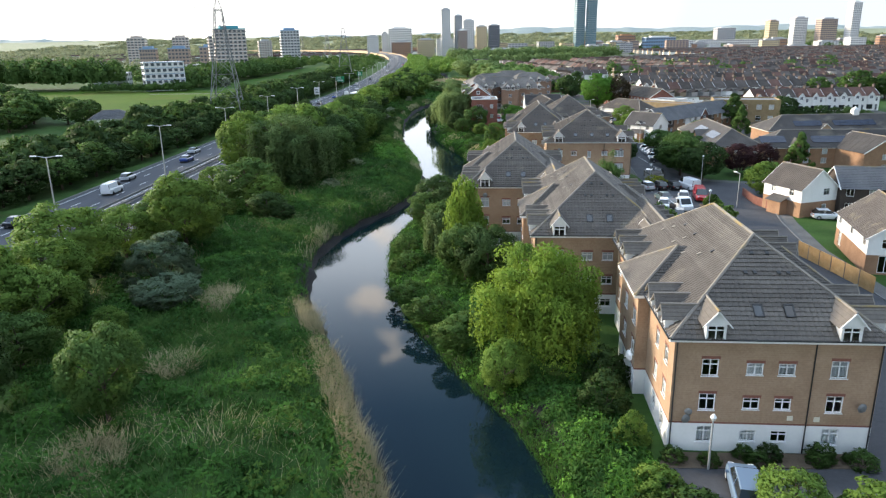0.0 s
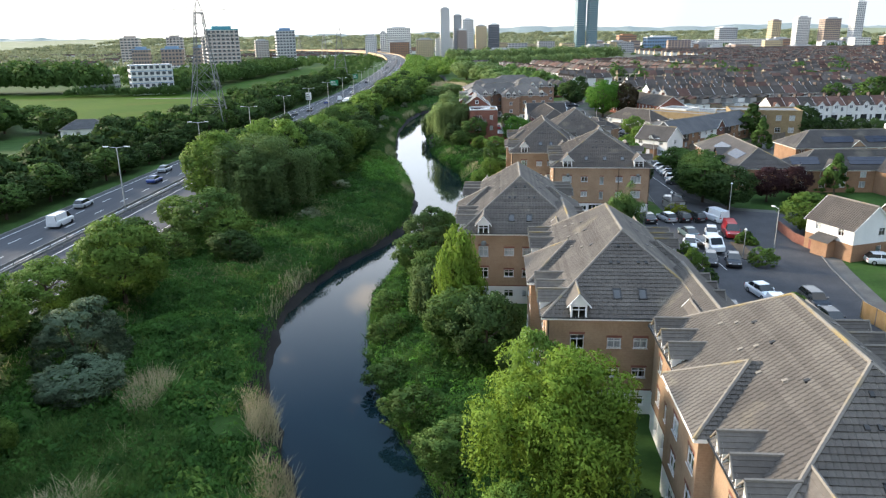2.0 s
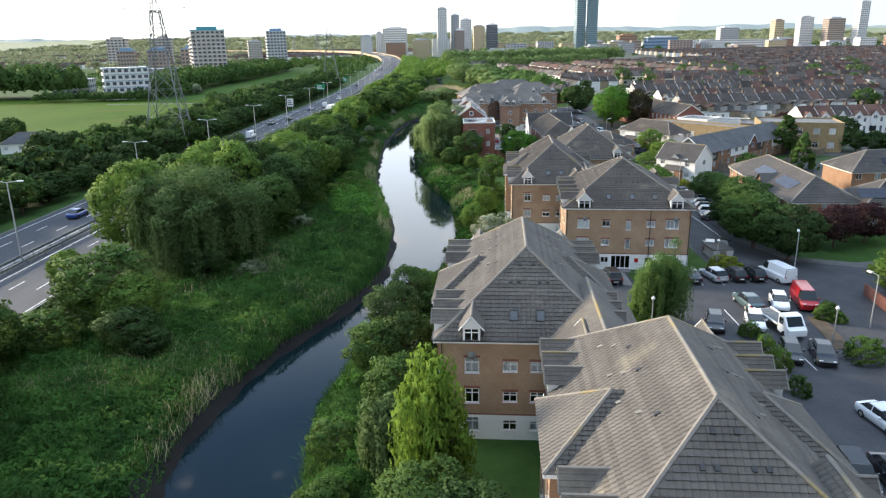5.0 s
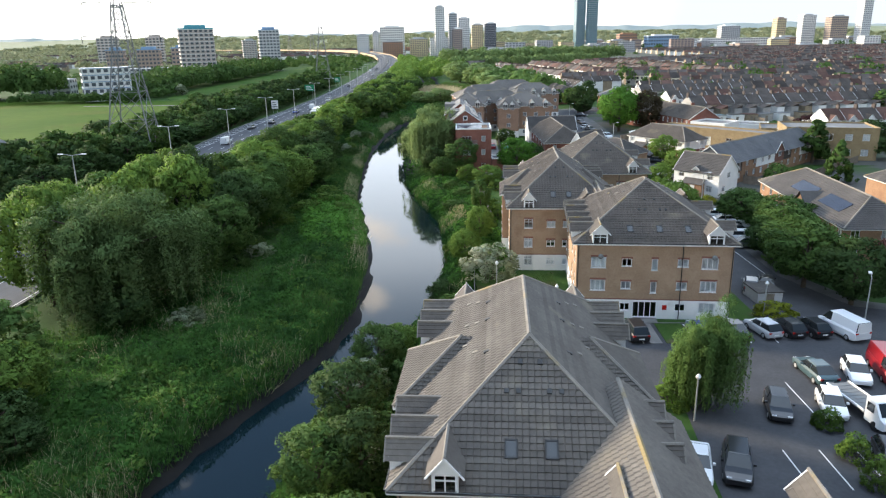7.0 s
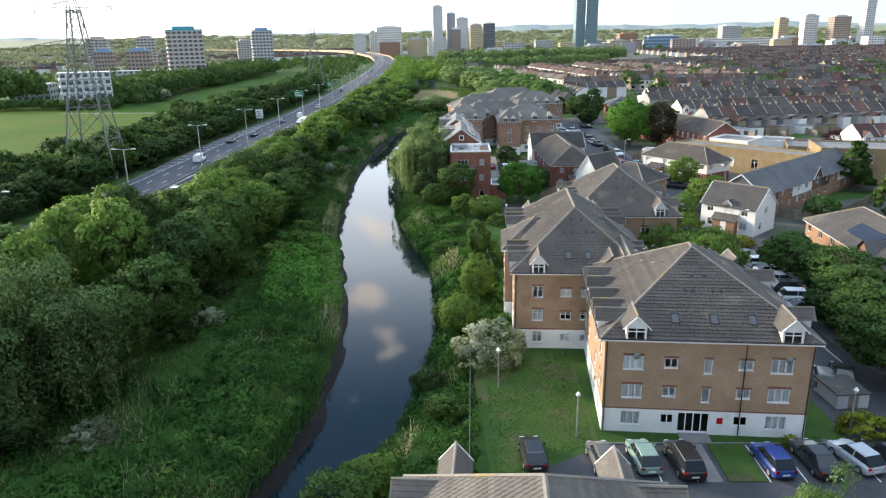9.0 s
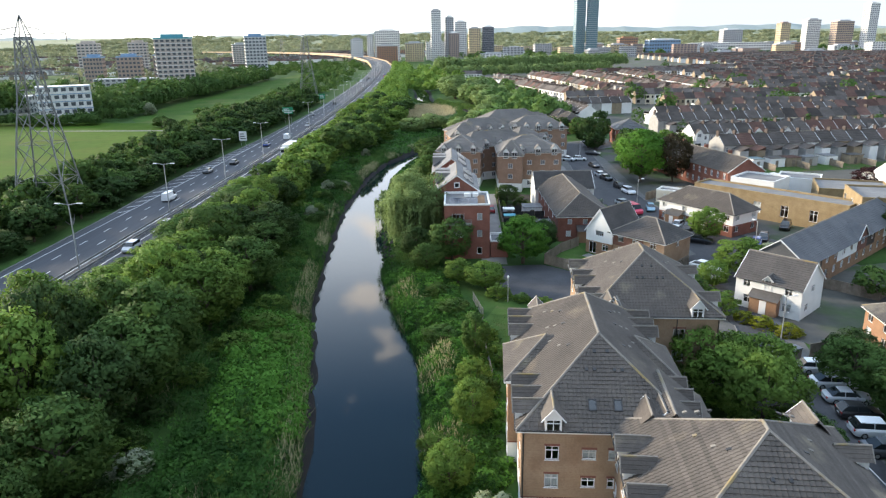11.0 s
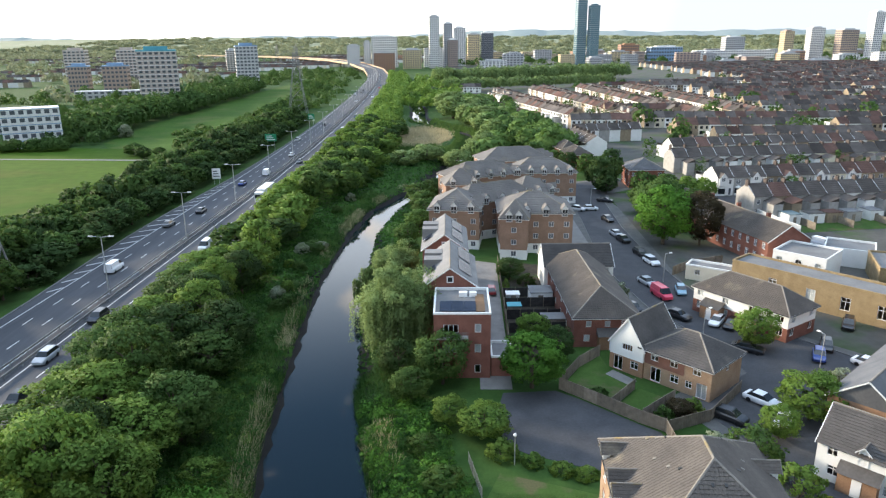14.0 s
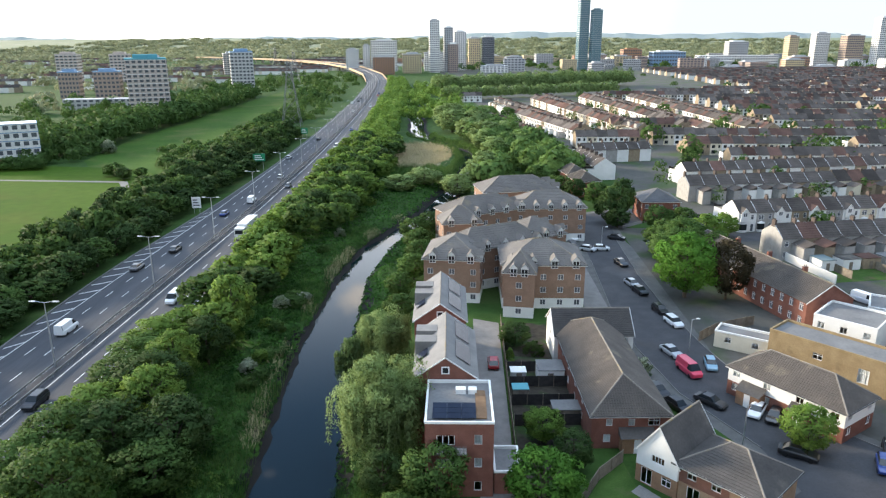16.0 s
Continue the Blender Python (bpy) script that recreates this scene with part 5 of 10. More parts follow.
l1 = house("white rendered house with brick base beside the road bend", 49.0, 102.3, 20.0, 6.6, 7.6, top=7.0, roof="gable_y", tile="tile_brown", bands=WB, wins={"S": [(4.6, 3.1, 1.1, 1.05), (4.4, 0.8, 0.9, 1.0, 1, 1)], "W": [(2, 3.0, 0.9, 1.0), (5.6, 3.0, 0.9, 1.0)]}, seed=9)
m = Mesh()
m.box(-1.3, 2.6, -0.2, 0, 5.2, 2.1)
part("porch", m, "brick_brown", l1)
m = Mesh()
m.face([(-1.6, 5.5, 2.0), (-1.6, 2.3, 2.0), (0.02, 2.3, 2.8), (0.02, 5.5, 2.8)])
part("porch_roof", m, "tile_dark", l1)
house("terrace with dark front and white dormer windows", 55.2, 103.5, -10.0, 30.0, 8.0, top=6.8, tile="slate_dark", bands=((99, "brick_dark"),), wins={"S": row_of(30, two, 3.0)}, category="terrace", name="terrace", seed=10)
house("white rendered house with brown tiled roof by fence", 44.6, 76.5, -13.0, 8.4, 12.6, top=7.2, roof="gable_y", tile="tile_brown", bands=WB, wins={"S": [(2.0, 3.0, 1.2, 1.1), (6.2, 3.0, 1.2, 1.1), (2.0, 0.2, 1.4, 2.0, 2, 1)], "W": row_of(12.6, (3.0,), 3.4) + [(2.0, 0.3, 1.2, 1.9)]}, seed=11)
# care home: low brick wings with hipped roofs and solar panels
c1 = house("brick care home wing with dark hipped roof", 50.8, 147.0, -3.7, 10.0, 31.0, eave=4.2, top=7.2, roof="hip_y", wins={"W": row_of(31, (0.9, 2.75), 3.2), "S": row_of(10, (0.9, 2.75), 3.4)}, category="care home", name="care_home", tile="tile_dark", seed=12)
for y0, nx in ((11.6, 4), (21.5, 4)):
    panels(c1, (1.2, y0, 5.05), (0, -1, 0), (1, 0, 0.6), nx, 2)
gable = Mesh()
gable.face([(-0.15, 15.6, 2.6), (-0.15, 12.0, 2.6), (-0.15, 12.0, 4.4), (-0.15, 13.8, 6.0), (-0.15, 15.6, 4.4)])
gable.face([(-0.15, 12.0, 2.6), (0.0, 12.0, 2.6), (0.3, 12.0, 4.4), (-0.15, 12.0, 4.4)]), gable.face([(0.0, 15.6, 2.6), (-0.15, 15.6, 2.6), (-0.15, 15.6, 4.4), (0.3, 15.6, 4.4)])
gw_ = part("gable", gable, "brick_brown", c1)
roof_g = Mesh()
roof_g.face([(-0.5, 11.7, 4.2), (1.0, 11.7, 4.25), (3.2, 13.8, 6.08), (-0.5, 13.8, 6.08)]), roof_g.face([(1.0, 15.9, 4.25), (-0.5, 15.9, 4.2), (-0.5, 13.8, 6.08), (3.2, 13.8, 6.08)])
part("gable_roof", roof_g, "tile_dark", gw_)
c2 = house("brick care home wing with solar panels on its roof", 60.6, 144.6, -3.0, 34.0, 9.0, eave=4.2, top=7.2, roof="hip_x", wins={"S": row_of(34, (0.9, 2.75), 3.2)}, category="care home", name="care_home", tile="tile_dark", seed=13)
panels(c2, (-0.6, 0.9, 5.0), (1, 0, 0), (0, 1, 0.64), 3, 2), panels(c2, (9.6, 0.9, 5.0), (1, 0, 0), (0, 1, 0.64), 4, 2)
cross_gable(c2, 6.4, 4.0, 2.6, 4.2, 1.7, 3.0, "brick_brown", "tile_dark")
house("gabled brick care home wing with wide window", 76.0, 136.0, 12.0, 10.0, 10.0, eave=4.2, top=7.0, roof="gable_y", wins={"S": [(5, 2.6, 2.2, 1.1, 3, 1), (5, 0.6, 2.2, 1.1, 3, 1)]}, category="care home", name="care_home", tile="tile_dark", seed=14)
c4 = house("long rear wing of the care home with panels", 72.0, 170.5, 2.0, 40.0, 10.0, eave=4.2, top=7.4, roof="hip_x", wins={"S": row_of(40, (2.75,), 3.2)}, category="care home", name="care_home", tile="tile_dark", seed=15)
panels(c4, (6.5, 1.0, 5.1), (1, 0, 0), (0, 1, 0.6), 4, 2), panels(c4, (16.0, 1.0, 5.1), (1, 0, 0), (0, 1, 0.6), 6, 2)
cross_gable(c4, 13.5, 3.4, 2.4, 4.2, 1.5, 2.8, "brick_tan", "tile_dark", win=False)
m = Mesh()
m.box(22, 4.3, 7.1, 23.4, 5.7, 8.5), m.bar((22.7, 5.0, 8.5), (22.7, 5.0, 9.2), 0.8, sides=4, r2=0.05)
part("roof_lantern", m, "fascia", c4)
# long stock-brick school range and its neighbours
p1 = house("long low stock brick building with flat roof", 54.2, 247.4, -48.0, 31.0, 6.0, eave=5.4, roof="flat", bands=((99, "brick_yellow"),), wins={"S": [(u, 1.3, 1.5, 2.2, 2, 2) for u in (14.0, 19.5, 25.0)] + [(7.5, 2.8, 1.4, 1.0)]}, category="school", name="school_building", seed=16)
house("three-storey stock brick building with flat roof", 76.5, 223.5, -14.0, 19.0, 12.0, eave=7.2, roof="flat", bands=((99, "brick_yellow"),), wins={"S": [(u, z, 1.5, 1.5, 2, 2) for u in (2, 5.5, 9, 13, 16.5) for z in (1.0, 4.4)], "W": row_of(12, (4.4,), 3.5, 1.4, 1.4)}, category="school", name="school_building", seed=17)
house("white flat-roofed annexe behind the brick range", 64.5, 254.5, -44.0, 9.5, 9.0, eave=5.2, roof="flat", bands=((99, "render_white"),), wins={"S": row_of(9.5, (3.0,), 2.4), "W": row_of(9, (3.0,), 2.4)}, name="annexe", category="building", seed=18)
house("low white bungalow annexe with grey roof", 47.6, 252.6, -33.0, 8.6, 3.8, eave=2.9, roof="flat", bands=((99, "render_cream"),), wins={"S": [(2.2, 1.1, 1.0, 1.0), (6.4, 1.1, 1.0, 1.0)]}, name="bungalow", category="building", seed=19)
q1 = house("long two-storey red brick terrace with dark roof", 65.7, 259.5, 14.5, 9.6, 38.0, eave=5.3, top=8.3, roof="gable_y", tile="tile_brown", bands=((99, "brick_red"),), wins={"W": row_of(38, (0.9, 3.4), 2.5, 1.0, 1.4, rows=2), "S": []}, category="terrace", name="terrace", seed=20)
for yy in (8, 18, 28):
    chimney(q1, 5.6, yy, 7.4, 9.0)
house("square brick house with hipped slate roof", 56.5, 338.0, 0.0, 10.5, 11.0, eave=5.6, top=8.4, roof="hip_y", tile="slate_dark", bands=((99, "brick_red"),), wins={"S": row_of(10.5, (0.9, 3.6), 3.4), "W": row_of(11, (0.9, 3.6), 3.0)}, seed=21)
for k in range(3):
    house("brown brick semi-detached house with hipped roof", 43.5 - k * 1.6, 369 + k * 13.5, 12.0, 7.5, 11.0, eave=5.2, top=7.8, roof="hip_y", tile="tile_brown", bands=((99, "brick_red"),), wins={"S": row_of(7.5, (0.9, 3.2), 3.0), "E": row_of(11, (0.9, 3.2), 3.0)}, seed=22 + k)
house("small red-gabled terrace end with slate roof", 78.0, 262.0, -30.0, 9.0, 8.0, eave=3.6, top=5.0, roof="flat", bands=((99, "render_white"),), name="workshop", category="building")
house("grey flat-roofed workshop behind the brick terrace", 80.0, 246.0, -20.0, 14.0, 12.0, eave=4.2, roof="flat", bands=((99, "brick_yellow"),), name="workshop", category="building")

# town houses by the water
h1 = house("three-storey red brick block with white parapet", 1.2, 211.2, 0.5, 7.6, 9.9, eave=9.4, roof="flat", bands=((99, "brick_red"),), wins={"S": [(2.3, 6.6, 2.0, 1.2, 3, 1), (5.9, 6.7, 0.85, 1.2, 1, 1), (5.9, 3.8, 0.85, 1.2, 1, 1), (5.9, 0.8, 0.85, 1.2, 1, 1), (2.3, 3.7, 1.8, 1.2, 3, 1)], "E": row_of(8.6, (3.8, 6.7), 3.0, 0.8)}, name="apartment_block", category="apartment block", seed=30)
panels(h1, (0.8, 1.0, 9.3), (1, 0, 0), (0, 1, 0.08), 3, 3, 1.6, 1.0)
m = Mesh()
m.box(5.7, 1.2, 9.15, 6.9, 7.6, 9.32)
part("planted_strip", m, "mud_roof", h1)
for k, (bx, by, bw) in enumerate(((3.4, 6.9, 1.2), (4.9, 6.9, 1.0))):
    m = Mesh()
    m.box(bx, by, 9.15, bx + bw, by + 0.9, 9.75)
    part("roof_hatch", m, "fascia", h1)
m = Mesh()
m.box(0.3, -1.2, 6.1, 4.6, 0, 6.25)
part("balcony", m, "concrete", h1)
for k in range(30):
    m = Mesh()
    m.box(0.3 + k * 0.145, -1.2, 6.2, 0.35 + k * 0.145, -1.17, 7.2)
    part("baluster", m, "steel_dark", h1)
for yy, dd, xx in ((221.4, 14.6, -0.55), (239.6, 14.6, -1.75)):
    t = house("red brick town house with pale grey gabled roof", xx, yy, 1.0, 7.6, dd, eave=9.7, top=12.4, roof="gable_y", tile="roof_grey", bands=((99, "brick_red"),), wins={"E": row_of(dd, (0.9, 3.6, 6.6), 3.2)}, name="town_house", category="house", seed=32)
    fr, pn = Mesh(), Mesh()
    fr.box(3.3, -0.06, 10.1, 4.3, 0.0, 11.1)
    pn.box(3.45, -0.08, 10.25, 4.15, -0.05, 10.95)
    gable_window = part("window_frame", fr, "upvc", t)
    part("pane", pn, "car_glass", gable_window)
    for k in range(2):
        panels(t, (6.9, 1.9 + k * (dd / 2 - 0.9), 10.31), (0, 1, 0), (-1, 0, 0.71), 3, 2, 1.7, 1.1)
        m = Mesh()
        y0 = dd * 0.42 + k * dd * 0.24
        m.box(-0.2, y0, 9.6, 2.6, y0 + 2.2, 11.7)
        dm = part("dormer", m, "roof_grey", t)
        panels(t, (0.1, y0 - 2.3, 10.0), (1, 0, 0.71), (0, 1, 0), 1, 2, 1.7, 0.9)
house("single-storey grey garage beside the brick block", 8.95, 211.8, 0.5, 3.0, 5.2, eave=2.9, roof="flat", bands=((99, "brick_red"),), name="garage", category="garage")

# ring of brick flats upstream
def ring_block(label, cx, cy, yaw, w, d, ridge, seed, dorm_sides="S", eave=8.8, top=12.2):
    a = radians(yaw)
    x, y = cx - math.cos(a) * w / 2 + math.sin(a) * d / 2, cy - math.sin(a) * w / 2 - math.cos(a) * d / 2
    zs = (0.7, 3.2, 5.75)
    b = house(label, x, y, yaw, w, d, eave, top, "hip_" + ridge, ((2.1, "render_white"), (99, "brick_ring")), {s: row_of(w if s in "SN" else d, zs, 3.2) for s in "SEW"}, "tile_ring", "apartment block", "apartment_block", "upstream flats", course=0.6, seed=seed)
    for s in dorm_sides:
        n = max(2, int((w if s in "SN" else d) / 3.6))
        for k in range(n):
            p = 1.8 + ((w if s in "SN" else d) - 3.6) * k / (n - 1)
            if s == "S":
                dormer(b, p, -0.4, 0, z=eave - 0.65, w=1.25, mat="tile_ring", deep=2.4, lite=True)
            elif s == "W":
                dormer(b, -0.4, p, -math.pi / 2, z=eave - 0.65, w=1.25, mat="tile_ring", deep=2.4, lite=True)
            else:
                dormer(b, w + 0.4, p, math.pi / 2, z=eave - 0.65, w=1.25, mat="tile_ring", deep=2.4, lite=True)
    return b


M["brick_ring"] = surf("pinkish_brick", (0.25, 0.16, 0.112), (0.32, 0.205, 0.145), 0.8, 0.9, fine=0.22, courses=0.075)
M["tile_ring"] = surf("weathered_brown_tiles", (0.125, 0.115, 0.105), (0.168, 0.154, 0.138), 0.3, 0.85, c3=(0.205, 0.175, 0.13), c3_scale=0.2, rnd=0.08)
ring_block("brick flats with white base and many small dormers", 20.8, 276.0, 0, 15.6, 13.0, "x", 40, "S")
ring_block("projecting bay of the brick flats with white base", 16.2, 267.9, -8, 5.6, 6.5, "y", 41, "S")
ring_block("brick flats with hipped roof beside the river", 4.0, 279.0, -6, 11.0, 13.0, "y", 42, "SE")
ring_block("brick wing joining two blocks of flats", 12.0, 286.5, 28, 20.0, 9.0, "x", 43, "S")
ring_block("short brick wing with hipped roof", 21.0, 294.0, 28, 11.0, 10.0, "x", 44, "SE")
ring_block("brick flats wing with tiled roof above the river", 4.8, 304.5, 10, 9.0, 8.0, "x", 45, "S")
ring_block("long brick flats wing with a row of dormers", 10.0, 316.5, 30, 20.0, 11.0, "x", 46, "SE")
ring_block("brick flats with white base near the road", 27.5, 322.0, 3, 18.0, 11.5, "x", 47, "S")
ring_block("rear block of the upstream brick flats", 21.0, 343.0, 12, 22.0, 12.0, "x", 48, "E")

# ---- Victorian terraces ----
def terrace_house(label, seed, wall, roof, w=5.1, d=8.2, detail=True):
    """One terraced house: front to -y, origin at the middle of its front; rear wing behind."""
    root = thing("terraced_house", label, "house", None, "Victorian terraces")
    eave, top = 5.3, 8.0
    m = Mesh()
    front = [(w * 0.28, 3.3, 1.5, 1.35, 2, 2), (w * 0.78, 3.3, 0.9, 1.35, 1, 2), (w * 0.30, 0.7, 1.7, 1.5, 3, 1), (w * 0.8, 0.1, 0.9, 2.1, 1, 1)] if detail else []
    back = [(w * 0.25, 3.3, 1.0, 1.2, 1, 2), (w * 0.25, 0.8, 1.2, 1.3, 2, 1)] if detail else []
    c = [(-w / 2, 0), (w / 2, 0), (w / 2, d), (-w / 2, d)]
    for a, b, o in zip(c, c[1:] + c[:1], (front, [], back, [])):
        wall_run(m, a, b, -0.3, eave, o, ((99, 0),), reveal=0.12)
    m.face([(w / 2, 0, eave), (w / 2, d, eave), (w / 2, d / 2, top)]), m.face([(-w / 2, d, eave), (-w / 2, 0, eave), (-w / 2, d / 2, top)])
    part("wall", m, wall, root)
    if detail:
        for a, b, o in zip(c, c[1:] + c[:1], (front, [], back, [])):
            for q in o:
                set_window(root, a, b, q, reveal=0.12, far_off=True)
    k = (top - eave) / (d / 2)
    for s in (0, 1):
        r = Mesh()
        y0, y1 = (-0.25, d / 2) if s == 0 else (d + 0.25, d / 2)
        z0 = eave - 0.25 * k
        n = 7
        q = []
        for i in range(n):
            a, b = i / n, (i + 1) / n
            ya, yb, za, zb = y0 + (y1 - y0) * a, y0 + (y1 - y0) * b, z0 + (top - z0) * a + 0.07, z0 + (top - z0) * b + 0.02
            f = [(-w / 2, ya, za), (w / 2, ya, za), (w / 2, yb, zb), (-w / 2, yb, zb)]
            r.face(f if s == 0 else f[::-1])
            r.face([(-w / 2, ya, za - 0.05), (w / 2, ya, za - 0.05), (w / 2, ya, za), (-w / 2, ya, za)])
        part("roof_slope", r, roof, root)
    p = Mesh()                                   # raised party wall
    for s in (-1, 1):
        p.face([(w / 2 - 0.12, -0.2, eave - 0.1), (w / 2 + 0.0, -0.2, eave - 0.1), (w / 2 + 0.0, d / 2, top + 0.18), (w / 2 - 0.12, d / 2, top + 0.18)])
        p.face([(w / 2 + 0.0, d + 0.2, eave - 0.1), (w / 2 - 0.12, d + 0.2, eave - 0.1), (w / 2 - 0.12, d / 2, top + 0.18), (w / 2 + 0.0, d / 2, top + 0.18)])
        break
    part("party_wall", p, "fascia", root)
    ch = Mesh()
    ch.box(w / 2 - 0.42, d / 2 - 0.65, 7.2, w / 2 + 0.03, d / 2 + 0.65, 8.75)
    ch.box(w / 2 - 0.47, d / 2 - 0.7, 8.75, w / 2 + 0.08, d / 2 + 0.7, 8.87)
    for k in (-0.45, -0.15, 0.15, 0.45):
        ch.bar((w / 2 - 0.2, d / 2 + k, 8.87), (w / 2 - 0.2, d / 2 + k, 9.2), 0.1, sides=6, r2=0.08)
    cho = part("chimney", ch, "brick_stack", root)
    bw = Mesh()                                  # rear wing with its lean-to roof
    bw.box(-w / 2 + 0.02, d, -0.3, 0.1, d + 4.6, 4.2, bottom=False)
    part("rear_wing", bw, wall, root)
    br = Mesh()
    br.face([(-w / 2, d, 5.2), (-w / 2, d + 4.8, 5.2), (0.3, d + 4.8, 4.1), (0.3, d, 4.1)][::-1])
    br.face([(-w / 2, d + 4.6, 4.1), (0.1, d + 4.6, 4.1), (-w / 2, d + 4.6, 5.2)])
    part("rear_roof", br, roof, root)
    if detail:
        bay, hood = Mesh(), Mesh()
        x = -w / 2 + w * 0.30
        pts = [(x - 1.05, 0), (x - 0.7, -0.6), (x + 0.7, -0.6), (x + 1.05, 0)]
        for a, b in zip(pts[:-1], pts[1:]):
            bay.face([(*a, -0.2), (*b, -0.2), (*b, 0.65), (*a, 0.65)])
            hood.face([(*a, 2.25), (*b, 2.25), (*b, 2.5), (*a, 2.5)])
            hood.face([(*a, 2.5), (*b, 2.5), (x, 0, 2.9)])
        part("bay", bay, "fascia", root)
        part("bay_roof", hood, "fascia", root)
        gl = Mesh()
        for a, b in zip(pts[:-1], pts[1:]):
            gl.face([(*a, 0.65), (*b, 0.65), (*b, 2.25), (*a, 2.25)])
        part("bay_window", gl, "car_glass", root)
        if wall == "render_white":
            cross_gable(root, x, 2.3, 2.9, 5.3, 1.3, 2.4, "fascia", roof, out=0.55)
    return root


M["wall_grey"] = surf("grey_pebbledash", (0.30, 0.29, 0.27), (0.38, 0.37, 0.345), 0.8, 0.9)
M["brick_stack"] = surf("sooty_brick", (0.075, 0.06, 0.052), (0.115, 0.09, 0.076), 0.8, 0.9)
M["wall_stock"] = surf("old_stock_brick", (0.24, 0.19, 0.13), (0.31, 0.25, 0.17), 0.8, 0.9)
STYLES = [("white rendered terraced house with grey slate roof", "render_white", "slate"), ("white rendered terraced house with brown clay roof", "render_white", "redroof"), ("grey pebbledashed terraced house with slate roof", "wall_grey", "slate"),
          ("stock brick terraced house with brown clay roof", "wall_stock", "redroof"), ("cream rendered terraced house with dark roof", "render_cream", "slate"), ("stock brick terraced house with grey slate roof", "wall_stock", "slate")]
HOUSES = {}
street = random.Random(77)
FAR_ROWS = []


def row(x, y, yaw, n, flip=False, level="near", w=5.1, style=None):
    a = radians(yaw)
    for k in range(n):
        px, py = x + math.cos(a) * w * (k + 0.5), y + math.sin(a) * w * (k + 0.5)
        st = street.choice([0, 0, 1, 2, 2, 3, 4, 5, 0])
        st = st if style is None else style[k % len(style)]
        at = Matrix.Translation((px, py, 0)) @ Matrix.Rotation(a + (math.pi if flip else 0), 4, "Z")
        if level == "far":
            st = street.choice([0, 0, 1, 1, 4, 0, 4, 2, 3, 5, 1]) if street.random() < 0.8 else st
            FAR_ROWS.append((at, st, street.random()))
            continue
        key = (st, level)
        if key not in HOUSES:
            HOUSES[key] = terrace_house(STYLES[st][0], st, STYLES[st][1], STYLES[st][2], detail=level == "near")
            HOUSES[key].matrix_basis = at
        else:
            copy_thing(HOUSES[key], at)


# the nearest rows run east from the brick terrace; the next ones are plainer
row(77.9, 308.8, 10.5, 13, True, "near")
row(79.0, 326.0, 10.0, 17, False, "near")
row(76.0, 371.0, 9.0, 10, True, "mid")
row(84.0, 388.0, 11.0, 15, False, "mid")
row(62.0, 400.0, 99.0, 6, False, "mid")
row(100.0, 252.0, 6.0, 9, False, "near", style=(1, 1, 0, 1))
row(56.0, 436.0, 12.0, 6, False, "mid")
row(77.9 + 13 * 5.02, 308.8 + 13 * 0.93, 10.5, 14, True, "far")
row(79 + 17 * 5.02, 326.0 + 17 * 0.886, 10.0, 16, False, "far")
row(84 + 15 * 5.0, 388 + 15 * 0.97, 11.0, 22, False, "far")
row(76.0 + 10 * 5.04, 371 + 10 * 0.8, 9.0, 22, True, "far")
for yy in range(424, 1320, 33):
    x0 = 92 + max(0, (523 - yy)) * 0.21 if yy < 495 else (182 + (yy - 500) * 0.06 if yy < 750 else min(96 + (yy - 735) * 1.6, 300))
    n = int((min(0.66 * yy + 60, 900) - x0) / 5.1)
    dx = 0
    while n > 8:
        k = min(n, street.randrange(12, 26))
        row(x0 + dx, yy + street.uniform(-3, 3) + dx * 0.02, street.uniform(-2.5, 3), k, street.random() < 0.25, "far")
        dx += k * 5.02 + street.uniform(6, 16)
        n -= k + 2
# streets that run up towards the far trees, house fronts facing each other
for sx, sy, yaw, n, turned in ((62, 505, 104, 24, True), (73, 512, 101, 36, False), (89, 535, 99, 36, True), (104, 512, 97, 42, False), (123, 530, 96, 40, True), (139, 512, 95, 44, False), (156, 522, 94, 42, True), (171, 512, 93, 44, False), (46, 492, 104, 20, False)):
    row(sx, sy, yaw, n, turned, "far")
row(2, 742, 0, 4, False, "far")
row(60, 480, 2, 6, False, "far")
row(88, 536, 0, 9, False, "far")
# suburbs left of the motorway
for k in range(26):
    row(-330 - street.random() * 420, 640 + k * 34, street.uniform(-8, 12), street.randrange(10, 30), False, "far")
for k in range(30):
    row(-250 - street.random() * 900, 1250 + k * 40, street.uniform(-20, 20), street.randrange(14, 40), False, "far")
for k in range(46):
    row(-500 + street.random() * 1700, 1650 + k * 50, street.uniform(-20, 20), street.randrange(20, 50), False, "far")


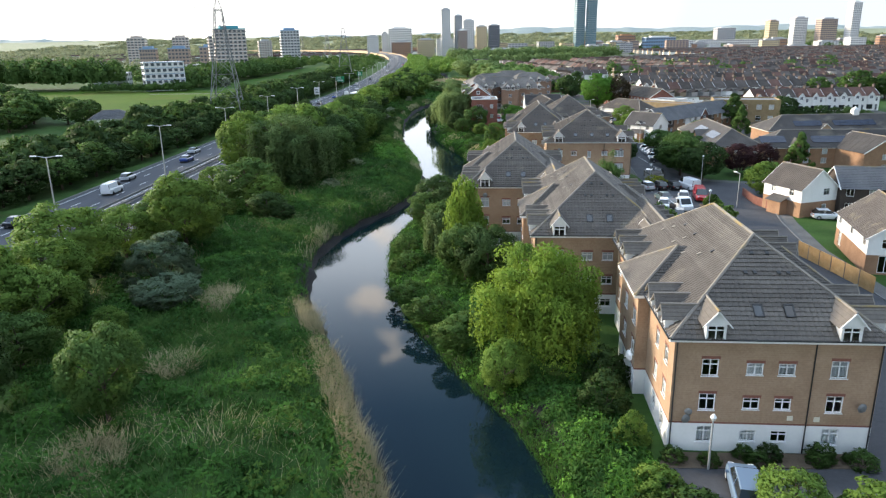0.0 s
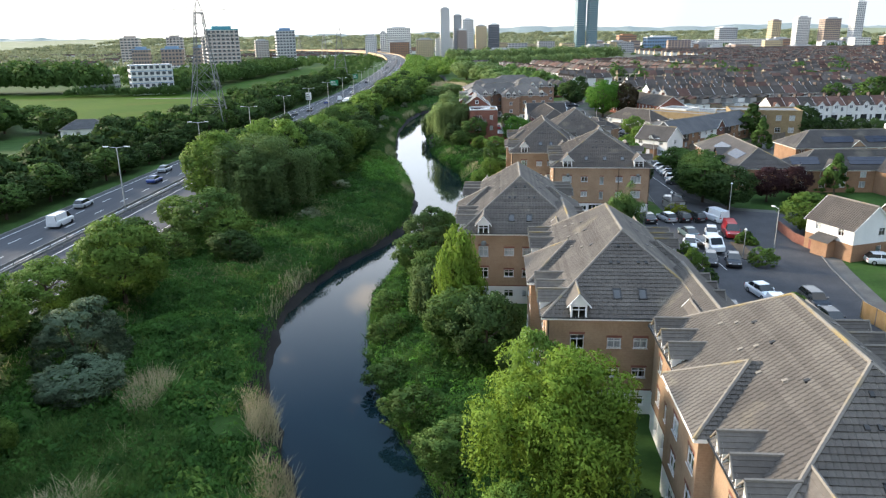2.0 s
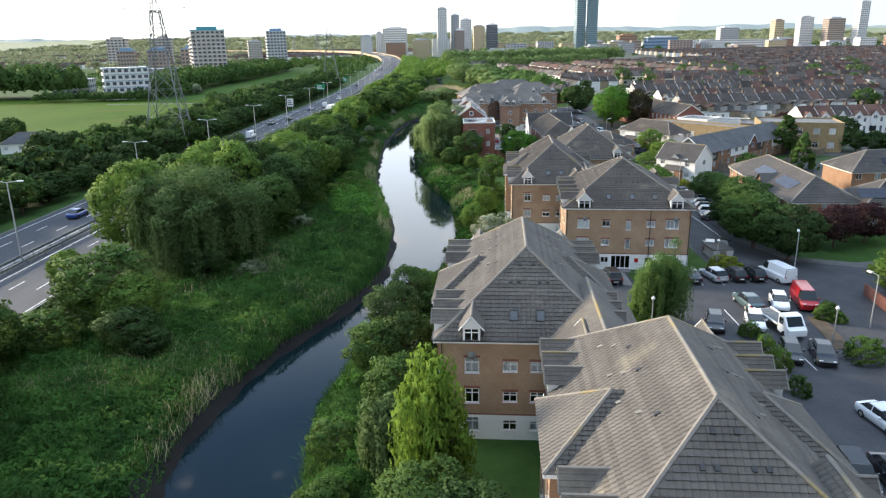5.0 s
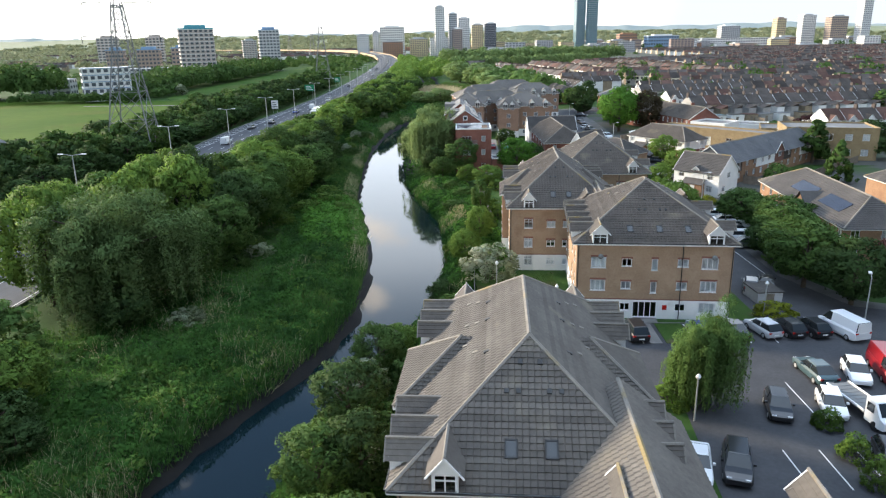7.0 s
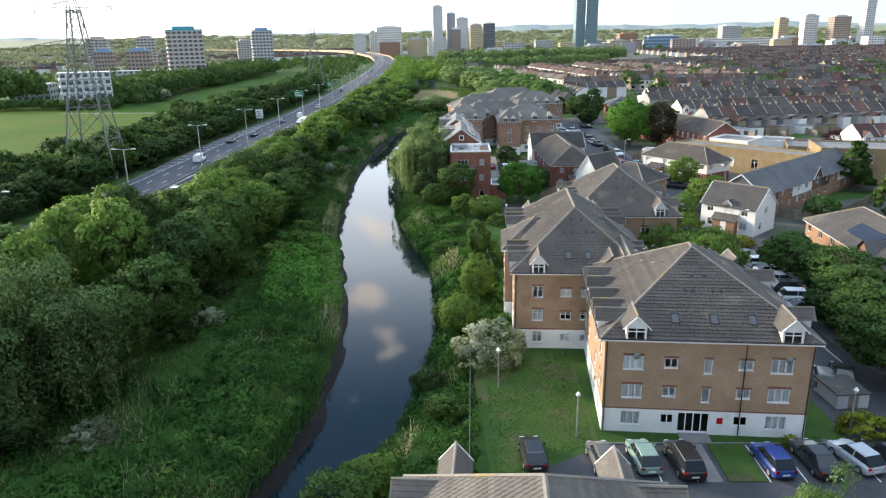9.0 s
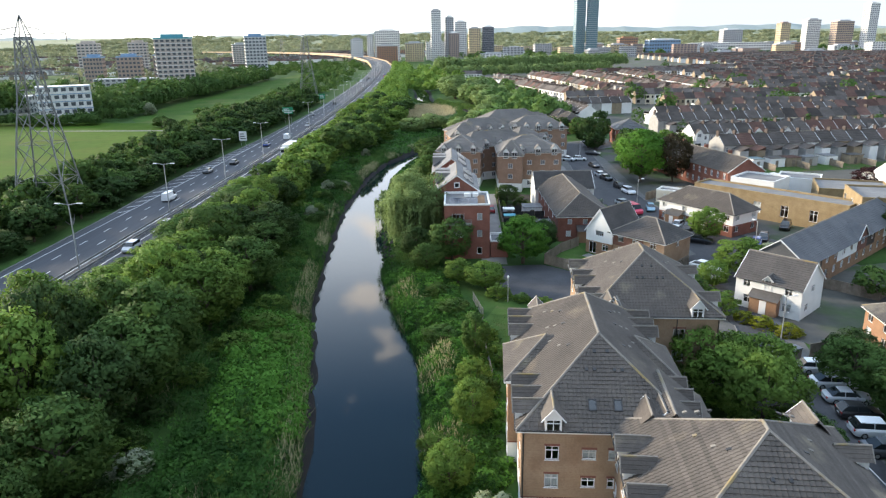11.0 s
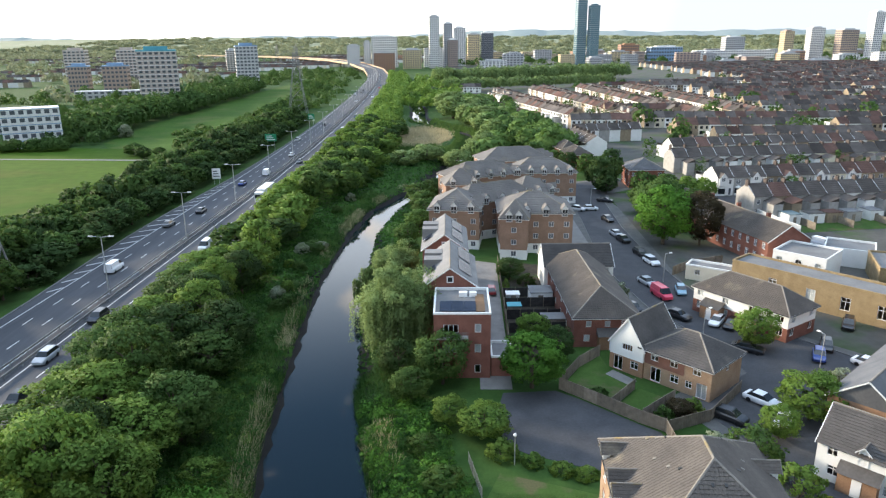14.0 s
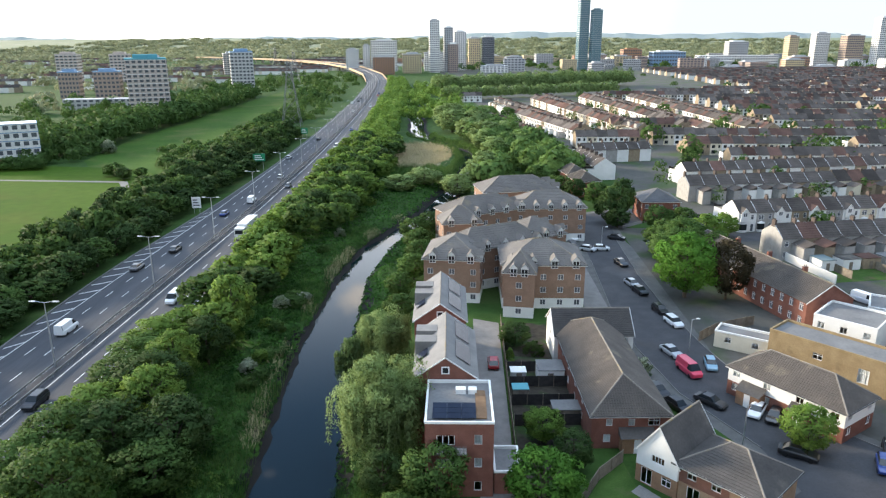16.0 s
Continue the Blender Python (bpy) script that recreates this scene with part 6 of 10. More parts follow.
def far_rows():
    """Distant houses joined by material."""
    groups = {}
    for at, st, r in FAR_ROWS:
        _, wall, roof = STYLES[st]
        w, d, e, t = 2.55, 4.1, 5.3, 7.9 + 0.4 * r
        wm, rm = groups.setdefault(wall, Mesh()), groups.setdefault(roof, Mesh())
        ch, gl = groups.setdefault("brick_stack", Mesh()), groups.setdefault("car_glass", Mesh())
        P = lambda *p: tuple(at @ Vector(p))
        wm.face([P(-w, 0, 0), P(w, 0, 0), P(w, 0, e), P(-w, 0, e)])
        wm.face([P(w, 8.2, 0), P(-w, 8.2, 0), P(-w, 8.2, e), P(w, 8.2, e)])
        gm = groups.setdefault("wall_stock", Mesh())
        gm.face([P(w, 0, 0), P(w, 8.2, 0), P(w, 8.2, e), P(w, 4.1, t), P(w, 0, e)])
        gm.face([P(-w, 8.2, 0), P(-w, 0, 0), P(-w, 0, e), P(-w, 4.1, t), P(-w, 8.2, e)])
        wm.face([P(0.1, 8.2, 0), P(0.1, 12.8, 0), P(0.1, 12.8, 4.1), P(0.1, 8.2, 4.1)])
        wm.face([P(0.1, 12.8, 0), P(-w, 12.8, 0), P(-w, 12.8, 5.0), P(0.1, 12.8, 4.1)])
        wm.face([P(-w, 12.8, 0), P(-w, 8.2, 0), P(-w, 8.2, 5.0), P(-w, 12.8, 5.0)])
        z = 0.01 * r
        rm.face([P(-w, -0.25, e - 0.1 + z), P(w, -0.25, e - 0.1 + z), P(w, 4.1, t + 0.05 + z), P(-w, 4.1, t + 0.05 + z)])
        rm.face([P(w, 8.45, e - 0.1 + z), P(-w, 8.45, e - 0.1 + z), P(-w, 4.1, t + 0.06 + z), P(w, 4.1, t + 0.06 + z)])
        rm.face([P(0.3, 8.2, 4.1), P(0.3, 13.0, 4.1), P(-w, 13.0, 5.1), P(-w, 8.2, 5.1)])
        for s in range(4 if r < 0.7 else 0):
            c = [(w - 0.5, 3.2), (w + 0.05, 3.2), (w + 0.05, 5.0), (w - 0.5, 5.0)]
            a, b = c[s], c[(s + 1) % 4]
            ch.face([P(*a, 6.5), P(*b, 6.5), P(*b, 8.3 + r), P(*a, 8.3 + r)])
        if r < 0.7:
            ch.face([P(w - 0.5, 3.2, 8.3 + r), P(w + 0.05, 3.2, 8.3 + r), P(w + 0.05, 5.0, 8.3 + r), P(w - 0.5, 5.0, 8.3 + r)])
        if r * 13 % 1 < 0.22 and at.translation.y < 1000:   # loft room in the back slope
            for y0 in (5.0,):
                q = [(-1.7, 5.0), (1.9, 5.0), (1.9, 7.9), (-1.7, 7.9)]
                lm = groups.setdefault("wall_grey", Mesh())
                for s in range(4):
                    a, b = q[s], q[(s + 1) % 4]
                    lm.face([P(*a, 5.6), P(*b, 5.6), P(*b, 7.7), P(*a, 7.7)])
                rm.face([P(-1.8, 4.6, 7.72), P(2.0, 4.6, 7.72), P(2.0, 8.0, 7.72), P(-1.8, 8.0, 7.72)])
        if r * 29 % 1 < 0.4 and at.translation.y < 800:      # kitchen extension or shed in the yard
            h0, y1, x1 = 2.4 + r * 0.6, 13.5 + 3 * r, 0.2 + 2.0 * (r * 7 % 1)
            q = [(-w + 0.1, 12.8), (x1, 12.8), (x1, y1), (-w + 0.1, y1)]
            for s in range(4):
                a, b = q[s], q[(s + 1) % 4]
                wm.face([P(*a, 0), P(*b, 0), P(*b, h0), P(*a, h0)])
            rm.face([P(*c, h0 + 0.01) for c in q])
        if at.translation.y < 900 and at.translation.x > 0:
            for x, z0, hw, h in ((-1.1, 3.3, 0.7, 1.3), (1.4, 3.3, 0.45, 1.3), (-1.0, 0.8, 0.85, 1.5)):
                gl.face([P(x - hw, -0.03, z0), P(x + hw, -0.03, z0), P(x + hw, -0.03, z0 + h), P(x - hw, -0.03, z0 + h)])
                gl.face([P(-x + hw, 8.23, z0), P(-x - hw, 8.23, z0), P(-x - hw, 8.23, z0 + h), P(-x + hw, 8.23, z0 + h)])
    names = {"render_white": "white", "render_cream": "cream", "wall_grey": "grey", "wall_stock": "brick"}
    for mat, mesh in groups.items():
        label = "distant terraced house %s" % ("roofs in weathered slate and clay" if "slate" in mat or "roof" in mat else "windows of dark glass" if "glass" in mat else "chimney stacks of stock brick" if mat == "brick_stack" else "walls in %s finish" % names[mat])
        tagged(part("terraced_housing", mesh, mat), label, "houses", kind="stuff")


far_rows()
M["town_ground"] = surf("gardens_and_streets", (0.055, 0.058, 0.05), (0.09, 0.085, 0.075), 0.09, 0.9, c3=(0.045, 0.075, 0.025), c3_scale=0.06, c3_at=0.5)
sheet("town_ground", [(72, 286), (300, 330), (1500, 520), (1500, 2300), (-60, 2300), (-20, 1010), (20, 700), (50, 452), (62, 400), (70, 330)], 0.025, "town_ground", "back gardens, yards and streets between the terraces", "ground")
sheet("road", [(73, 316), (170, 333), (169, 340), (72, 323)], 0.04, "asphalt", "narrow street between terraced houses", "road")
sheet("road", [(70.5, 255), (75.5, 258), (70, 322), (64, 322)], 0.045, "asphalt", "narrow lane behind the brick terrace", "road")
sheet("garden_ground", [(12.4, 214), (21.3, 221), (21.3, 262), (12.4, 262)], 0.045, "garden_soil", "dark trodden back gardens with patches of grass", "garden", thick=0.05)

# ---- trees and growth ----
def unit(rng, n):
    d = rng.normal(size=(n, 3))
    return d / np.linalg.norm(d, axis=1, keepdims=True)


def crown_verts(seed, n, leaf, shape="broad", R=4.5, H=10.0, low=1.6, floor=0.0):
    """Leaves on many clumps set round an uneven crown."""
    rng = np.random.default_rng(seed)
    mid, half = (H + low) / 2, (H - low) / 2
    if shape == "willow":
        m = 26 if n < 20000 else 64
        top = unit(rng, m)
        top[:, 2] = np.abs(top[:, 2]) ** 0.7 * (0.75 + 0.4 * rng.random(m))
        cl = top * np.array([R * 0.78, R * 0.78, half * 0.80]) * (0.40 + 0.72 * rng.random((m, 1))) + np.array([0, 0, mid - half * 0.05])
        rad = R * (0.20 + 0.16 * rng.random(m)) * (1.0 if m == 26 else 0.66)
        ns = n // m
        cen, nor, soft = [], [], []
        for c, r in zip(cl, rad):
            k = int(ns * 0.30)
            d = unit(rng, k)
            d[:, 2] = np.abs(d[:, 2])
            cen.append(c + d * r * (0.55 + 0.6 * rng.random((k, 1))))
            nor.append(d + 0.7 * rng.normal(size=(k, 3)))
            soft.append(d + 0.5 * (c - np.array([0, 0, mid])) / R + 0.22 * rng.normal(size=(k, 3)))
            k = ns - k                          # hanging strands below the clump
            count = rng.integers(9, 17)
            spot, long = rng.random(count) * 2 * np.pi, 0.5 + 0.5 * rng.random(count)
            reach = 0.45 + 0.65 * rng.random(count)
            pick = rng.integers(0, count, k)
            a = spot[pick] + 0.16 * rng.normal(size=k)
            fall = rng.random(k) ** 0.9 * (c[2] - low) * long[pick] * 0.97
            d = np.stack([np.cos(a), np.sin(a), 0 * a], 1)
            cen.append(c + d * (r * reach[pick] * (1 + 0.15 * fall / half))[:, None] - np.stack([0 * a, 0 * a, fall], 1) + 0.07 * r * rng.normal(size=(k, 3)))
            nor.append(d + 0.8 * rng.normal(size=(k, 3)))
            soft.append(0.7 * d + 0.7 * (c - np.array([0, 0, mid])) / R + np.array([0, 0, 0.25]) + 0.22 * rng.normal(size=(k, 3)))
        cen, nor = np.concatenate(cen), np.concatenate(nor)
        return leaf_tris(cen, nor, leaf, rng, 2.6, 0.8), np.concatenate(soft)
    m = {"broad": 210, "bush": 120, "tall": 110, "conifer": 80}[shape]
    d = unit(rng, m)
    prof = np.ones(m)
    if shape == "tall":
        d[:, 0:2] *= 0.8
    cl = d * np.array([R, R, half]) * (0.60 + 0.27 * rng.random((m, 1)))
    if shape == "conifer":
        zz = rng.random(m)
        a = rng.random(m) * 2 * np.pi
        rr = R * (1 - zz) * (0.5 + 0.4 * rng.random(m))
        cl = np.stack([rr * np.cos(a), rr * np.sin(a), (zz * 2 - 1) * half * 0.95], 1)
    if shape == "bush":
        cl[:, 2] = np.abs(cl[:, 2]) * 1.6 - half * 0.8
    cl[:, 2] += mid
    rad = R * (0.08 + 0.14 * rng.random(m) ** 1.6) * (0.8 if shape == "conifer" else 1)
    w = rad ** 2
    pick = rng.choice(m, n, p=w / w.sum())
    dd = unit(rng, n)
    outward = cl[pick] - np.array([0, 0, mid])
    outward /= np.linalg.norm(outward, axis=1, keepdims=True) + 1e-6
    dd = dd + 0.55 * outward + np.array([0, 0, 0.18])
    dd /= np.linalg.norm(dd, axis=1, keepdims=True)
    cen = cl[pick] + dd * (rad[pick] * (0.62 + 0.62 * rng.random(n) ** 0.8))[:, None] * np.array([1, 1, 0.85])
    cen[:, 2] = np.maximum(cen[:, 2], 0.05 + 0.25 * rng.random(n))
    keep = cen[:, 2] >= floor
    cen, dd, n = cen[keep], dd[keep], int(keep.sum())
    soft = 0.6 * dd + 0.85 * outward[keep] + 0.25 * rng.normal(size=(n, 3))
    return leaf_tris(cen, dd + 0.45 * rng.normal(size=(n, 3)), leaf, rng, 1.4), soft


TREES = {}
KINDS = {   # shape, leaves, material, low, trunk, label, category
    "broad": ("broad", "leaf_mid", 1.4, 0.22, "broad-leaved tree in full green leaf", "tree"),
    "bright": ("broad", "leaf_bright", 1.2, 0.2, "young tree with fresh yellow-green leaves", "tree"),
    "dark": ("broad", "leaf_dark", 1.2, 0.22, "dense dark green tree", "tree"),
    "willow": ("willow", "leaf_willow", 0.1, 0.3, "weeping willow with hanging pale green branches", "tree"),
    "willow_bright": ("willow", "leaf_lime", 0.8, 0.26, "bright yellow-green willow on the river bank", "tree"),
    "grey": ("broad", "leaf_grey", 0.5, 0.12, "rounded grey-green sallow bush", "bush"),
    "sallow": ("bush", "leaf_grey", 0.4, 0.12, "tall rounded grey-green sallow", "bush"),
    "red": ("broad", "leaf_red", 1.5, 0.22, "copper-leaved tree with dark purple foliage", "tree"),
    "blossom": ("bush", "leaf_blossom", 0.3, 0.1, "hawthorn bush covered in pale blossom", "bush"),
    "bush": ("bush", "leaf_mid", 0.1, 0.08, "low dense green bush", "bush"),
    "bush_bright": ("bush", "leaf_bright", 0.1, 0.08, "low bright green bush", "bush"),
    "bush_dark": ("bush", "leaf_dark", 0.1, 0.08, "low dark green bush", "bush"),
    "golden": ("bush", "leaf_yellow", 0.1, 0.06, "clipped golden yellow shrub", "bush"),
    "birch": ("willow", "leaf_birch", 0.2, 0.14, "slender birch with fine drooping branches", "tree"),
    "willow_pale": ("willow", "leaf_pale", 0.8, 0.3, "weeping willow with pale yellow-green hanging branches", "tree"),
    "pale": ("broad", "leaf_pale", 0.6, 0.25, "mound-shaped pale green willow by the river", "tree"),
    "bronze": ("broad", "leaf_bronze", 1.2, 0.22, "dark bronze-leaved tree with a dense crown", "tree"),
    "vivid": ("broad", "leaf_vivid", 1.2, 0.25, "large round tree in vivid green leaf", "tree"),
    "tall": ("tall", "leaf_mid", 1.0, 0.2, "slender upright tree in leaf", "tree"),
    "conifer": ("conifer", "leaf_mid", 0.8, 0.2, "spreading cedar-like conifer with dense needles", "tree"),
}
TREE_N = {"huge": (56000, 0.086), "grand": (90000, 0.066), "close": (13000, 0.195), "near": (7000, 0.245), "bush": (3400, 0.29), "mid": (2100, 0.47), "low": (900, 0.70)}


def tree_proto(kind, level, variant, at):
    shape, mat, low, trunk, label, cat = KINDS[kind]
    n, leaf = TREE_N[level]
    root = thing("bush" if cat == "bush" else "tree", label, cat, at)
    seed = 11 + 97 * variant + sum(map(ord, shape)) + len(level)
    key = (shape, level, variant, mat)
    v, soft = crown_verts(seed, n, leaf, shape, low=low)
    quads_object("crown", v, mat, root, k=3, shade=soft)
    t = Mesh()
    if cat == "bush":
        for k in range(6):
            t.bar((0.2 * math.cos(k), 0.2 * math.sin(k), -0.4), (2.2 * math.cos(k * 1.05), 2.2 * math.sin(k * 1.05), 5.5), 0.1, sides=5, r2=0.03)
        part("stem", t, "bark", root)
        return root
    rng = random.Random(seed)
    t.bar((0, 0, -0.8), (0.1, 0.05, 4.5), trunk * 1.3, sides=7, r2=trunk * 0.8)
    t.bar((0.1, 0.05, 4.5), (0.0, 0.2, 8.2), trunk * 0.8, sides=6, r2=trunk * 0.25)
    for k in range(7):
        a, z = k * 2.4 + rng.random(), 2.2 + k * 0.6
        e = (math.cos(a) * (2.2 + rng.random()), math.sin(a) * (2.2 + rng.random()), z + 1.6 + rng.random())
        t.bar((0.05, 0.05, z), e, trunk * 0.5, sides=5, r2=trunk * 0.12)
    part("trunk", t, "bark", root)
    return root


TREE_RNG = random.Random(4)
WOOD = {}


def wood(kind, x, y, r, h, level="low"):
    """A tree of the woods behind, joined with its neighbours of the same leaf."""
    z = float(ground_z(x, y))
    shape, mat, low = KINDS[kind][:3]
    n, leaf = TREE_N[level]
    var = TREE_RNG.randrange(3)
    v = WOOD_CROWNS.setdefault((shape, level, var), None)
    if v is None:
        v = WOOD_CROWNS[(shape, level, var)] = crown_verts(200 + var, n, leaf, shape, low=low, floor=3.2)
    a = TREE_RNG.random() * 6.28
    c, s = math.cos(a), math.sin(a)
    v, soft = v
    turn = np.array([[c, s, 0], [-s, c, 0], [0, 0, 1]])
    q = v @ turn * np.array([r / 4.5, r / 4.5, h / 10.0]) + np.array([x, y, z])
    WOOD.setdefault(mat, []).append((q, soft @ turn))


WOOD_CROWNS = {}


def plant(kind, x, y, r, h, level="near", sink=0.0, group=""):
    """A tree or bush of crown radius r and height h; its foot on the ground."""
    z = float(ground_z(x, y)) - sink
    var = TREE_RNG.randrange(2)
    if level == "near" and KINDS[kind][5] == "bush":
        level = "bush"
    if level in ("near", "close") and (kind.startswith("willow") and r > 5 or kind == "birch"):
        level = "huge"
    m = Matrix.Translation((x, y, z)) @ Matrix.Rotation(TREE_RNG.random() * 6.28, 4, "Z") @ Matrix.Diagonal((r / 4.5 * (0.92 + 0.16 * TREE_RNG.random()), r / 4.5 * (0.92 + 0.16 * TREE_RNG.random()), h / 10.0, 1))
    key = (kind, level, var)
    if key not in TREES:
        TREES[key] = tree_proto(kind, level, var, m)
        ob = TREES[key]
    else:
        ob = copy_thing(TREES[key], m)
        ob.scale = m.to_scale()
    return tagged(ob, group=group)


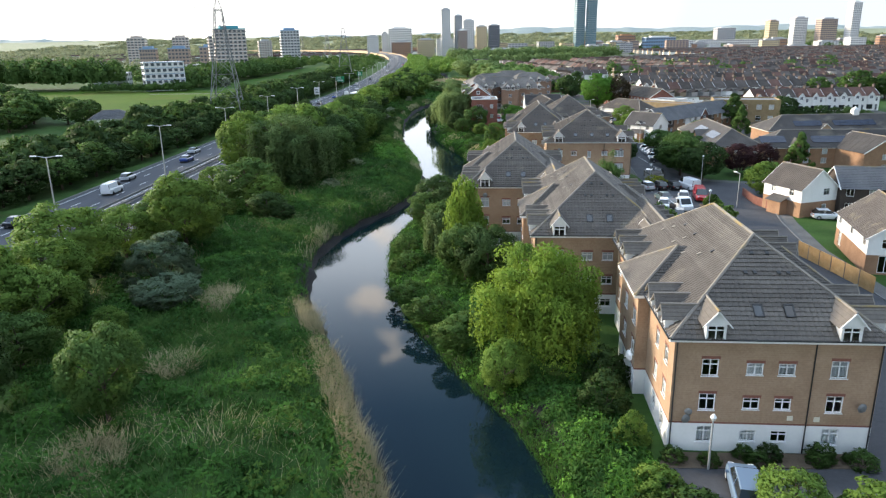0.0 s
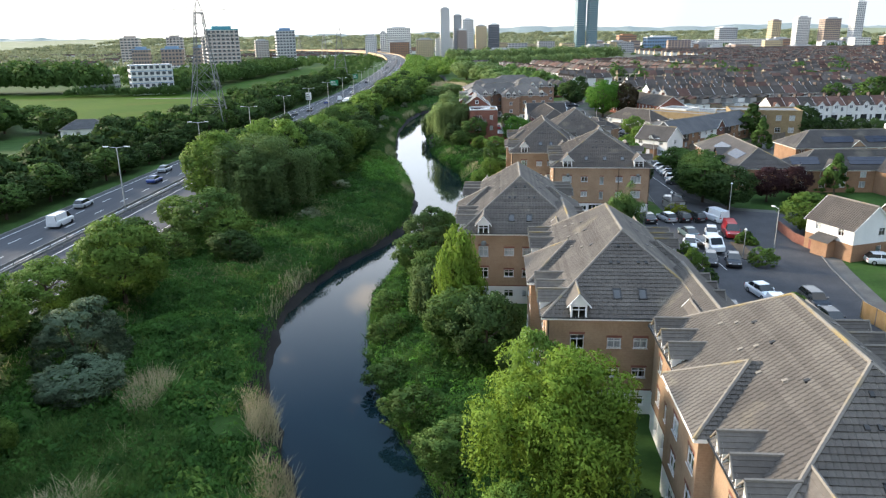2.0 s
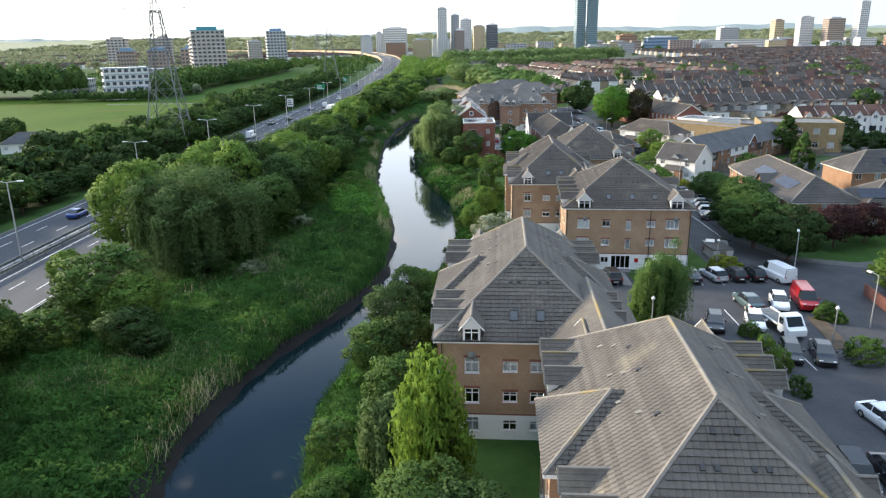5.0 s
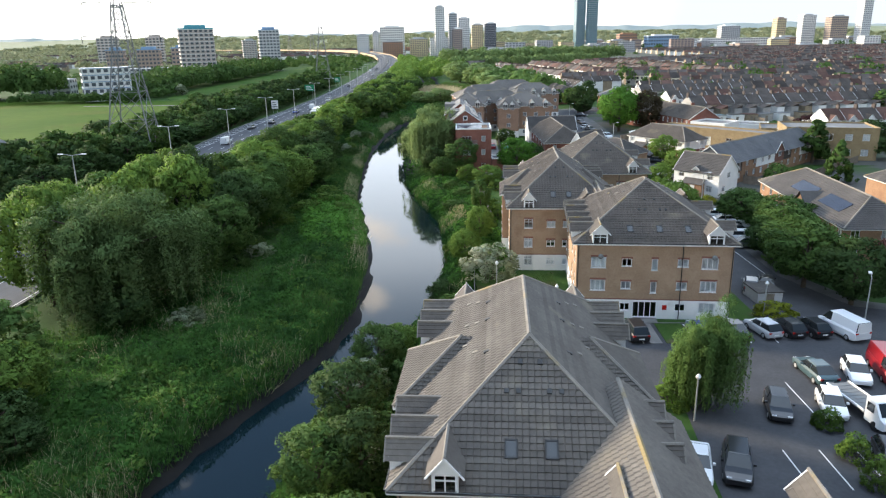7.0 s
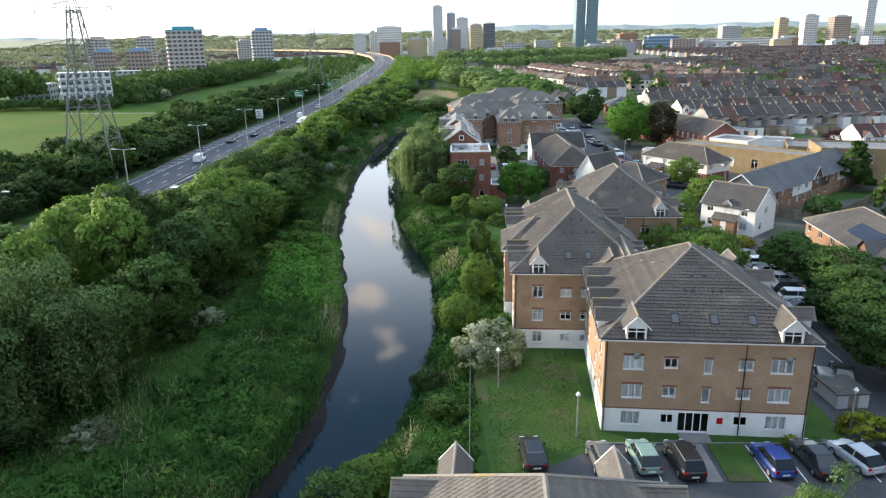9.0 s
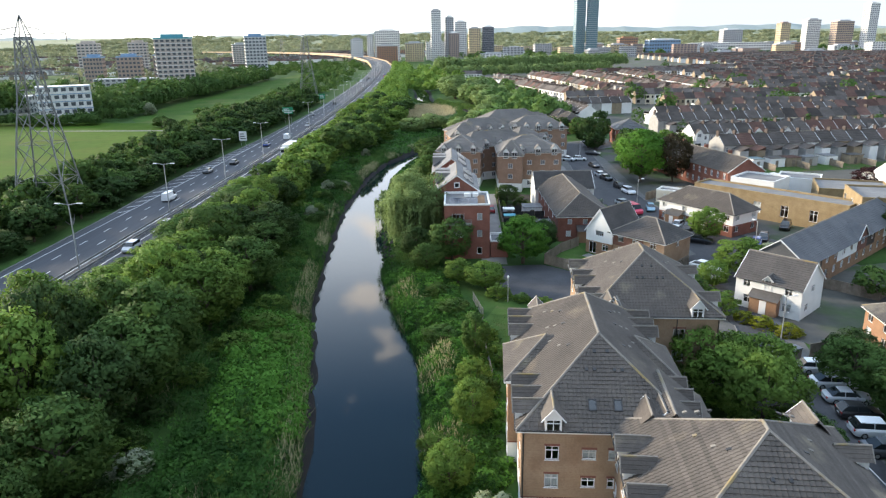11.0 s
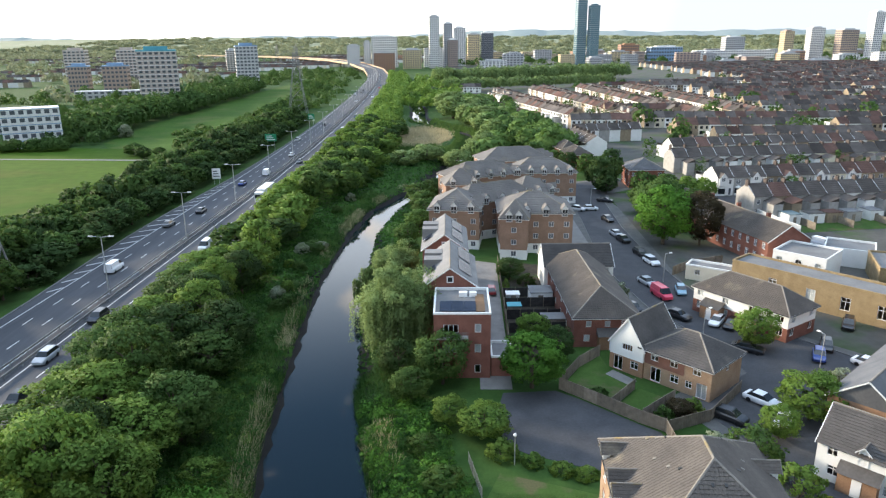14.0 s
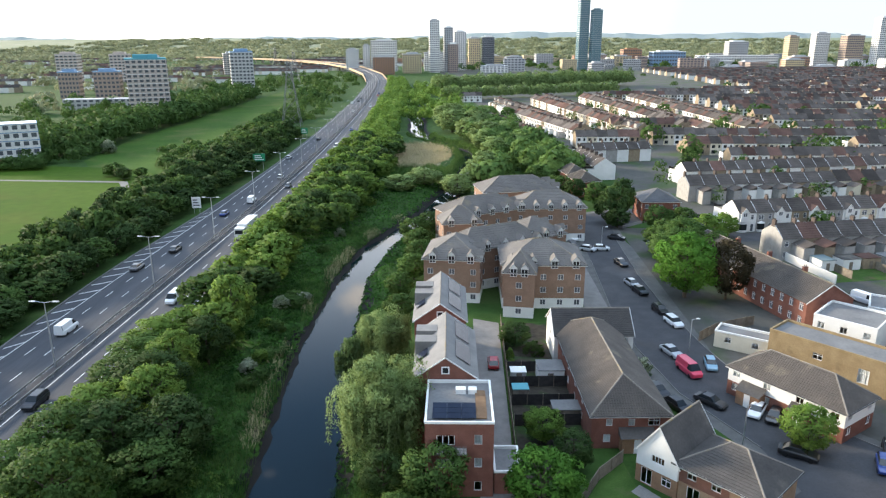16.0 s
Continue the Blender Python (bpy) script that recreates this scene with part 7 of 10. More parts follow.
# single trees and bushes by the water and between the flats: kind, x, y, radius, height
NEAR = [
    ("willow", -34.6, 131, 10.2, 14.6), ("broad", -28.6, 137.5, 4.0, 8.6), ("dark", -30.5, 124.5, 3.0, 4.6), ("bright", -42.0, 131, 5.2, 13.4), ("bright", -43.0, 137.5, 4.4, 12.6), ("bright", -36.5, 85.5, 5.2, 10.2), ("broad", -36.5, 111.5, 5.3, 8.0), ("bright", -32.6, 108.8, 3.6, 5.6), ("dark", -28.6, 103.0, 2.4, 2.6), ("bright", -44.5, 118.5, 2.6, 5.5), ("sallow", -34.2, 72.5, 4.6, 7.4),
    ("bright", -42.8, 82, 4.2, 6.6), ("broad", -42.8, 91.5, 3.8, 5.8), ("bright", -43.0, 101, 3.2, 5.0), ("grey", -31.0, 66.3, 4.0, 3.6), ("broad", -25.6, 43.2, 3.3, 7.6), ("bright", -43.0, 70, 5.2, 9.8), ("bright", -43.4, 57.0, 4.8, 9.2),
    ("bright", -32.4, 57.4, 1.6, 3.8), ("bright", -38.5, 57.5, 4.0, 7.4), ("bright", -41.5, 63.5, 4.6, 8.0), ("broad", -37.0, 51.5, 3.2, 5.0), ("dark", -36, 42, 4.5, 9), ("broad", -42.5, 46, 5.0, 9), ("broad", -41.5, 98, 4.2, 7.0), ("dark", -41.5, 94, 4.2, 6.8), ("bush", -39, 104, 3.5, 4.5), ("dark", -31.0, 104, 3.2, 4.5),
    ("willow_bright", 6.3, 54.6, 5.7, 9.8), ("willow_bright", -0.2, 80.5, 2.9, 10.2), ("bright", 5.4, 62.5, 2.5, 8.2), ("bright", 2.8, 50.5, 2.2, 5.0), ("willow", -2.6, 84.5, 3.0, 6.5),
    ("dark", 2.0, 72.5, 3.6, 7.2), ("broad", -0.4, 75, 3.4, 7.0), ("broad", -3.5, 90.5, 2.8, 6.0), ("dark", -5.4, 106, 3.3, 6.0), ("broad", -6.2, 98.5, 2.8, 5.4), ("dark", -3.6, 99, 2.6, 6.2), ("blossom", -5.4, 112, 2.7, 4.4), ("bush", -6.3, 104, 2.6, 4.2),
    ("bush", -3.9, 65.8, 3.0, 3.4), ("bush", -0.5, 60.0, 3.2, 3.3), ("bush_dark", 9.8, 46, 2.3, 4.0), ("bush", -6.6, 72.5, 2.7, 3.0), ("bush", -7.4, 81, 2.4, 3.2), ("bush", -8.2, 88, 2.2, 3.0), ("bush_bright", 10.8, 41.5, 1.5, 3.2), ("bush_dark", 10.6, 50, 2.0, 4.0),
    ("bush", -2.0, 104.5, 2.4, 4.0), ("blossom", -1.5, 101.0, 2.2, 4.4), ("broad", -4.4, 116, 2.7, 5.2), ("bush", -1.6, 113, 2.4, 3.6), ("bright", -3.3, 120.5, 1.9, 3.2), ("blossom", 0.4, 108.5, 2.0, 4.0), ("bush_bright", -2.2, 123, 1.8, 2.2),
    ("blossom", 6.0, 140.5, 3.7, 5.6), ("bush", 2.0, 131, 2.0, 2.6), ("bush_dark", 0.4, 137.5, 2.0, 2.8), ("bright", 3.0, 148, 2.4, 5.0), ("bush_bright", 1.6, 155, 2.0, 2.8), ("bright", 5.2, 158, 2.2, 5.4), ("bush_bright", 5.4, 166, 2.4, 4.0), ("tall", 5.6, 172, 2.0, 6.5), ("bush_bright", 7.0, 177, 2.0, 3.2),
    ("birch", 22.0, 110.2, 3.3, 8.8), ("birch", 20.2, 111.4, 1.9, 5.4), ("bush_bright", 19.2, 110.4, 1.6, 3.0), ("bush", 13.0, 39.6, 0.9, 1.3), ("bush", 17.6, 39.9, 0.8, 1.3), ("bush_dark", 19.2, 39.8, 0.9, 1.4), ("bush", 22.3, 39.6, 1.0, 1.6), ("bush_bright", 11.2, 36.2, 1.8, 2.4), ("bright", 17.6, 33.0, 2.2, 3.6), ("bright", 21.5, 31.0, 2.6, 4.2), ("bush", 12.3, 33.6, 2.6, 2.4), ("bright", 25.0, 31.0, 2.2, 3.8),
    ("willow_pale", -4.8, 219.5, 7.0, 13.6), ("willow_pale", -6.5, 246, 5.6, 9.5), ("willow", -12.0, 242, 2.7, 7.8), ("broad", 2.4, 209.5, 4.0, 7.6), ("vivid", 14.2, 208.5, 4.8, 8.0), ("bright", 15.6, 222.5, 2.6, 5.0), ("broad", -1.5, 205, 3.0, 4.8), ("dark", -3.5, 211, 3.0, 6.0), ("dark", 18.6, 216.5, 2.6, 5.5),
    ("bright", 7.6, 196.5, 3.2, 4.2), ("bright", 3.5, 199, 2.4, 4.0), ("bush_bright", 9.4, 192.5, 2.3, 2.6), ("bush", 3.0, 187.5, 2.6, 2.2), ("bush", 1.5, 179.5, 2.6, 2.0), ("bush_bright", 8.4, 171.5, 2.2, 3.0), ("bush", 6.4, 164, 2.0, 2.6), ("bush", 0.5, 194, 2.2, 2.4),
    ("dark", 14.2, 252, 2.9, 4.6), ("bush", 17.0, 249, 2.0, 3.0), ("blossom", 32.2, 240.5, 2.2, 4.6), ("vivid", 49.8, 276, 6.8, 13.4), ("bronze", 57.6, 275, 4.8, 12.4), ("broad", 52, 291, 6.0, 10.5), ("broad", 57, 300, 6.5, 10.5), ("bright", 65, 310, 5.2, 8.8), ("broad", 61, 294, 5.0, 9.0), ("dark", 51.5, 343, 4.6, 11.5), ("broad", 47.0, 356, 4.0, 8.0),
    ("bright", 48.4, 221.5, 3.3, 6.2), ("tall", 40.4, 213.5, 1.8, 3.8), ("bright", 46.6, 200.8, 4.4, 6.4), ("bright", 41.2, 196.6, 2.4, 4.2), ("bronze", 31.2, 201.0, 1.7, 2.6), ("bush", 29.2, 200.2, 1.6, 2.6), ("bush_bright", 33.2, 202.4, 1.5, 2.4), ("bush", 22.6, 206.6, 1.3, 1.5), ("bush_bright", 13.2, 244.0, 0.8, 2.2), ("bush_bright", 13.1, 247.4, 0.8, 2.4), ("bush_bright", 18.6, 224.4, 1.2, 1.4), ("blossom", 53.0, 206.5, 2.9, 5.0), ("bush", 36.5, 192.5, 4.0, 4.6), ("blossom", 32.0, 191.5, 3.2, 4.4), ("bush_bright", 38.5, 186, 3.0, 4.4),
    ("bright", 30.5, 160.5, 4.4, 7.4), ("bright", 33.5, 168.5, 2.8, 5.0), ("bush_bright", 29.5, 153, 2.6, 3.4), ("golden", 42.3, 181.4, 1.9, 2.0), ("golden", 44.6, 179.2, 1.9, 2.0), ("golden", 40.8, 183.5, 1.6, 1.9),
    ("broad", 45.0, 165, 4.2, 5.6), ("broad", 47.5, 157.5, 4.6, 6.2), ("broad", 45.2, 150, 4.4, 6.4), ("broad", 43.2, 143.5, 4.6, 6.8), ("broad", 41.5, 137.0, 5.0, 7.6), ("dark", 44.0, 131.5, 4.2, 7.4), ("dark", 42.2, 148.5, 3.0, 4.8), ("dark", 47.5, 170, 3.4, 4.6),
    ("red", 52.5, 137, 3.6, 6.4), ("red", 58.0, 139.5, 3.2, 6.0), ("bright", 49.8, 116, 4.2, 6.2), ("bright", 53.0, 119, 3.0, 5.0), ("conifer", 66, 141, 3.6, 7.6), ("bush_bright", 37.6, 101.2, 1.9, 3.2), ("bush_bright", 40.1, 113.2, 1.2, 1.7), ("bush_bright", 39.9, 110.6, 1.1, 1.6), ("bush_bright", 29.6, 107.0, 1.2, 2.2), ("bush_bright", 29.4, 103.0, 1.3, 2.6), ("bush_bright", 29.3, 99.8, 1.3, 2.8), ("bush", 29.0, 95.4, 1.2, 2.2), ("bush_bright", 34.0, 84.8, 2.2, 2.9), ("golden", 34.4, 127.6, 2.3, 2.5), ("golden", 28.2, 126.4, 0.9, 1.2), ("bright", 31.5, 155.5, 4.2, 8.4), ("bright", 28.8, 165.0, 3.6, 7.2), ("bright", 34.0, 162.5, 3.8, 7.4), ("dark", 33.5, 150.5, 3.0, 5.6), ("bush_bright", 15.5, 189.7, 1.6, 1.5), ("bush_bright", 18.0, 189.0, 1.6, 1.5), ("bush_bright", 12.6, 191.2, 1.6, 1.5), ("bush_bright", -18.5, 176, 2.6, 2.2), ("bush_bright", -21.0, 180, 3.0, 2.8), ("bush_bright", -18.8, 184, 2.6, 2.4), ("bush_bright", -22.5, 188, 3.0, 2.8), ("bush_bright", -23.5, 174, 3.0, 2.6),
    ("conifer", 80, 217, 5.5, 10), ("dark", 96, 236, 5, 7), ("dark", 105, 240, 5, 7), ("broad", 160, 300, 8, 12), ("broad", 150, 312, 6, 9), ("broad", 172, 300, 7, 11), ("broad", 62, 192, 3.0, 4.6), ("bright", 58.5, 160, 2.0, 3.4),
    ("bush", 15.2, 39.2, 0.8, 1.1), ("bush", 18.2, 39.2, 0.9, 1.3), ("bush", 22.0, 39.2, 0.9, 1.2), ("bush", 24.6, 39.0, 1.2, 1.5), ("bush", 27.8, 38.6, 1.3, 1.7),
]
FAR_CUT = 305
for kind, x, y, r, h in NEAR:
    plant(kind, x, y, r, h, "grand" if kind == "willow" and r > 9 else "close" if (kind.startswith("willow") and y < 235) or (y < 90 and r > 3) else "near" if y < FAR_CUT and x < 62 else "mid", sink=0.1)

# belt of trees between river and motorway
belt = random.Random(21)
y = 139.0
while y < 470:
    l, mx = float(river_l(y)), float(mway(y)[0])
    inner = min(-27.0, l - (6.0 if y < 185 else 9.0)) + (0 if y < 330 else 3)
    x = mx + 15.8
    first_one = True
    while x < inner:
        tall = float(np.interp(y, [165, 180, 215, 260], [12.6, 10.2, 9.6, 9.2]))
        h = tall * (0.86 + 0.28 * belt.random()) * (float(np.interp(y, [160, 178], [0.97, 0.76])) if first_one else 1.0) * (0.82 if x > inner - 4 else 1)
        k = belt.choice(["broad", "bright", "bright", "dark", "broad", "bright"]) if not first_one else belt.choice(["bright", "bright", "broad"])
        if belt.random() < 0.92:
            plant(k, x + belt.uniform(-1.2, 1.2), y + belt.uniform(-1.8, 1.8), 4.2 + 1.6 * belt.random(), h, "near" if y < 250 else "mid", group="trees along the motorway") if y < 262 else wood(k, x + belt.uniform(-1.2, 1.2), y + belt.uniform(-1.8, 1.8), 4.2 + 1.6 * belt.random(), h)
        x += 5.6 + 1.6 * belt.random()
        first_one = False
    y += 7.0
for _ in range(40):                              # lower growth along the wood's edge
    y = belt.uniform(110, 420)
    x = min(-26.0, float(river_l(y)) - 5.5) + belt.uniform(-2.0, 1.5)
    plant(belt.choice(["bush", "bush_bright", "bush", "bush_dark", "blossom"]), x, y, belt.uniform(1.5, 2.6), belt.uniform(1.6, 3.4), "near" if y < 235 else "mid", sink=0.2)
# low growth between the hard shoulder and the bank at the start
for _ in range(22):
    y = belt.uniform(40, 112)
    plant(belt.choice(["bush", "bush_dark", "broad"]), belt.uniform(-44.0, -39), y, belt.uniform(1.8, 3.0), belt.uniform(2.4, 4.4), "near", sink=0.2)

# belt beyond the motorway
y = 70.0
while y < 520:
    mx = float(mway(y)[0])
    x = mx - 19.5
    edge = mx - 19.5 - (21 if y < 430 else 18)
    n_row = 0
    while x > edge:
        spot = (belt.choice(["dark", "dark", "broad", "dark", "broad", "bush_dark"]), x + belt.uniform(-1.4, 1.4), y + belt.uniform(-2, 2), 3.8 + 1.6 * belt.random(), (6.0 if n_row == 0 else 8.8 if n_row < 3 else 6.6) * (0.8 + 0.45 * belt.random()))
        if n_row == 0 and y < 330:
            plant(*spot, "mid", group="trees beyond the motorway")
        else:
            wood(*spot)
        x -= 5.8 + 1.6 * belt.random()
        n_row += 1
    y += 6.8
# clumps by the playing field, willow mounds upstream, wet scrub
MID = [("broad", -155, 247, 7, 11), ("broad", -142, 246, 7, 10), ("dark", -165, 262, 7, 11), ("broad", -132, 238, 6, 9), ("broad", -150, 232, 7, 10), ("dark", -176, 250, 8, 12), ("broad", -128, 405, 4, 5.5), ("dark", -121, 398, 3.5, 5), ("broad", -117, 404, 2.8, 4), ("blossom", -158, 462, 4, 8), ("broad", -172, 268, 7, 12), ("dark", -186, 280, 7.5, 12), ("broad", -198, 292, 8, 13), ("broad", -210, 306, 8, 12), ("dark", -168, 240, 7, 11), ("broad", -140, 258, 5, 8), ("bright", -160, 228, 6, 9), ("dark", -190, 262, 8, 12), ("broad", -225, 320, 8, 12), ("broad", -160, 250, 7, 12), ("bright", -151, 236, 6, 9.5), ("dark", -175, 254, 7, 12), ("broad", -148, 222, 6, 8), ("dark", -166, 226, 7, 11),
       ("pale", 17, 474, 8, 10), ("pale", 20, 455, 7, 9), ("pale", 10, 505, 9, 12), ("pale", 18, 490, 11, 12), ("pale", 0, 540, 11, 13), ("pale", 14, 535, 12, 13), ("pale", 30, 470, 9, 9), ("pale", -2, 585, 11, 13), ("pale", 28, 510, 9, 10), ("pale", 16, 575, 10, 12),
       ("pale", -8, 388, 7, 6.5), ("pale", -16, 378, 6, 6), ("pale", 2, 392, 7, 7), ("pale", 10, 398, 6, 7), ("pale", 14, 408, 7, 8), ("bush_bright", -24, 356, 3, 4), ("broad", 38, 372, 4.5, 7), ("broad", 32, 392, 5, 7), ("broad", 26, 420, 5, 8), ("bright", 36, 420, 5, 7), ("broad", 40, 440, 5, 8), ("dark", 46, 470, 4, 8), ("broad", 22, 378, 4, 6),
       ("dark", 92, 223, 3.2, 5.6), ("dark", 95.5, 221.5, 3.0, 6.0), ("dark", 99, 220, 3.2, 5.8), ("dark", 102.5, 218.5, 3.0, 5.6), ("dark", 106, 217, 3.2, 6.0), ("dark", 109.5, 215.5, 3.0, 5.6), ("dark", 113, 214, 3.2, 5.8), ("broad", 117, 212.5, 3.0, 5.0), ("bush", 39.2, 111.4, 1.5, 2.4), ("conifer", 74.9, 196, 4.0, 8.6),
       ("dark", 46.5, 334, 4.6, 10.5), ("broad", 54, 304, 5.6, 9.0), ("broad", 58, 326, 4.6, 7.6), ("bright", 74, 322, 4.0, 6.4), ("bright", 52.5, 288, 5.0, 8.6), ("dark", 42, 367, 3.6, 7.0), ("broad", 37, 383, 3.6, 5.0), ("dark", 103, 376, 3.4, 6.6), ("dark", 101, 438, 3.6, 7.0), ("broad", 36, 404, 4.2, 6.8), ("pale", 15, 424, 6, 7.5), ("pale", 4, 376, 6, 8), ("broad", 35, 600, 5, 9), ("dark", 128, 352, 2.6, 5.0), ("broad", 118, 318, 2.4, 4.0), ("broad", 143, 384, 3.0, 5.6),
       ("broad", -5.0, 306, 4.2, 6.4), ("broad", -6.5, 316, 4.4, 6.6), ("broad", -4, 296, 4.0, 6.5), ("broad", -5, 286, 4, 6), ("broad", -7.0, 275, 3.4, 5.5), ("broad", -6.5, 264, 3.2, 5.0), ("dark", -3, 325, 4, 6), ("dark", 48, 330, 3.4, 6), ("broad", 66, 330, 4, 6), ("red", 100, 262, 4, 6), ("dark", 88, 400, 4, 9), ("broad", 100, 372, 4, 7), ("bright", 70, 300, 3, 4), ("broad", 190, 420, 7, 9), ("broad", 205, 424, 7, 9)]
for kind, x, y, r, h in MID:
    plant(kind, x, y, r, h, "mid", sink=0.2)
for mat, parts in WOOD.items():
    tagged(quads_object("wood", np.concatenate([q for q, _ in parts]), mat, k=3, shade=np.concatenate([n for _, n in parts])), "thick belt of trees beside the motorway", "woodland", kind="stuff")


def far_wood(name, label, spots, mat, seed, per=115, leaf=1.05):
    """Distant woodland: clumps of leaves at (x, y, radius, height), joined."""
    rng = np.random.default_rng(seed)
    out, soft = [], []
    for x, y, r, h in spots:
        d = unit(rng, per)
        d[:, 2] = np.abs(d[:, 2]) * 1.2 - 0.25
        c = np.array([x, y, float(ground_z(x, y)) + h * 0.42]) + d * np.array([r, r, h * 0.56]) * (0.75 + 0.35 * rng.random((per, 1)))
        soft.append(d + 0.2 * rng.normal(size=(per, 3)))
        out.append(leaf_tris(c, d + 0.4 * rng.normal(size=(per, 3)), leaf * r / 4.0, rng))
    ob = quads_object(name, np.concatenate(out), mat, k=3, shade=np.concatenate(soft))
    return tagged(ob, label, "woodland", kind="stuff")


wr = random.Random(8)


def scatter(n, x0, x1, y0, y1, r=(3, 5.5), h=(6, 11), keep=lambda x, y: True):
    out = []
    while len(out) < n:
        x, y = wr.uniform(x0, x1), wr.uniform(y0, y1)
        if keep(x, y):
            out.append((x, y, wr.uniform(*r), wr.uniform(*h)))
    return out


off_road = lambda x, y: abs(x - float(mway(y)[0])) > 22
edge_l = lambda y: -166 - max(0, (y - 470)) * 0.035           # the meadow's two edges
edge_r = lambda y: float(np.interp(y, [400, 480, 600, 760, 900], [-113, -110, -121, -142, -163]))
spots = scatter(300, -260, -60, 480, 1150, keep=lambda x, y: off_road(x, y) and (y > 900 or not edge_l(y) - 3 < x < edge_r(y) + 2) and x < float(mway(y)[0]) - 20)
spots += scatter(60, -205, -168, 470, 700, (4, 7), (9, 15)) + scatter(34, -190, -160, 432, 468, (3, 5), (5, 9))
spots += scatter(150, -126, -98, 405, 620, (2.6, 4.6), (3.0, 5.5), keep=lambda x, y: x > edge_r(y) - 4 + 3 * math.sin(y * 0.13)) + scatter(9, -135, -118, 450, 500, (2.2, 4), (2.5, 4.5))
spots += scatter(60, -330, -180, 600, 720)
for y in np.arange(446, 800, 6.5):                            # tall wood along the meadow's far edge
    for k in range(3):
        spots.append((edge_l(y) - 5 - 6.5 * k + wr.uniform(-2, 2), y + wr.uniform(-3, 3), wr.uniform(4.2, 6.8), wr.uniform(9, 13) + 1.5 * k))
far_wood("wood", "tall dark line of trees behind the playing field", scatter(70, -340, -226, 434, 470, (5, 8), (17, 21)) + scatter(30, -228, -160, 414, 424, (2.5, 4), (4, 6)), "leaf_mid", 13, per=260, leaf=0.85)
far_wood("wood", "dense mixed wood beside the motorway bend", spots, "leaf_mid", 3)
spots = []
for y in np.arange(465, 1020, 6.0):
    mx = float(mway(y)[0])
    for k in range(3):
        spots.append((mx + 18 + k * 6 + wr.uniform(-2, 2), y + wr.uniform(-3, 3), wr.uniform(3.2, 4.6), wr.uniform(7, 10)))
spots += scatter(120, -60, 8, 600, 900, keep=lambda x, y: x > float(mway(y)[0]) + 20)
far_wood("wood", "strip of bright trees between motorway and river", spots, "leaf_bright", 4)
spots = [(x, 760 + 0.48 * (x + 7) + wr.uniform(-3, 3), wr.uniform(4.5, 6.5), wr.uniform(10, 14)) for x in np.arange(-8, 155, 5.0)]
spots += [(x, 870 + 0.55 * x + wr.uniform(-3, 3), wr.uniform(5, 7), wr.uniform(15, 20)) for x in np.arange(-20, 200, 5.0)] + [(x, 850 + 0.55 * x + wr.uniform(-3, 3), wr.uniform(5, 7), wr.uniform(15, 19)) for x in np.arange(-20, 200, 5.0)]
far_wood("tree_row", "long rows of tall trees beyond the terraces", spots, "leaf_pale", 5, per=220)
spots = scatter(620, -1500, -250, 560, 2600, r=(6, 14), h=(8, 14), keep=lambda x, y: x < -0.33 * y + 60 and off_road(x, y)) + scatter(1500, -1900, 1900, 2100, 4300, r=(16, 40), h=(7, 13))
far_wood("wood", "distant suburban tree cover", spots, "leaf_hazed", 6, per=60, leaf=1.1)
spots = scatter(70, 8, 66, 392, 640, (4.5, 8), (7, 12), keep=lambda x, y: 8 < x - float(river_r(y)) and x < (46 if y < 430 else 46 - (y - 430) * 0.12))
far_wood("wood", "thick willow scrub between the river and the terraces", spots, "leaf_birch", 15, per=300, leaf=0.85)
spots = scatter(300, 72, 330, 345, 640, r=(1.6, 3.6), h=(3.5, 7.5)) + scatter(26, 86, 330, 400, 640, r=(4, 6.5), h=(8, 12.5)) + scatter(260, 95, 900, 320, 1700, r=(2.5, 5), h=(4, 8), keep=lambda x, y: x < 0.62 * y + 30) + scatter(260, 0, 1500, 1350, 2300, r=(6, 12), h=(8, 14))
far_wood("wood", "scattered garden and street trees among the terraces", spots, "leaf_mid", 7, per=90)

# herbs, tall grass and reeds of the banks
gr = np.random.default_rng(12)


def strip(n, y0, y1, lo, hi, power=1.0):
    y = y0 + (y1 - y0) * gr.random(n) ** power
    return lo(y) + (hi(y) - lo(y)) * gr.random(n), y


def herbs(name, label, xy, size, mat, tall=1.2, up=0.4, patch=None, lump=0.0):
    x, y = xy
    if patch:
        keep = bumps(x, y, patch[0], patch[1]) + 0.15 * gr.random(len(x)) > patch[2]
        x, y = x[keep], y[keep]
    n = len(x)
    z = ground_z(x, y) + lump * (np.clip(bumps(x, y, 2.6, 17) - 0.3, 0, 1) + 0.6 * np.clip(bumps(x, y, 9, 18) - 0.3, 0, 1)) * np.clip((np.maximum(river_l(y) - x, x - river_r(y)) + 0.3) / 1.5, 0, 1)
    nor = gr.normal(size=(n, 3)) * 0.75
    nor[:, 2] = np.abs(nor[:, 2]) + up
    q = leaf_quads(np.stack([x, y, z + size * 0.25 + 0.35 * size * gr.random(n)], 1), nor, size, gr, tall=tall)
    return tagged(quads_object(name, q, mat), label, "undergrowth", kind="stuff")


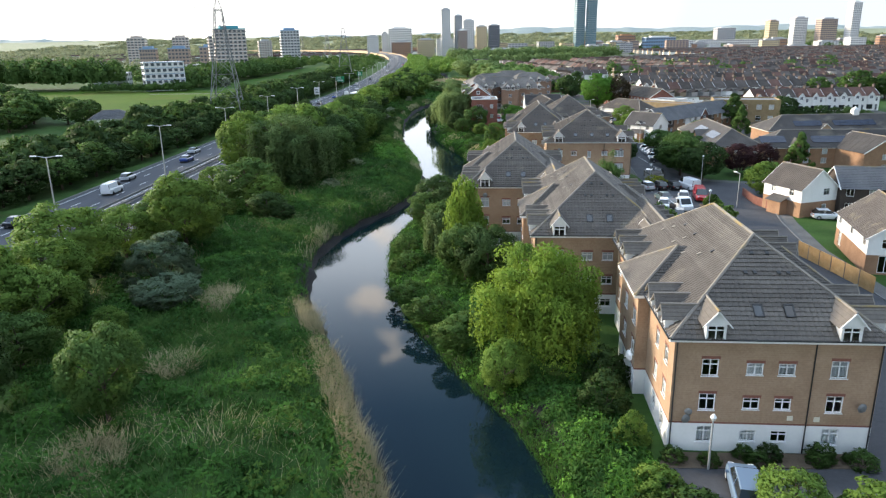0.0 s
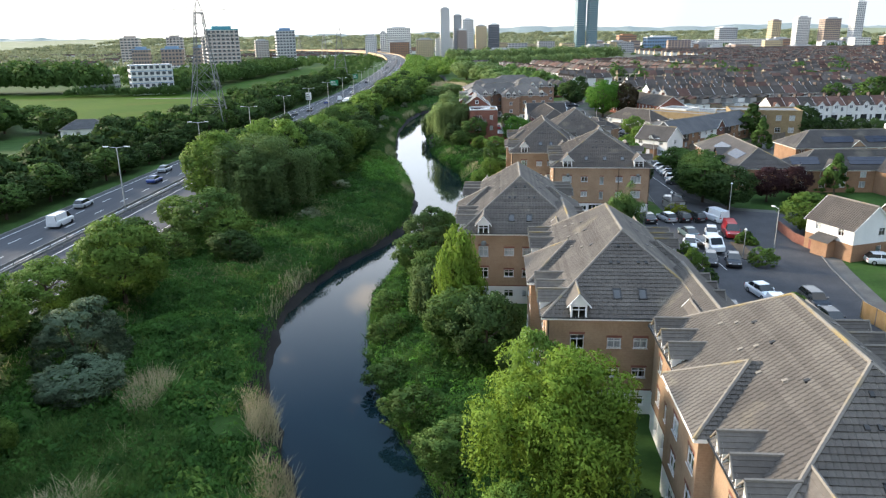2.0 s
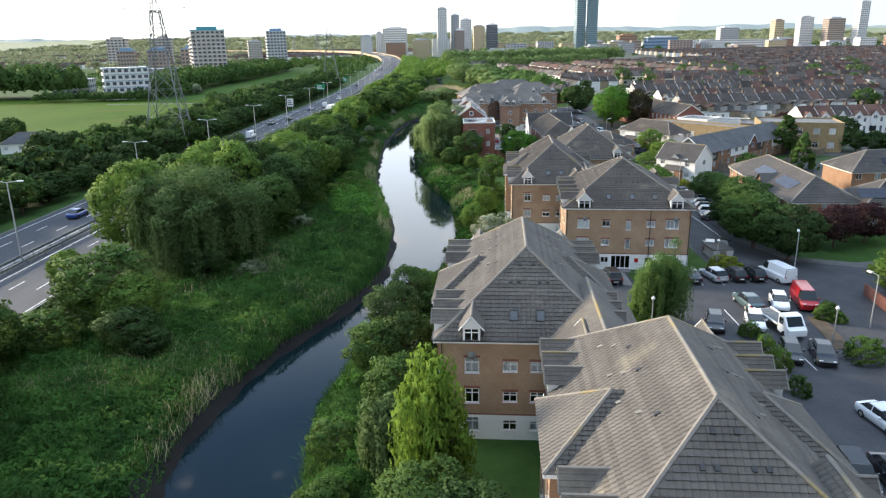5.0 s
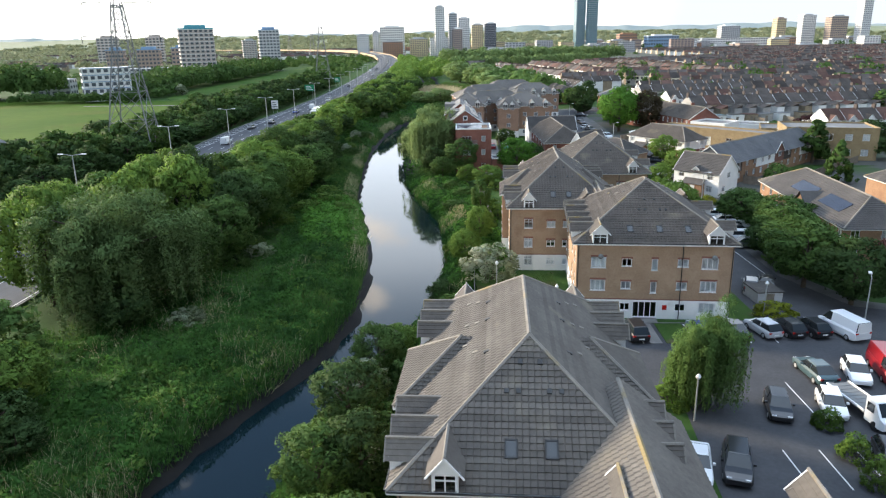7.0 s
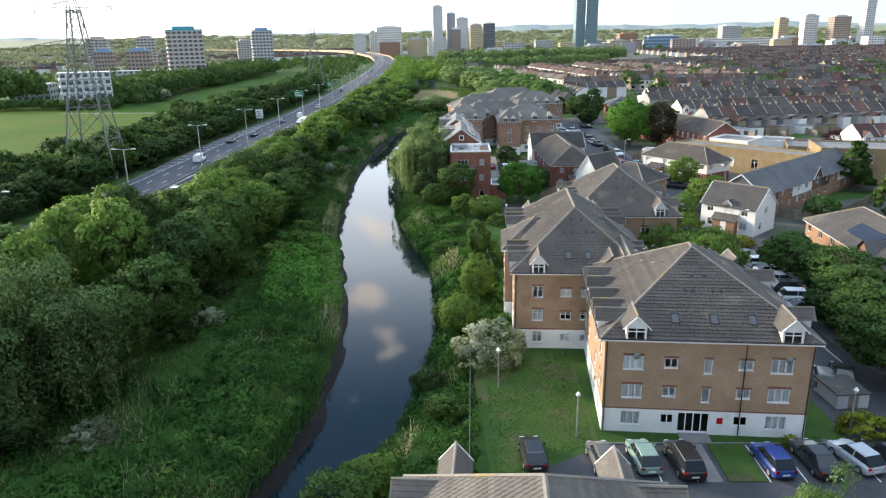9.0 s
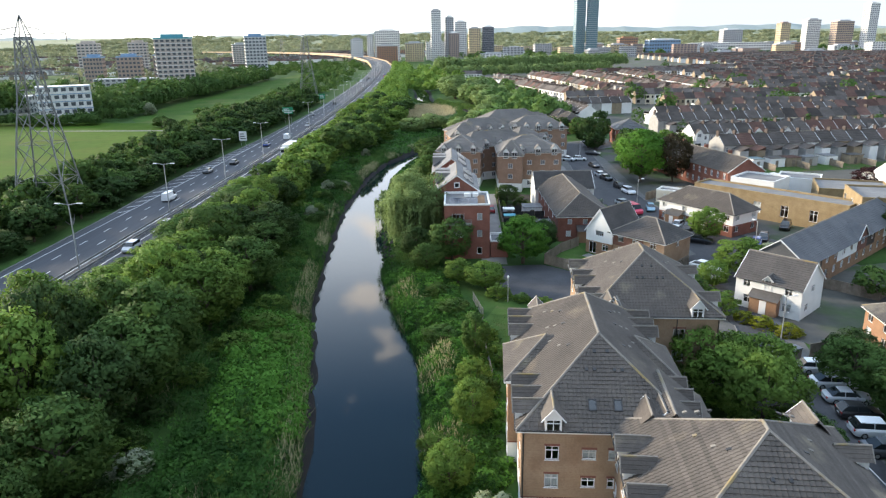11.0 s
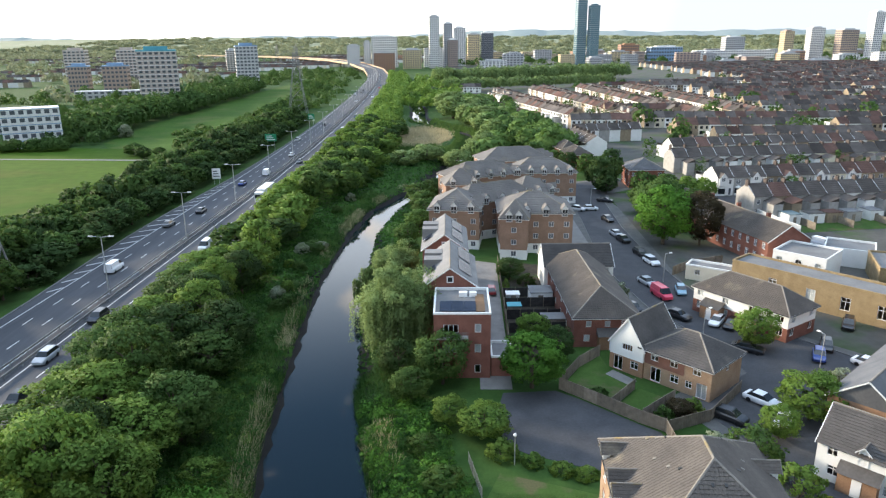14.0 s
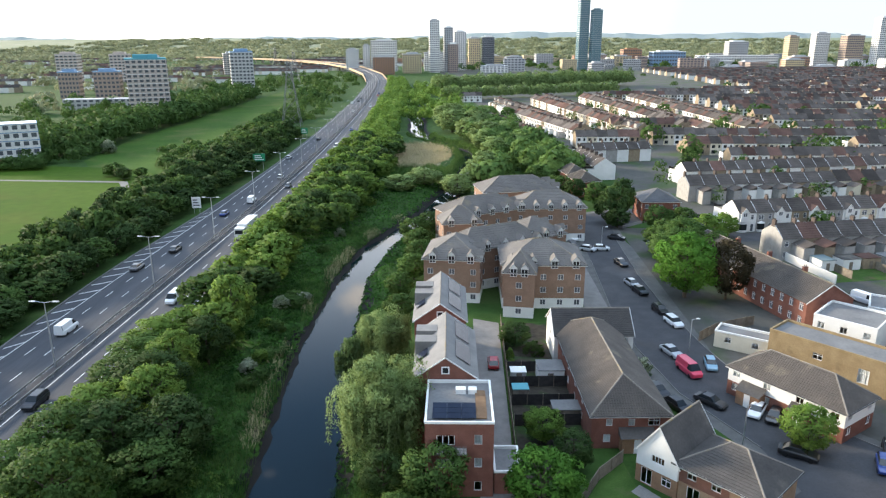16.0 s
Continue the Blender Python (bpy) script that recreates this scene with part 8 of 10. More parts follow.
def stems(name, label, xy, height, width, mat, lean=0.25, patch=None):
    x, y = xy
    if patch:
        keep = bumps(x, y, patch[0], patch[1]) + 0.2 * gr.random(len(x)) > patch[2]
        x, y = x[keep], y[keep]
    n = len(x)
    z = ground_z(x, y) - 0.1
    a = gr.random(n) * 2 * np.pi
    u = np.stack([np.cos(a), np.sin(a), 0 * a], 1) * width
    h = height * (0.6 + 0.6 * gr.random(n))
    wind = np.stack([gr.normal(0, lean, n) + 0.12, gr.normal(0, lean, n) - 0.1, np.ones(n)], 1)
    p = np.stack([x, y, z], 1)
    q = np.stack([p - u, p + u, p + wind * h[:, None] + u * 0.15, p + wind * h[:, None] - u * 0.15], 1).reshape(-1, 3)
    return tagged(quads_object(name, q, mat), label, "undergrowth", kind="stuff")


left_lo, left_hi = (lambda y: np.maximum(np.interp(y, MW_Y, MW_X) + 17, river_l(y) - 27)), (lambda y: river_l(y) - 0.7)
right_lo = lambda y: river_r(y) - 0.15
right_hi = lambda y: np.minimum(river_r(y) + 10.0, np.interp(y, [0, 38, 60, 64, 86, 89, 110, 122, 143, 145, 166, 190, 260, 360], [14, 11.5, 11, 5, 4.5, -1, -2, 4.5, 4, 7, 7.5, 9, 0, -1]))
herbs("bank_herbs", "dense nettles and herbs on the river bank", strip(34000, 22, 130, left_lo, left_hi), 0.27, "herb", 1.5, lump=1.5)
herbs("bank_herbs", "dense nettles and herbs along the wood", strip(20000, 130, 215, left_lo, left_hi), 0.34, "herb", 1.4, lump=1.3)
herbs("bank_herbs", "dense nettles and herbs on the upstream bank", strip(12000, 215, 420, left_lo, left_hi), 0.75, "herb")
herbs("bank_herbs", "dense nettles and herbs below the flats", strip(30000, 22, 120, right_lo, right_hi), 0.20, "herb", 1.5, lump=1.6)
herbs("bank_herbs", "dense nettles and herbs below the lawn", strip(12000, 120, 215, right_lo, right_hi), 0.30, "herb", 1.4, lump=1.0)
herbs("bank_herbs", "dense green growth under the trees upstream", strip(4000, 215, 350, right_lo, right_hi), 0.7, "herb")
stems("tall_grass", "tall pale grass among the bank herbs", strip(40000, 25, 240, left_lo, left_hi), 1.3, 0.03, "blade", patch=(7, 31, 0.44))
stems("tall_grass", "tall green grass at the foot of the bank", strip(16000, 95, 330, lambda y: river_l(y) - 7, left_hi), 1.1, 0.06, "blade", patch=(9, 32, 0.40))
stems("tall_grass", "tall green grass below the flats", strip(14000, 40, 215, right_lo, lambda y: np.minimum(right_lo(y) + 5, right_hi(y))), 0.9, 0.05, "blade", patch=(6, 33, 0.5))
stems("tall_grass", "rank green grass leaning over the water", strip(15000, 24, 215, lambda y: river_r(y) - 0.35, lambda y: river_r(y) + 1.3), 0.9, 0.04, "herb", 0.45)
stems("tall_grass", "rank green grass on the muddy edge", strip(7000, 100, 215, lambda y: river_l(y) - 2.2, lambda y: river_l(y) - 1.0), 0.9, 0.04, "herb", 0.45)
stems("reeds", "dry straw-coloured reeds along the water's edge", strip(7500, 26, 68, lambda y: river_l(y) - 2.8, lambda y: river_l(y) - 0.2), 1.6, 0.022, "reed", 0.30, patch=(6, 41, 0.34))
stems("reeds", "dry straw-coloured reeds along the upstream bank", strip(15000, 70, 345, lambda y: river_l(y) - 3.2, lambda y: river_l(y) - 0.9), 1.4, 0.026, "reed", 0.25, patch=(9, 42, 0.56))
stems("reeds", "dry reeds in patches between the herbs", strip(30000, 30, 190, left_lo, left_hi), 1.3, 0.018, "reed", 0.55, patch=(6, 43, 0.82))
stems("reeds", "dry reeds below the lawn", strip(6000, 120, 200, right_lo, lambda y: right_lo(y) + 4), 1.2, 0.04, "reed", 0.3, patch=(6, 44, 0.72))


def mounds(label, xy, mat, seed, r=(0.45, 1.2), per=64, leaf=0.24):
    """Rounded clumps of bramble and nettle, joined."""
    rng = np.random.default_rng(seed)
    out, soft = [], []
    for x, y in zip(*xy):
        q = rng.uniform(*r)
        d = unit(rng, per)
        d[:, 2] = np.abs(d[:, 2])
        c = np.array([x, y, float(ground_z(x, y)) - 0.05]) + d * np.array([q, q, q * 0.95]) * (0.7 + 0.4 * rng.random((per, 1)))
        out.append(leaf_tris(c, d + 0.4 * rng.normal(size=(per, 3)), leaf, rng, 1.5))
        soft.append(d + 0.15 * rng.normal(size=(per, 3)))
    return tagged(quads_object("bramble", np.concatenate(out), mat, k=3, shade=np.concatenate(soft)), label, "undergrowth", kind="stuff")


mounds("rounded clumps of nettle and bramble on the bank", strip(1000, 24, 135, left_lo, lambda y: river_l(y) - 2.5), "herb", 51, (0.45, 1.2), 84, 0.19)
mounds("bright clumps of fresh herbs near the water", strip(420, 24, 215, lambda y: river_l(y) - 9, lambda y: river_l(y) - 2.2), "leaf_bright", 52, (0.4, 1.0), 60, 0.22)
mounds("clumps of herbs along the wood", strip(420, 135, 300, lambda y: river_l(y) - 12, lambda y: river_l(y) - 2.2), "herb", 53, (0.6, 1.4))
mounds("dense clumps of nettle below the flats", strip(620, 24, 205, lambda y: river_r(y) + 0.4, right_hi), "herb", 54, (0.5, 1.2), 100, 0.17)
mounds("bright clumps of herbs below the flats", strip(420, 24, 205, lambda y: river_r(y) + 0.4, right_hi), "leaf_vivid", 55, (0.4, 1.0), 90, 0.16)
mounds("vivid green bramble thicket on the bank", strip(260, 156, 185, lambda y: river_l(y) - 9.5, lambda y: river_l(y) - 1.4), "leaf_vivid", 56, (0.8, 1.7), 110, 0.26)
mounds("fresh green herbs on the slope below the lawn", strip(260, 145, 205, lambda y: river_r(y) + 0.5, lambda y: river_r(y) + 8), "leaf_vivid", 57, (0.5, 1.1), 64, 0.24)
mounds("fresh green nettles on the open bank", strip(560, 56, 156, lambda y: river_l(y) - 13, lambda y: river_l(y) - 2.4), "herb", 58, (0.5, 1.2), 60, 0.24)


def patch_of(n, x, y, rx, ry):
    a, d = gr.random(n) * 2 * np.pi, np.sqrt(gr.random(n))
    return x + rx * d * np.cos(a), y + ry * d * np.sin(a)


stems("tall_grass", "windblown pale green grass in the clearing", patch_of(9000, -26, 57, 6.5, 6.5), 1.0, 0.03, "blade", 0.6)
stems("reeds", "flattened patch of dry grass in the clearing", patch_of(900, -24.6, 51.8, 1.8, 2.6), 1.2, 0.025, "reed", 0.7)
stems("reeds", "dry reeds beside the grey bushes", patch_of(1000, -25.6, 66.5, 1.6, 3.4), 1.5, 0.025, "reed", 0.4)
stems("reeds", "pale dead stems under the trees", patch_of(900, -24.5, 38.5, 2.6, 2.0), 1.3, 0.025, "reed", 0.5)


def sward(label, n, x0, x1, y0, y1, keep=lambda x, y: x == x):
    x, y = x0 + (x1 - x0) * gr.random(n), y0 + (y1 - y0) * gr.random(n)
    ok = keep(x, y)
    return stems("grass", label, (x[ok], y[ok]), 0.22, 0.06, "sward", 0.6)


sward("short uneven grass of the lawn by the river", 9000, 5.6, 13.7, 122.6, 142.8, lambda x, y: y > 122 + (x - 5.5) * 0.62)
sward("short uneven grass of the lawn behind the flats", 7000, 8.2, 17.5, 168, 186)
sward("short grass of the small islands between parking bays", 900, 22.1, 24.5, 122, 126.4)
sheet("reed_bed", [(-32, 436), (-24, 428), (-14, 426), (-6, 421), (-2, 428), (0, 442), (-1, 458), (-5, 474), (-14, 486), (-24, 490), (-30, 478)], 0.5, "reedbed", "pale dry reed bed beside the river bend", "reed bed", thick=0.9)
stems("reeds", "pale dry reeds standing in the reed bed", patch_of(5200, -16, 455, 17, 34), 2.0, 0.10, "reed", 0.4)
stems("reeds", "green reeds along the upstream bend", strip(5200, 395, 535, lambda y: river_l(y) - 4.5, lambda y: river_l(y) - 0.2), 1.5, 0.11, "blade", 0.35)
stems("reeds", "green reeds on the far side of the bend", strip(5200, 395, 535, lambda y: river_r(y) + 0.2, lambda y: river_r(y) + 4.5), 1.5, 0.11, "blade", 0.35)
stems("reeds", "green reeds at the edge of the reed bed", patch_of(2600, -14, 418, 17, 9), 1.6, 0.12, "blade", 0.4)

# ---- towers and skyline ----
def tower(label, x, y, w, d, h, yaw, wall, floors, cols, crown=None, band=None, glass="far_glass", name="tower_block"):
    root = thing(name, label, "tower block", pose(x, y, 0, 0, 0, yaw))
    m = Mesh()
    m.box(-w / 2, -d / 2, -1, w / 2, d / 2, h)
    part("wall", m, wall, root)
    step = h / floors
    g, b = Mesh(), Mesh()
    for side, (len_, ang) in enumerate(((w, 0), (d, 90), (w, 180), (d, 270))):
        k0, k1 = len(g.v), len(b.v)
        off = d / 2 if side % 2 == 0 else w / 2
        n = max(2, round(cols * len_ / w))
        for f in range(floors):
            z = f * step + step * 0.32
            for c in range(n):
                u = -len_ / 2 + len_ * (c + 0.5) / n
                hw = len_ / n * 0.30
                a, b0, c0, d0 = u - hw, u + hw, z, z + step * 0.5
                g.face([(a, -off - 0.12, c0), (b0, -off - 0.12, c0), (b0, -off - 0.12, d0), (a, -off - 0.12, d0)])
                g.face([(a, -off - 0.12, d0), (b0, -off - 0.12, d0), (b0, -off, d0), (a, -off, d0)])
                g.face([(b0, -off - 0.12, c0), (b0, -off, c0), (b0, -off, d0), (b0, -off - 0.12, d0)])
        if band:
            for f in range(1, floors + 1):
                b.box(-len_ / 2 - 0.1, -off - 0.2, f * step - 0.35, len_ / 2 + 0.1, -off, f * step)
        turn = Matrix.Rotation(radians(ang), 3, "Z")
        g.v[k0:] = [tuple(turn @ Vector(p)) for p in g.v[k0:]]
        b.v[k1:] = [tuple(turn @ Vector(p)) for p in b.v[k1:]]
    tagged(part("window", g, glass, root), kind="stuff")
    if band:
        tagged(part("floor_band", b, band, root), kind="stuff")
    if crown:
        c = Mesh()
        c.box(-w * 0.3, -d * 0.3, h, w * 0.3, d * 0.3, h + 3.2)
        part("plant_room", c, crown, root)
        c = Mesh()
        c.box(-w / 2 - 0.15, -d / 2 - 0.15, h - 0.1, w / 2 + 0.15, d / 2 + 0.15, h + 0.9)
        part("parapet", c, crown, root)
    return root


M["conc_white"] = plain("white_cladding", (0.76, 0.75, 0.72))
M["conc_grey"] = plain("grey_cladding", (0.47, 0.47, 0.47))
M["brick_far"] = plain("far_brown_brick", (0.38, 0.29, 0.24))
M["brick_pale"] = plain("pale_pinkish_brick", (0.50, 0.43, 0.38))
M["brick_orange"] = plain("far_orange_brick", (0.40, 0.22, 0.13))
M["teal_dark"] = plain("blue_green_felt", (0.13, 0.18, 0.19))
M["teal"] = plain("teal_roof", (0.10, 0.33, 0.38))
M["blue_clad"] = plain("blue_cladding", (0.22, 0.34, 0.48))
M["cream_clad"] = plain("cream_cladding", (0.62, 0.50, 0.30))
M["dark_clad"] = plain("dark_cladding_far", (0.10, 0.11, 0.13))


def T(label, x, y, w, d, h, *rest, **more):
    """The town centre stands well back from the terraces."""
    if y > 1050:
        x, y, h = 4 + (x - 4) * 1.17, 70 + (y - 70) * 1.17, max(8, 35 + (h - 35) * 1.17)
    else:
        h += 2.0 if h > 20 else 0
    return tower(label, x, y, w, d, h, *rest, **more)


T("brown brick tower block with teal roof and pale bands", -202, 612, 25, 24, 36.5, 24, "brick_pale", 13, 7, "teal", "conc_white")
T("grey tower block with blue top storey", -198, 805, 20, 19, 38, 20, "conc_grey", 13, 6, "blue_clad", "conc_white")
T("brown brick tower block among trees", -427, 928, 22, 20, 34, 15, "brick_pale", 11, 5, "brick_pale", "conc_white")
T("brown brick tower block beyond the playing field", -372, 934, 20, 20, 34, 18, "brick_pale", 11, 5, "brick_pale", "conc_white")
T("brown brick tower block near the viaduct", -300, 1080, 22, 20, 32, 22, "brick_pale", 11, 5, "conc_grey", "conc_white")
T("broad brown tower block behind its neighbour", -262, 760, 22, 18, 33, 24, "brick_pale", 11, 5, "conc_grey", "conc_white")
for x, y, w, h in ((-352, 790, 17, 21), (-322, 800, 22, 21), (-290, 812, 24, 22)):
    T("low brick flats with bright blue roof storeys", x, y, w, 14, h, 14, "brick_far", 6, 6, "blue_clad", name="apartment_block")
T("white and grey flats of four storeys with balconies", -186, 434, 23, 12, 17.0, 32, "conc_white", 5, 7, None, "blue_clad", name="apartment_block")
T("grey low-rise flats beside the white ones", -240, 478, 22, 12, 9.5, 10, "conc_grey", 3, 6, name="apartment_block")
T("long low grey block with flat roof", -255, 672, 70, 12, 9, 14, "conc_grey", 3, 16, name="apartment_block")
T("long red and white low-rise block", -330, 560, 46, 12, 8.5, 10, "brick_orange", 3, 12, "conc_white", name="apartment_block")
T("long brick low-rise block beyond the field", -420, 660, 60, 12, 8, 6, "brick_far", 3, 14, name="apartment_block")
# the town centre
T("tall white residential tower with dark window strips", -33, 1143, 16, 18, 74, 8, "conc_white", 24, 5, "conc_grey")
T("tall white and grey tower beside its twin", -14, 1153, 14, 18, 65, 8, "conc_grey", 21, 4, "conc_white")
T("pale residential tower with regular windows", 2, 1224, 21, 18, 60, 8, "conc_white", 19, 6, "conc_white")
T("brown and white mid-rise tower", -7, 1143, 16, 14, 43, 8, "brick_far", 14, 5, "conc_white", name="apartment_block")
T("dark blue and white slab tower", 47, 1293, 22, 14, 53, 6, "dark_clad", 17, 6, "conc_white", "conc_grey")
T("beige slab tower with vertical strips", 25, 1290, 22, 14, 51, 6, "cream_clad", 17, 6, "conc_grey")
T("stepped white office slab with long window bands", -108, 1187, 44, 20, 48, 6, "conc_white", 13, 12, "conc_white", "conc_white", name="office_block")
T("white office block with tall windows", -143, 1112, 20, 16, 36, 8, "conc_white", 11, 6, "conc_grey", name="office_block")
T("slim pale tower beside the office slab", -128, 1144, 11, 14, 41, 8, "conc_white", 13, 3, "conc_grey", name="office_block")
T("red and orange brick mid-rise block", -98, 1088, 33, 18, 27, 6, "brick_orange", 9, 9, "conc_grey", name="apartment_block")
T("stepped cream and grey mid-rise block", -63, 1121, 30, 18, 30, 6, "cream_clad", 10, 8, "conc_grey", name="apartment_block")
T("white mid-rise block with grey top", -35, 1200, 36, 16, 31, 6, "conc_white", 10, 10, "conc_grey", name="apartment_block")
T("tall blue glass tower with thin mullions", 186, 1232, 17, 17, 113, 10, "tower_glass", 36, 7, "tower_glass", "conc_grey", "tower_glass", name="glass_tower")
T("shorter blue glass tower beside the tallest", 204, 1222, 16, 16, 90, 10, "tower_glass", 29, 7, "tower_glass", "conc_grey", "tower_glass", name="glass_tower")
T("red brick shopping block with flat roofs", 301, 1409, 38, 24, 32, 4, "brick_orange", 6, 8, "brick_orange", name="shopping_centre")
T("blue and white hall with a long flat roof", 360, 1394, 65, 30, 28, 4, "blue_clad", 4, 12, "conc_white", name="station_hall")
T("very long white low building", 483, 1404, 162, 26, 22, 4, "conc_white", 4, 30, name="shopping_centre")
T("yellowish tower block on the skyline", 540, 1328, 20, 16, 52, 12, "cream_clad", 16, 5, "brick_far")
T("white tower block on the skyline", 599, 1356, 30, 16, 57, 12, "conc_white", 18, 8, "conc_grey", "conc_white")
T("brown banded office tower on the skyline", 617, 1290, 36, 18, 53, 12, "brick_far", 14, 9, "conc_grey", "cream_clad")
T("tall white tower at the skyline's end", 674, 1316, 20, 18, 80, 12, "conc_white", 25, 5, "conc_white")
T("broad grey office building behind the station", 534, 1547, 45, 24, 44, 6, "conc_grey", 10, 10, "conc_white", name="office_block")
far = random.Random(5)
for k in range(72):
    x, y = far.uniform(-180, 760), far.uniform(1080, 1700)
    if abs(x - float(mway(y)[0])) < 45 or (x < 0 and y < 1250):
        continue
    T(far.choice(["low brick town building with flat roof", "white town building with rows of windows", "grey mid-rise town building"]), x, y, far.uniform(18, 44), far.uniform(12, 20), far.uniform(10, 24), far.uniform(-5, 20), far.choice(["brick_far", "conc_white", "conc_grey", "brick_orange", "cream_clad"]), far.randrange(4, 7), far.randrange(6, 10), far.choice([None, "conc_grey"]), name="town_building")


# ---- pylons ----
def pylon(x, y, yaw, h=40.0, label="tall grey lattice steel electricity pylon"):
    root = thing("electricity_pylon", label, "pylon", pose(x, y, 0, 0, 0, yaw))
    half = lambda z: float(np.interp(z / h, [0, 0.53, 0.72, 0.92, 1], [5.6, 2.7, 1.55, 1.05, 0.9]))
    legs = Mesh()
    for sx, sy in ((1, 1), (1, -1), (-1, -1), (-1, 1)):
        zz = [0, h * 0.2, h * 0.4, h * 0.62, h * 0.9]
        leg = Mesh()
        for a, b in zip(zz[:-1], zz[1:]):
            leg.bar((sx * half(a), sy * half(a), a), (sx * half(b), sy * half(b), b), 0.18)
        leg.bar((sx * half(zz[-1]), sy * half(zz[-1]), zz[-1]), (0, 0, h), 0.12)
        part("leg", leg, "steel_dark", root)
    br = Mesh()
    z = 0.0
    while z < h * 0.9:
        s = half(z)
        z2 = min(z + 1.5 * s + 0.8, h * 0.9)
        t = half(z2)
        for k in range(4):
            c = [(1, 1), (1, -1), (-1, -1), (-1, 1)]
            (ax, ay), (bx, by) = c[k], c[(k + 1) % 4]
            br.bar((ax * s, ay * s, z), (bx * t, by * t, z2), 0.09), br.bar((bx * s, by * s, z), (ax * t, ay * t, z2), 0.09)
            br.bar((ax * t, ay * t, z2), (bx * t, by * t, z2), 0.07)
        z = z2
    tagged(part("bracing", br, "steel_dark", root), kind="stuff")
    for za, reach in ((h * 0.72, 9.4), (h * 0.91, 8.2)):
        for s in (-1, 1):
            arm = Mesh()
            tip = (s * reach, 0, za + 0.2)
            for sy in (-1, 1):
                arm.bar((s * 0.6, sy * 0.6, za), tip, 0.09), arm.bar((s * 0.5, sy * 0.5, za + 1.5), tip, 0.08)
                arm.bar((s * reach * 0.5, sy * 0.32, za + 0.1), (s * reach * 0.35, sy * 0.4, za + 1.0), 0.05)
            part("cross_arm", arm, "steel_dark", root)
            ins = Mesh()
            ins.bar((s * (reach - 0.1), 0, za + 0.15), (s * (reach - 0.1), 0, za - 1.4), 0.10, sides=6)
            part("insulator", ins, "black_pipe", root)
    return root


p1 = pylon(-81.6, 238.8, 8, 41.5)
copy_thing(p1, pose(-96.5, 565, 0, 0, 0, 6))
copy_thing(p1, pose(-190, 980, 0, 0, 0, 25))
copy_thing(p1, pose(-320, 1400, 0, 0, 0, 35))


# ridge that closes the view; its haze is mixed into the pale grey colour
M["hills"] = surf("haze_tinted_hills", (0.24, 0.285, 0.265), (0.30, 0.34, 0.315), 0.004, 0.95, c3=(0.26, 0.31, 0.28), c3_scale=0.008, fine=0.1)
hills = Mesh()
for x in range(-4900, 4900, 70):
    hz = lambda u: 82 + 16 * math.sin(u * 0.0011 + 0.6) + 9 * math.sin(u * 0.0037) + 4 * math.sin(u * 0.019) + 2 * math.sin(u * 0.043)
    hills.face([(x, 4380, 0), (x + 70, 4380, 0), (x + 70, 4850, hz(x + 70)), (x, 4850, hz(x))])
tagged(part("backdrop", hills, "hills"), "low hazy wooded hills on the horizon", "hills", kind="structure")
sheet("town_ground", [(46.5, 247), (49, 239), (56, 227), (64, 218), (140, 205), (150, 300), (72, 284), (66, 330), (48, 330)], 0.02, "town_ground", "yards and small gardens behind the houses", "ground", thick=0.03)
sheet("town_ground", [(45.0, 178), (47.5, 172), (58, 158), (78, 166), (96, 214), (67, 206), (58, 199.5), (50, 204.5), (46.2, 196)], 0.024, "town_ground", "small gardens and yards beside the white terrace", "ground", thick=0.03)

# ---- lamps, signs, fences ----
def motorway_lamp(at):
    root = thing("street_lamp", "tall steel street lamp with two arms on the reservation", "street lamp", at, "motorway lamps")
    c = Mesh()
    c.bar((0, 0, 0), (0, 0, 10.7), 0.13, sides=8, r2=0.08)
    part("column", c, "steel", root)
    for s in (-1, 1):
        a, h = Mesh(), Mesh()
        a.bar((0, 0, 10.65), (s * 1.5, 0, 10.85), 0.05, sides=6)
        arm = part("arm", a, "steel", root)
        h.box(s * 1.4 - (0 if s > 0 else 0.85), -0.16, 10.78, s * 1.4 + (0.85 if s > 0 else 0), 0.16, 10.92)
        part("lantern", h, "fascia", root)
    return root


lamp = None
for k in range(24):
    y = 57.0 + 36.8 * k
    at = pose(mw_x(y) - 0.35, y, mw_z(y) + 0.02, 0, 0, 0 if y < 420 else 8)
    lamp = motorway_lamp(at) if lamp is None else (copy_thing(lamp, at) and lamp)


def estate_lamp(at, h=5.2, arm=True):
    root = thing("street_lamp", "slim grey estate street lamp with a small lantern", "street lamp", at, "estate lamps")
    c, g = Mesh(), Mesh()
    c.bar((0, 0, 0), (0, 0, h), 0.075, sides=8, r2=0.05)
    if arm:
        c.bar((0, 0, h), (0, -0.9, h + 0.15), 0.04, sides=6)
        g.box(-0.14, -1.3, h + 0.06, 0.14, -0.75, h + 0.2)
    else:
        g.bar((0, 0, h), (0, 0, h + 0.2), 0.10, sides=10, r2=0.2), g.bar((0, 0, h + 0.2), (0, 0, h + 0.42), 0.2, sides=10, r2=0.06)
    part("column", c, "steel", root)
    part("lantern", g, "fascia", root)
    return root


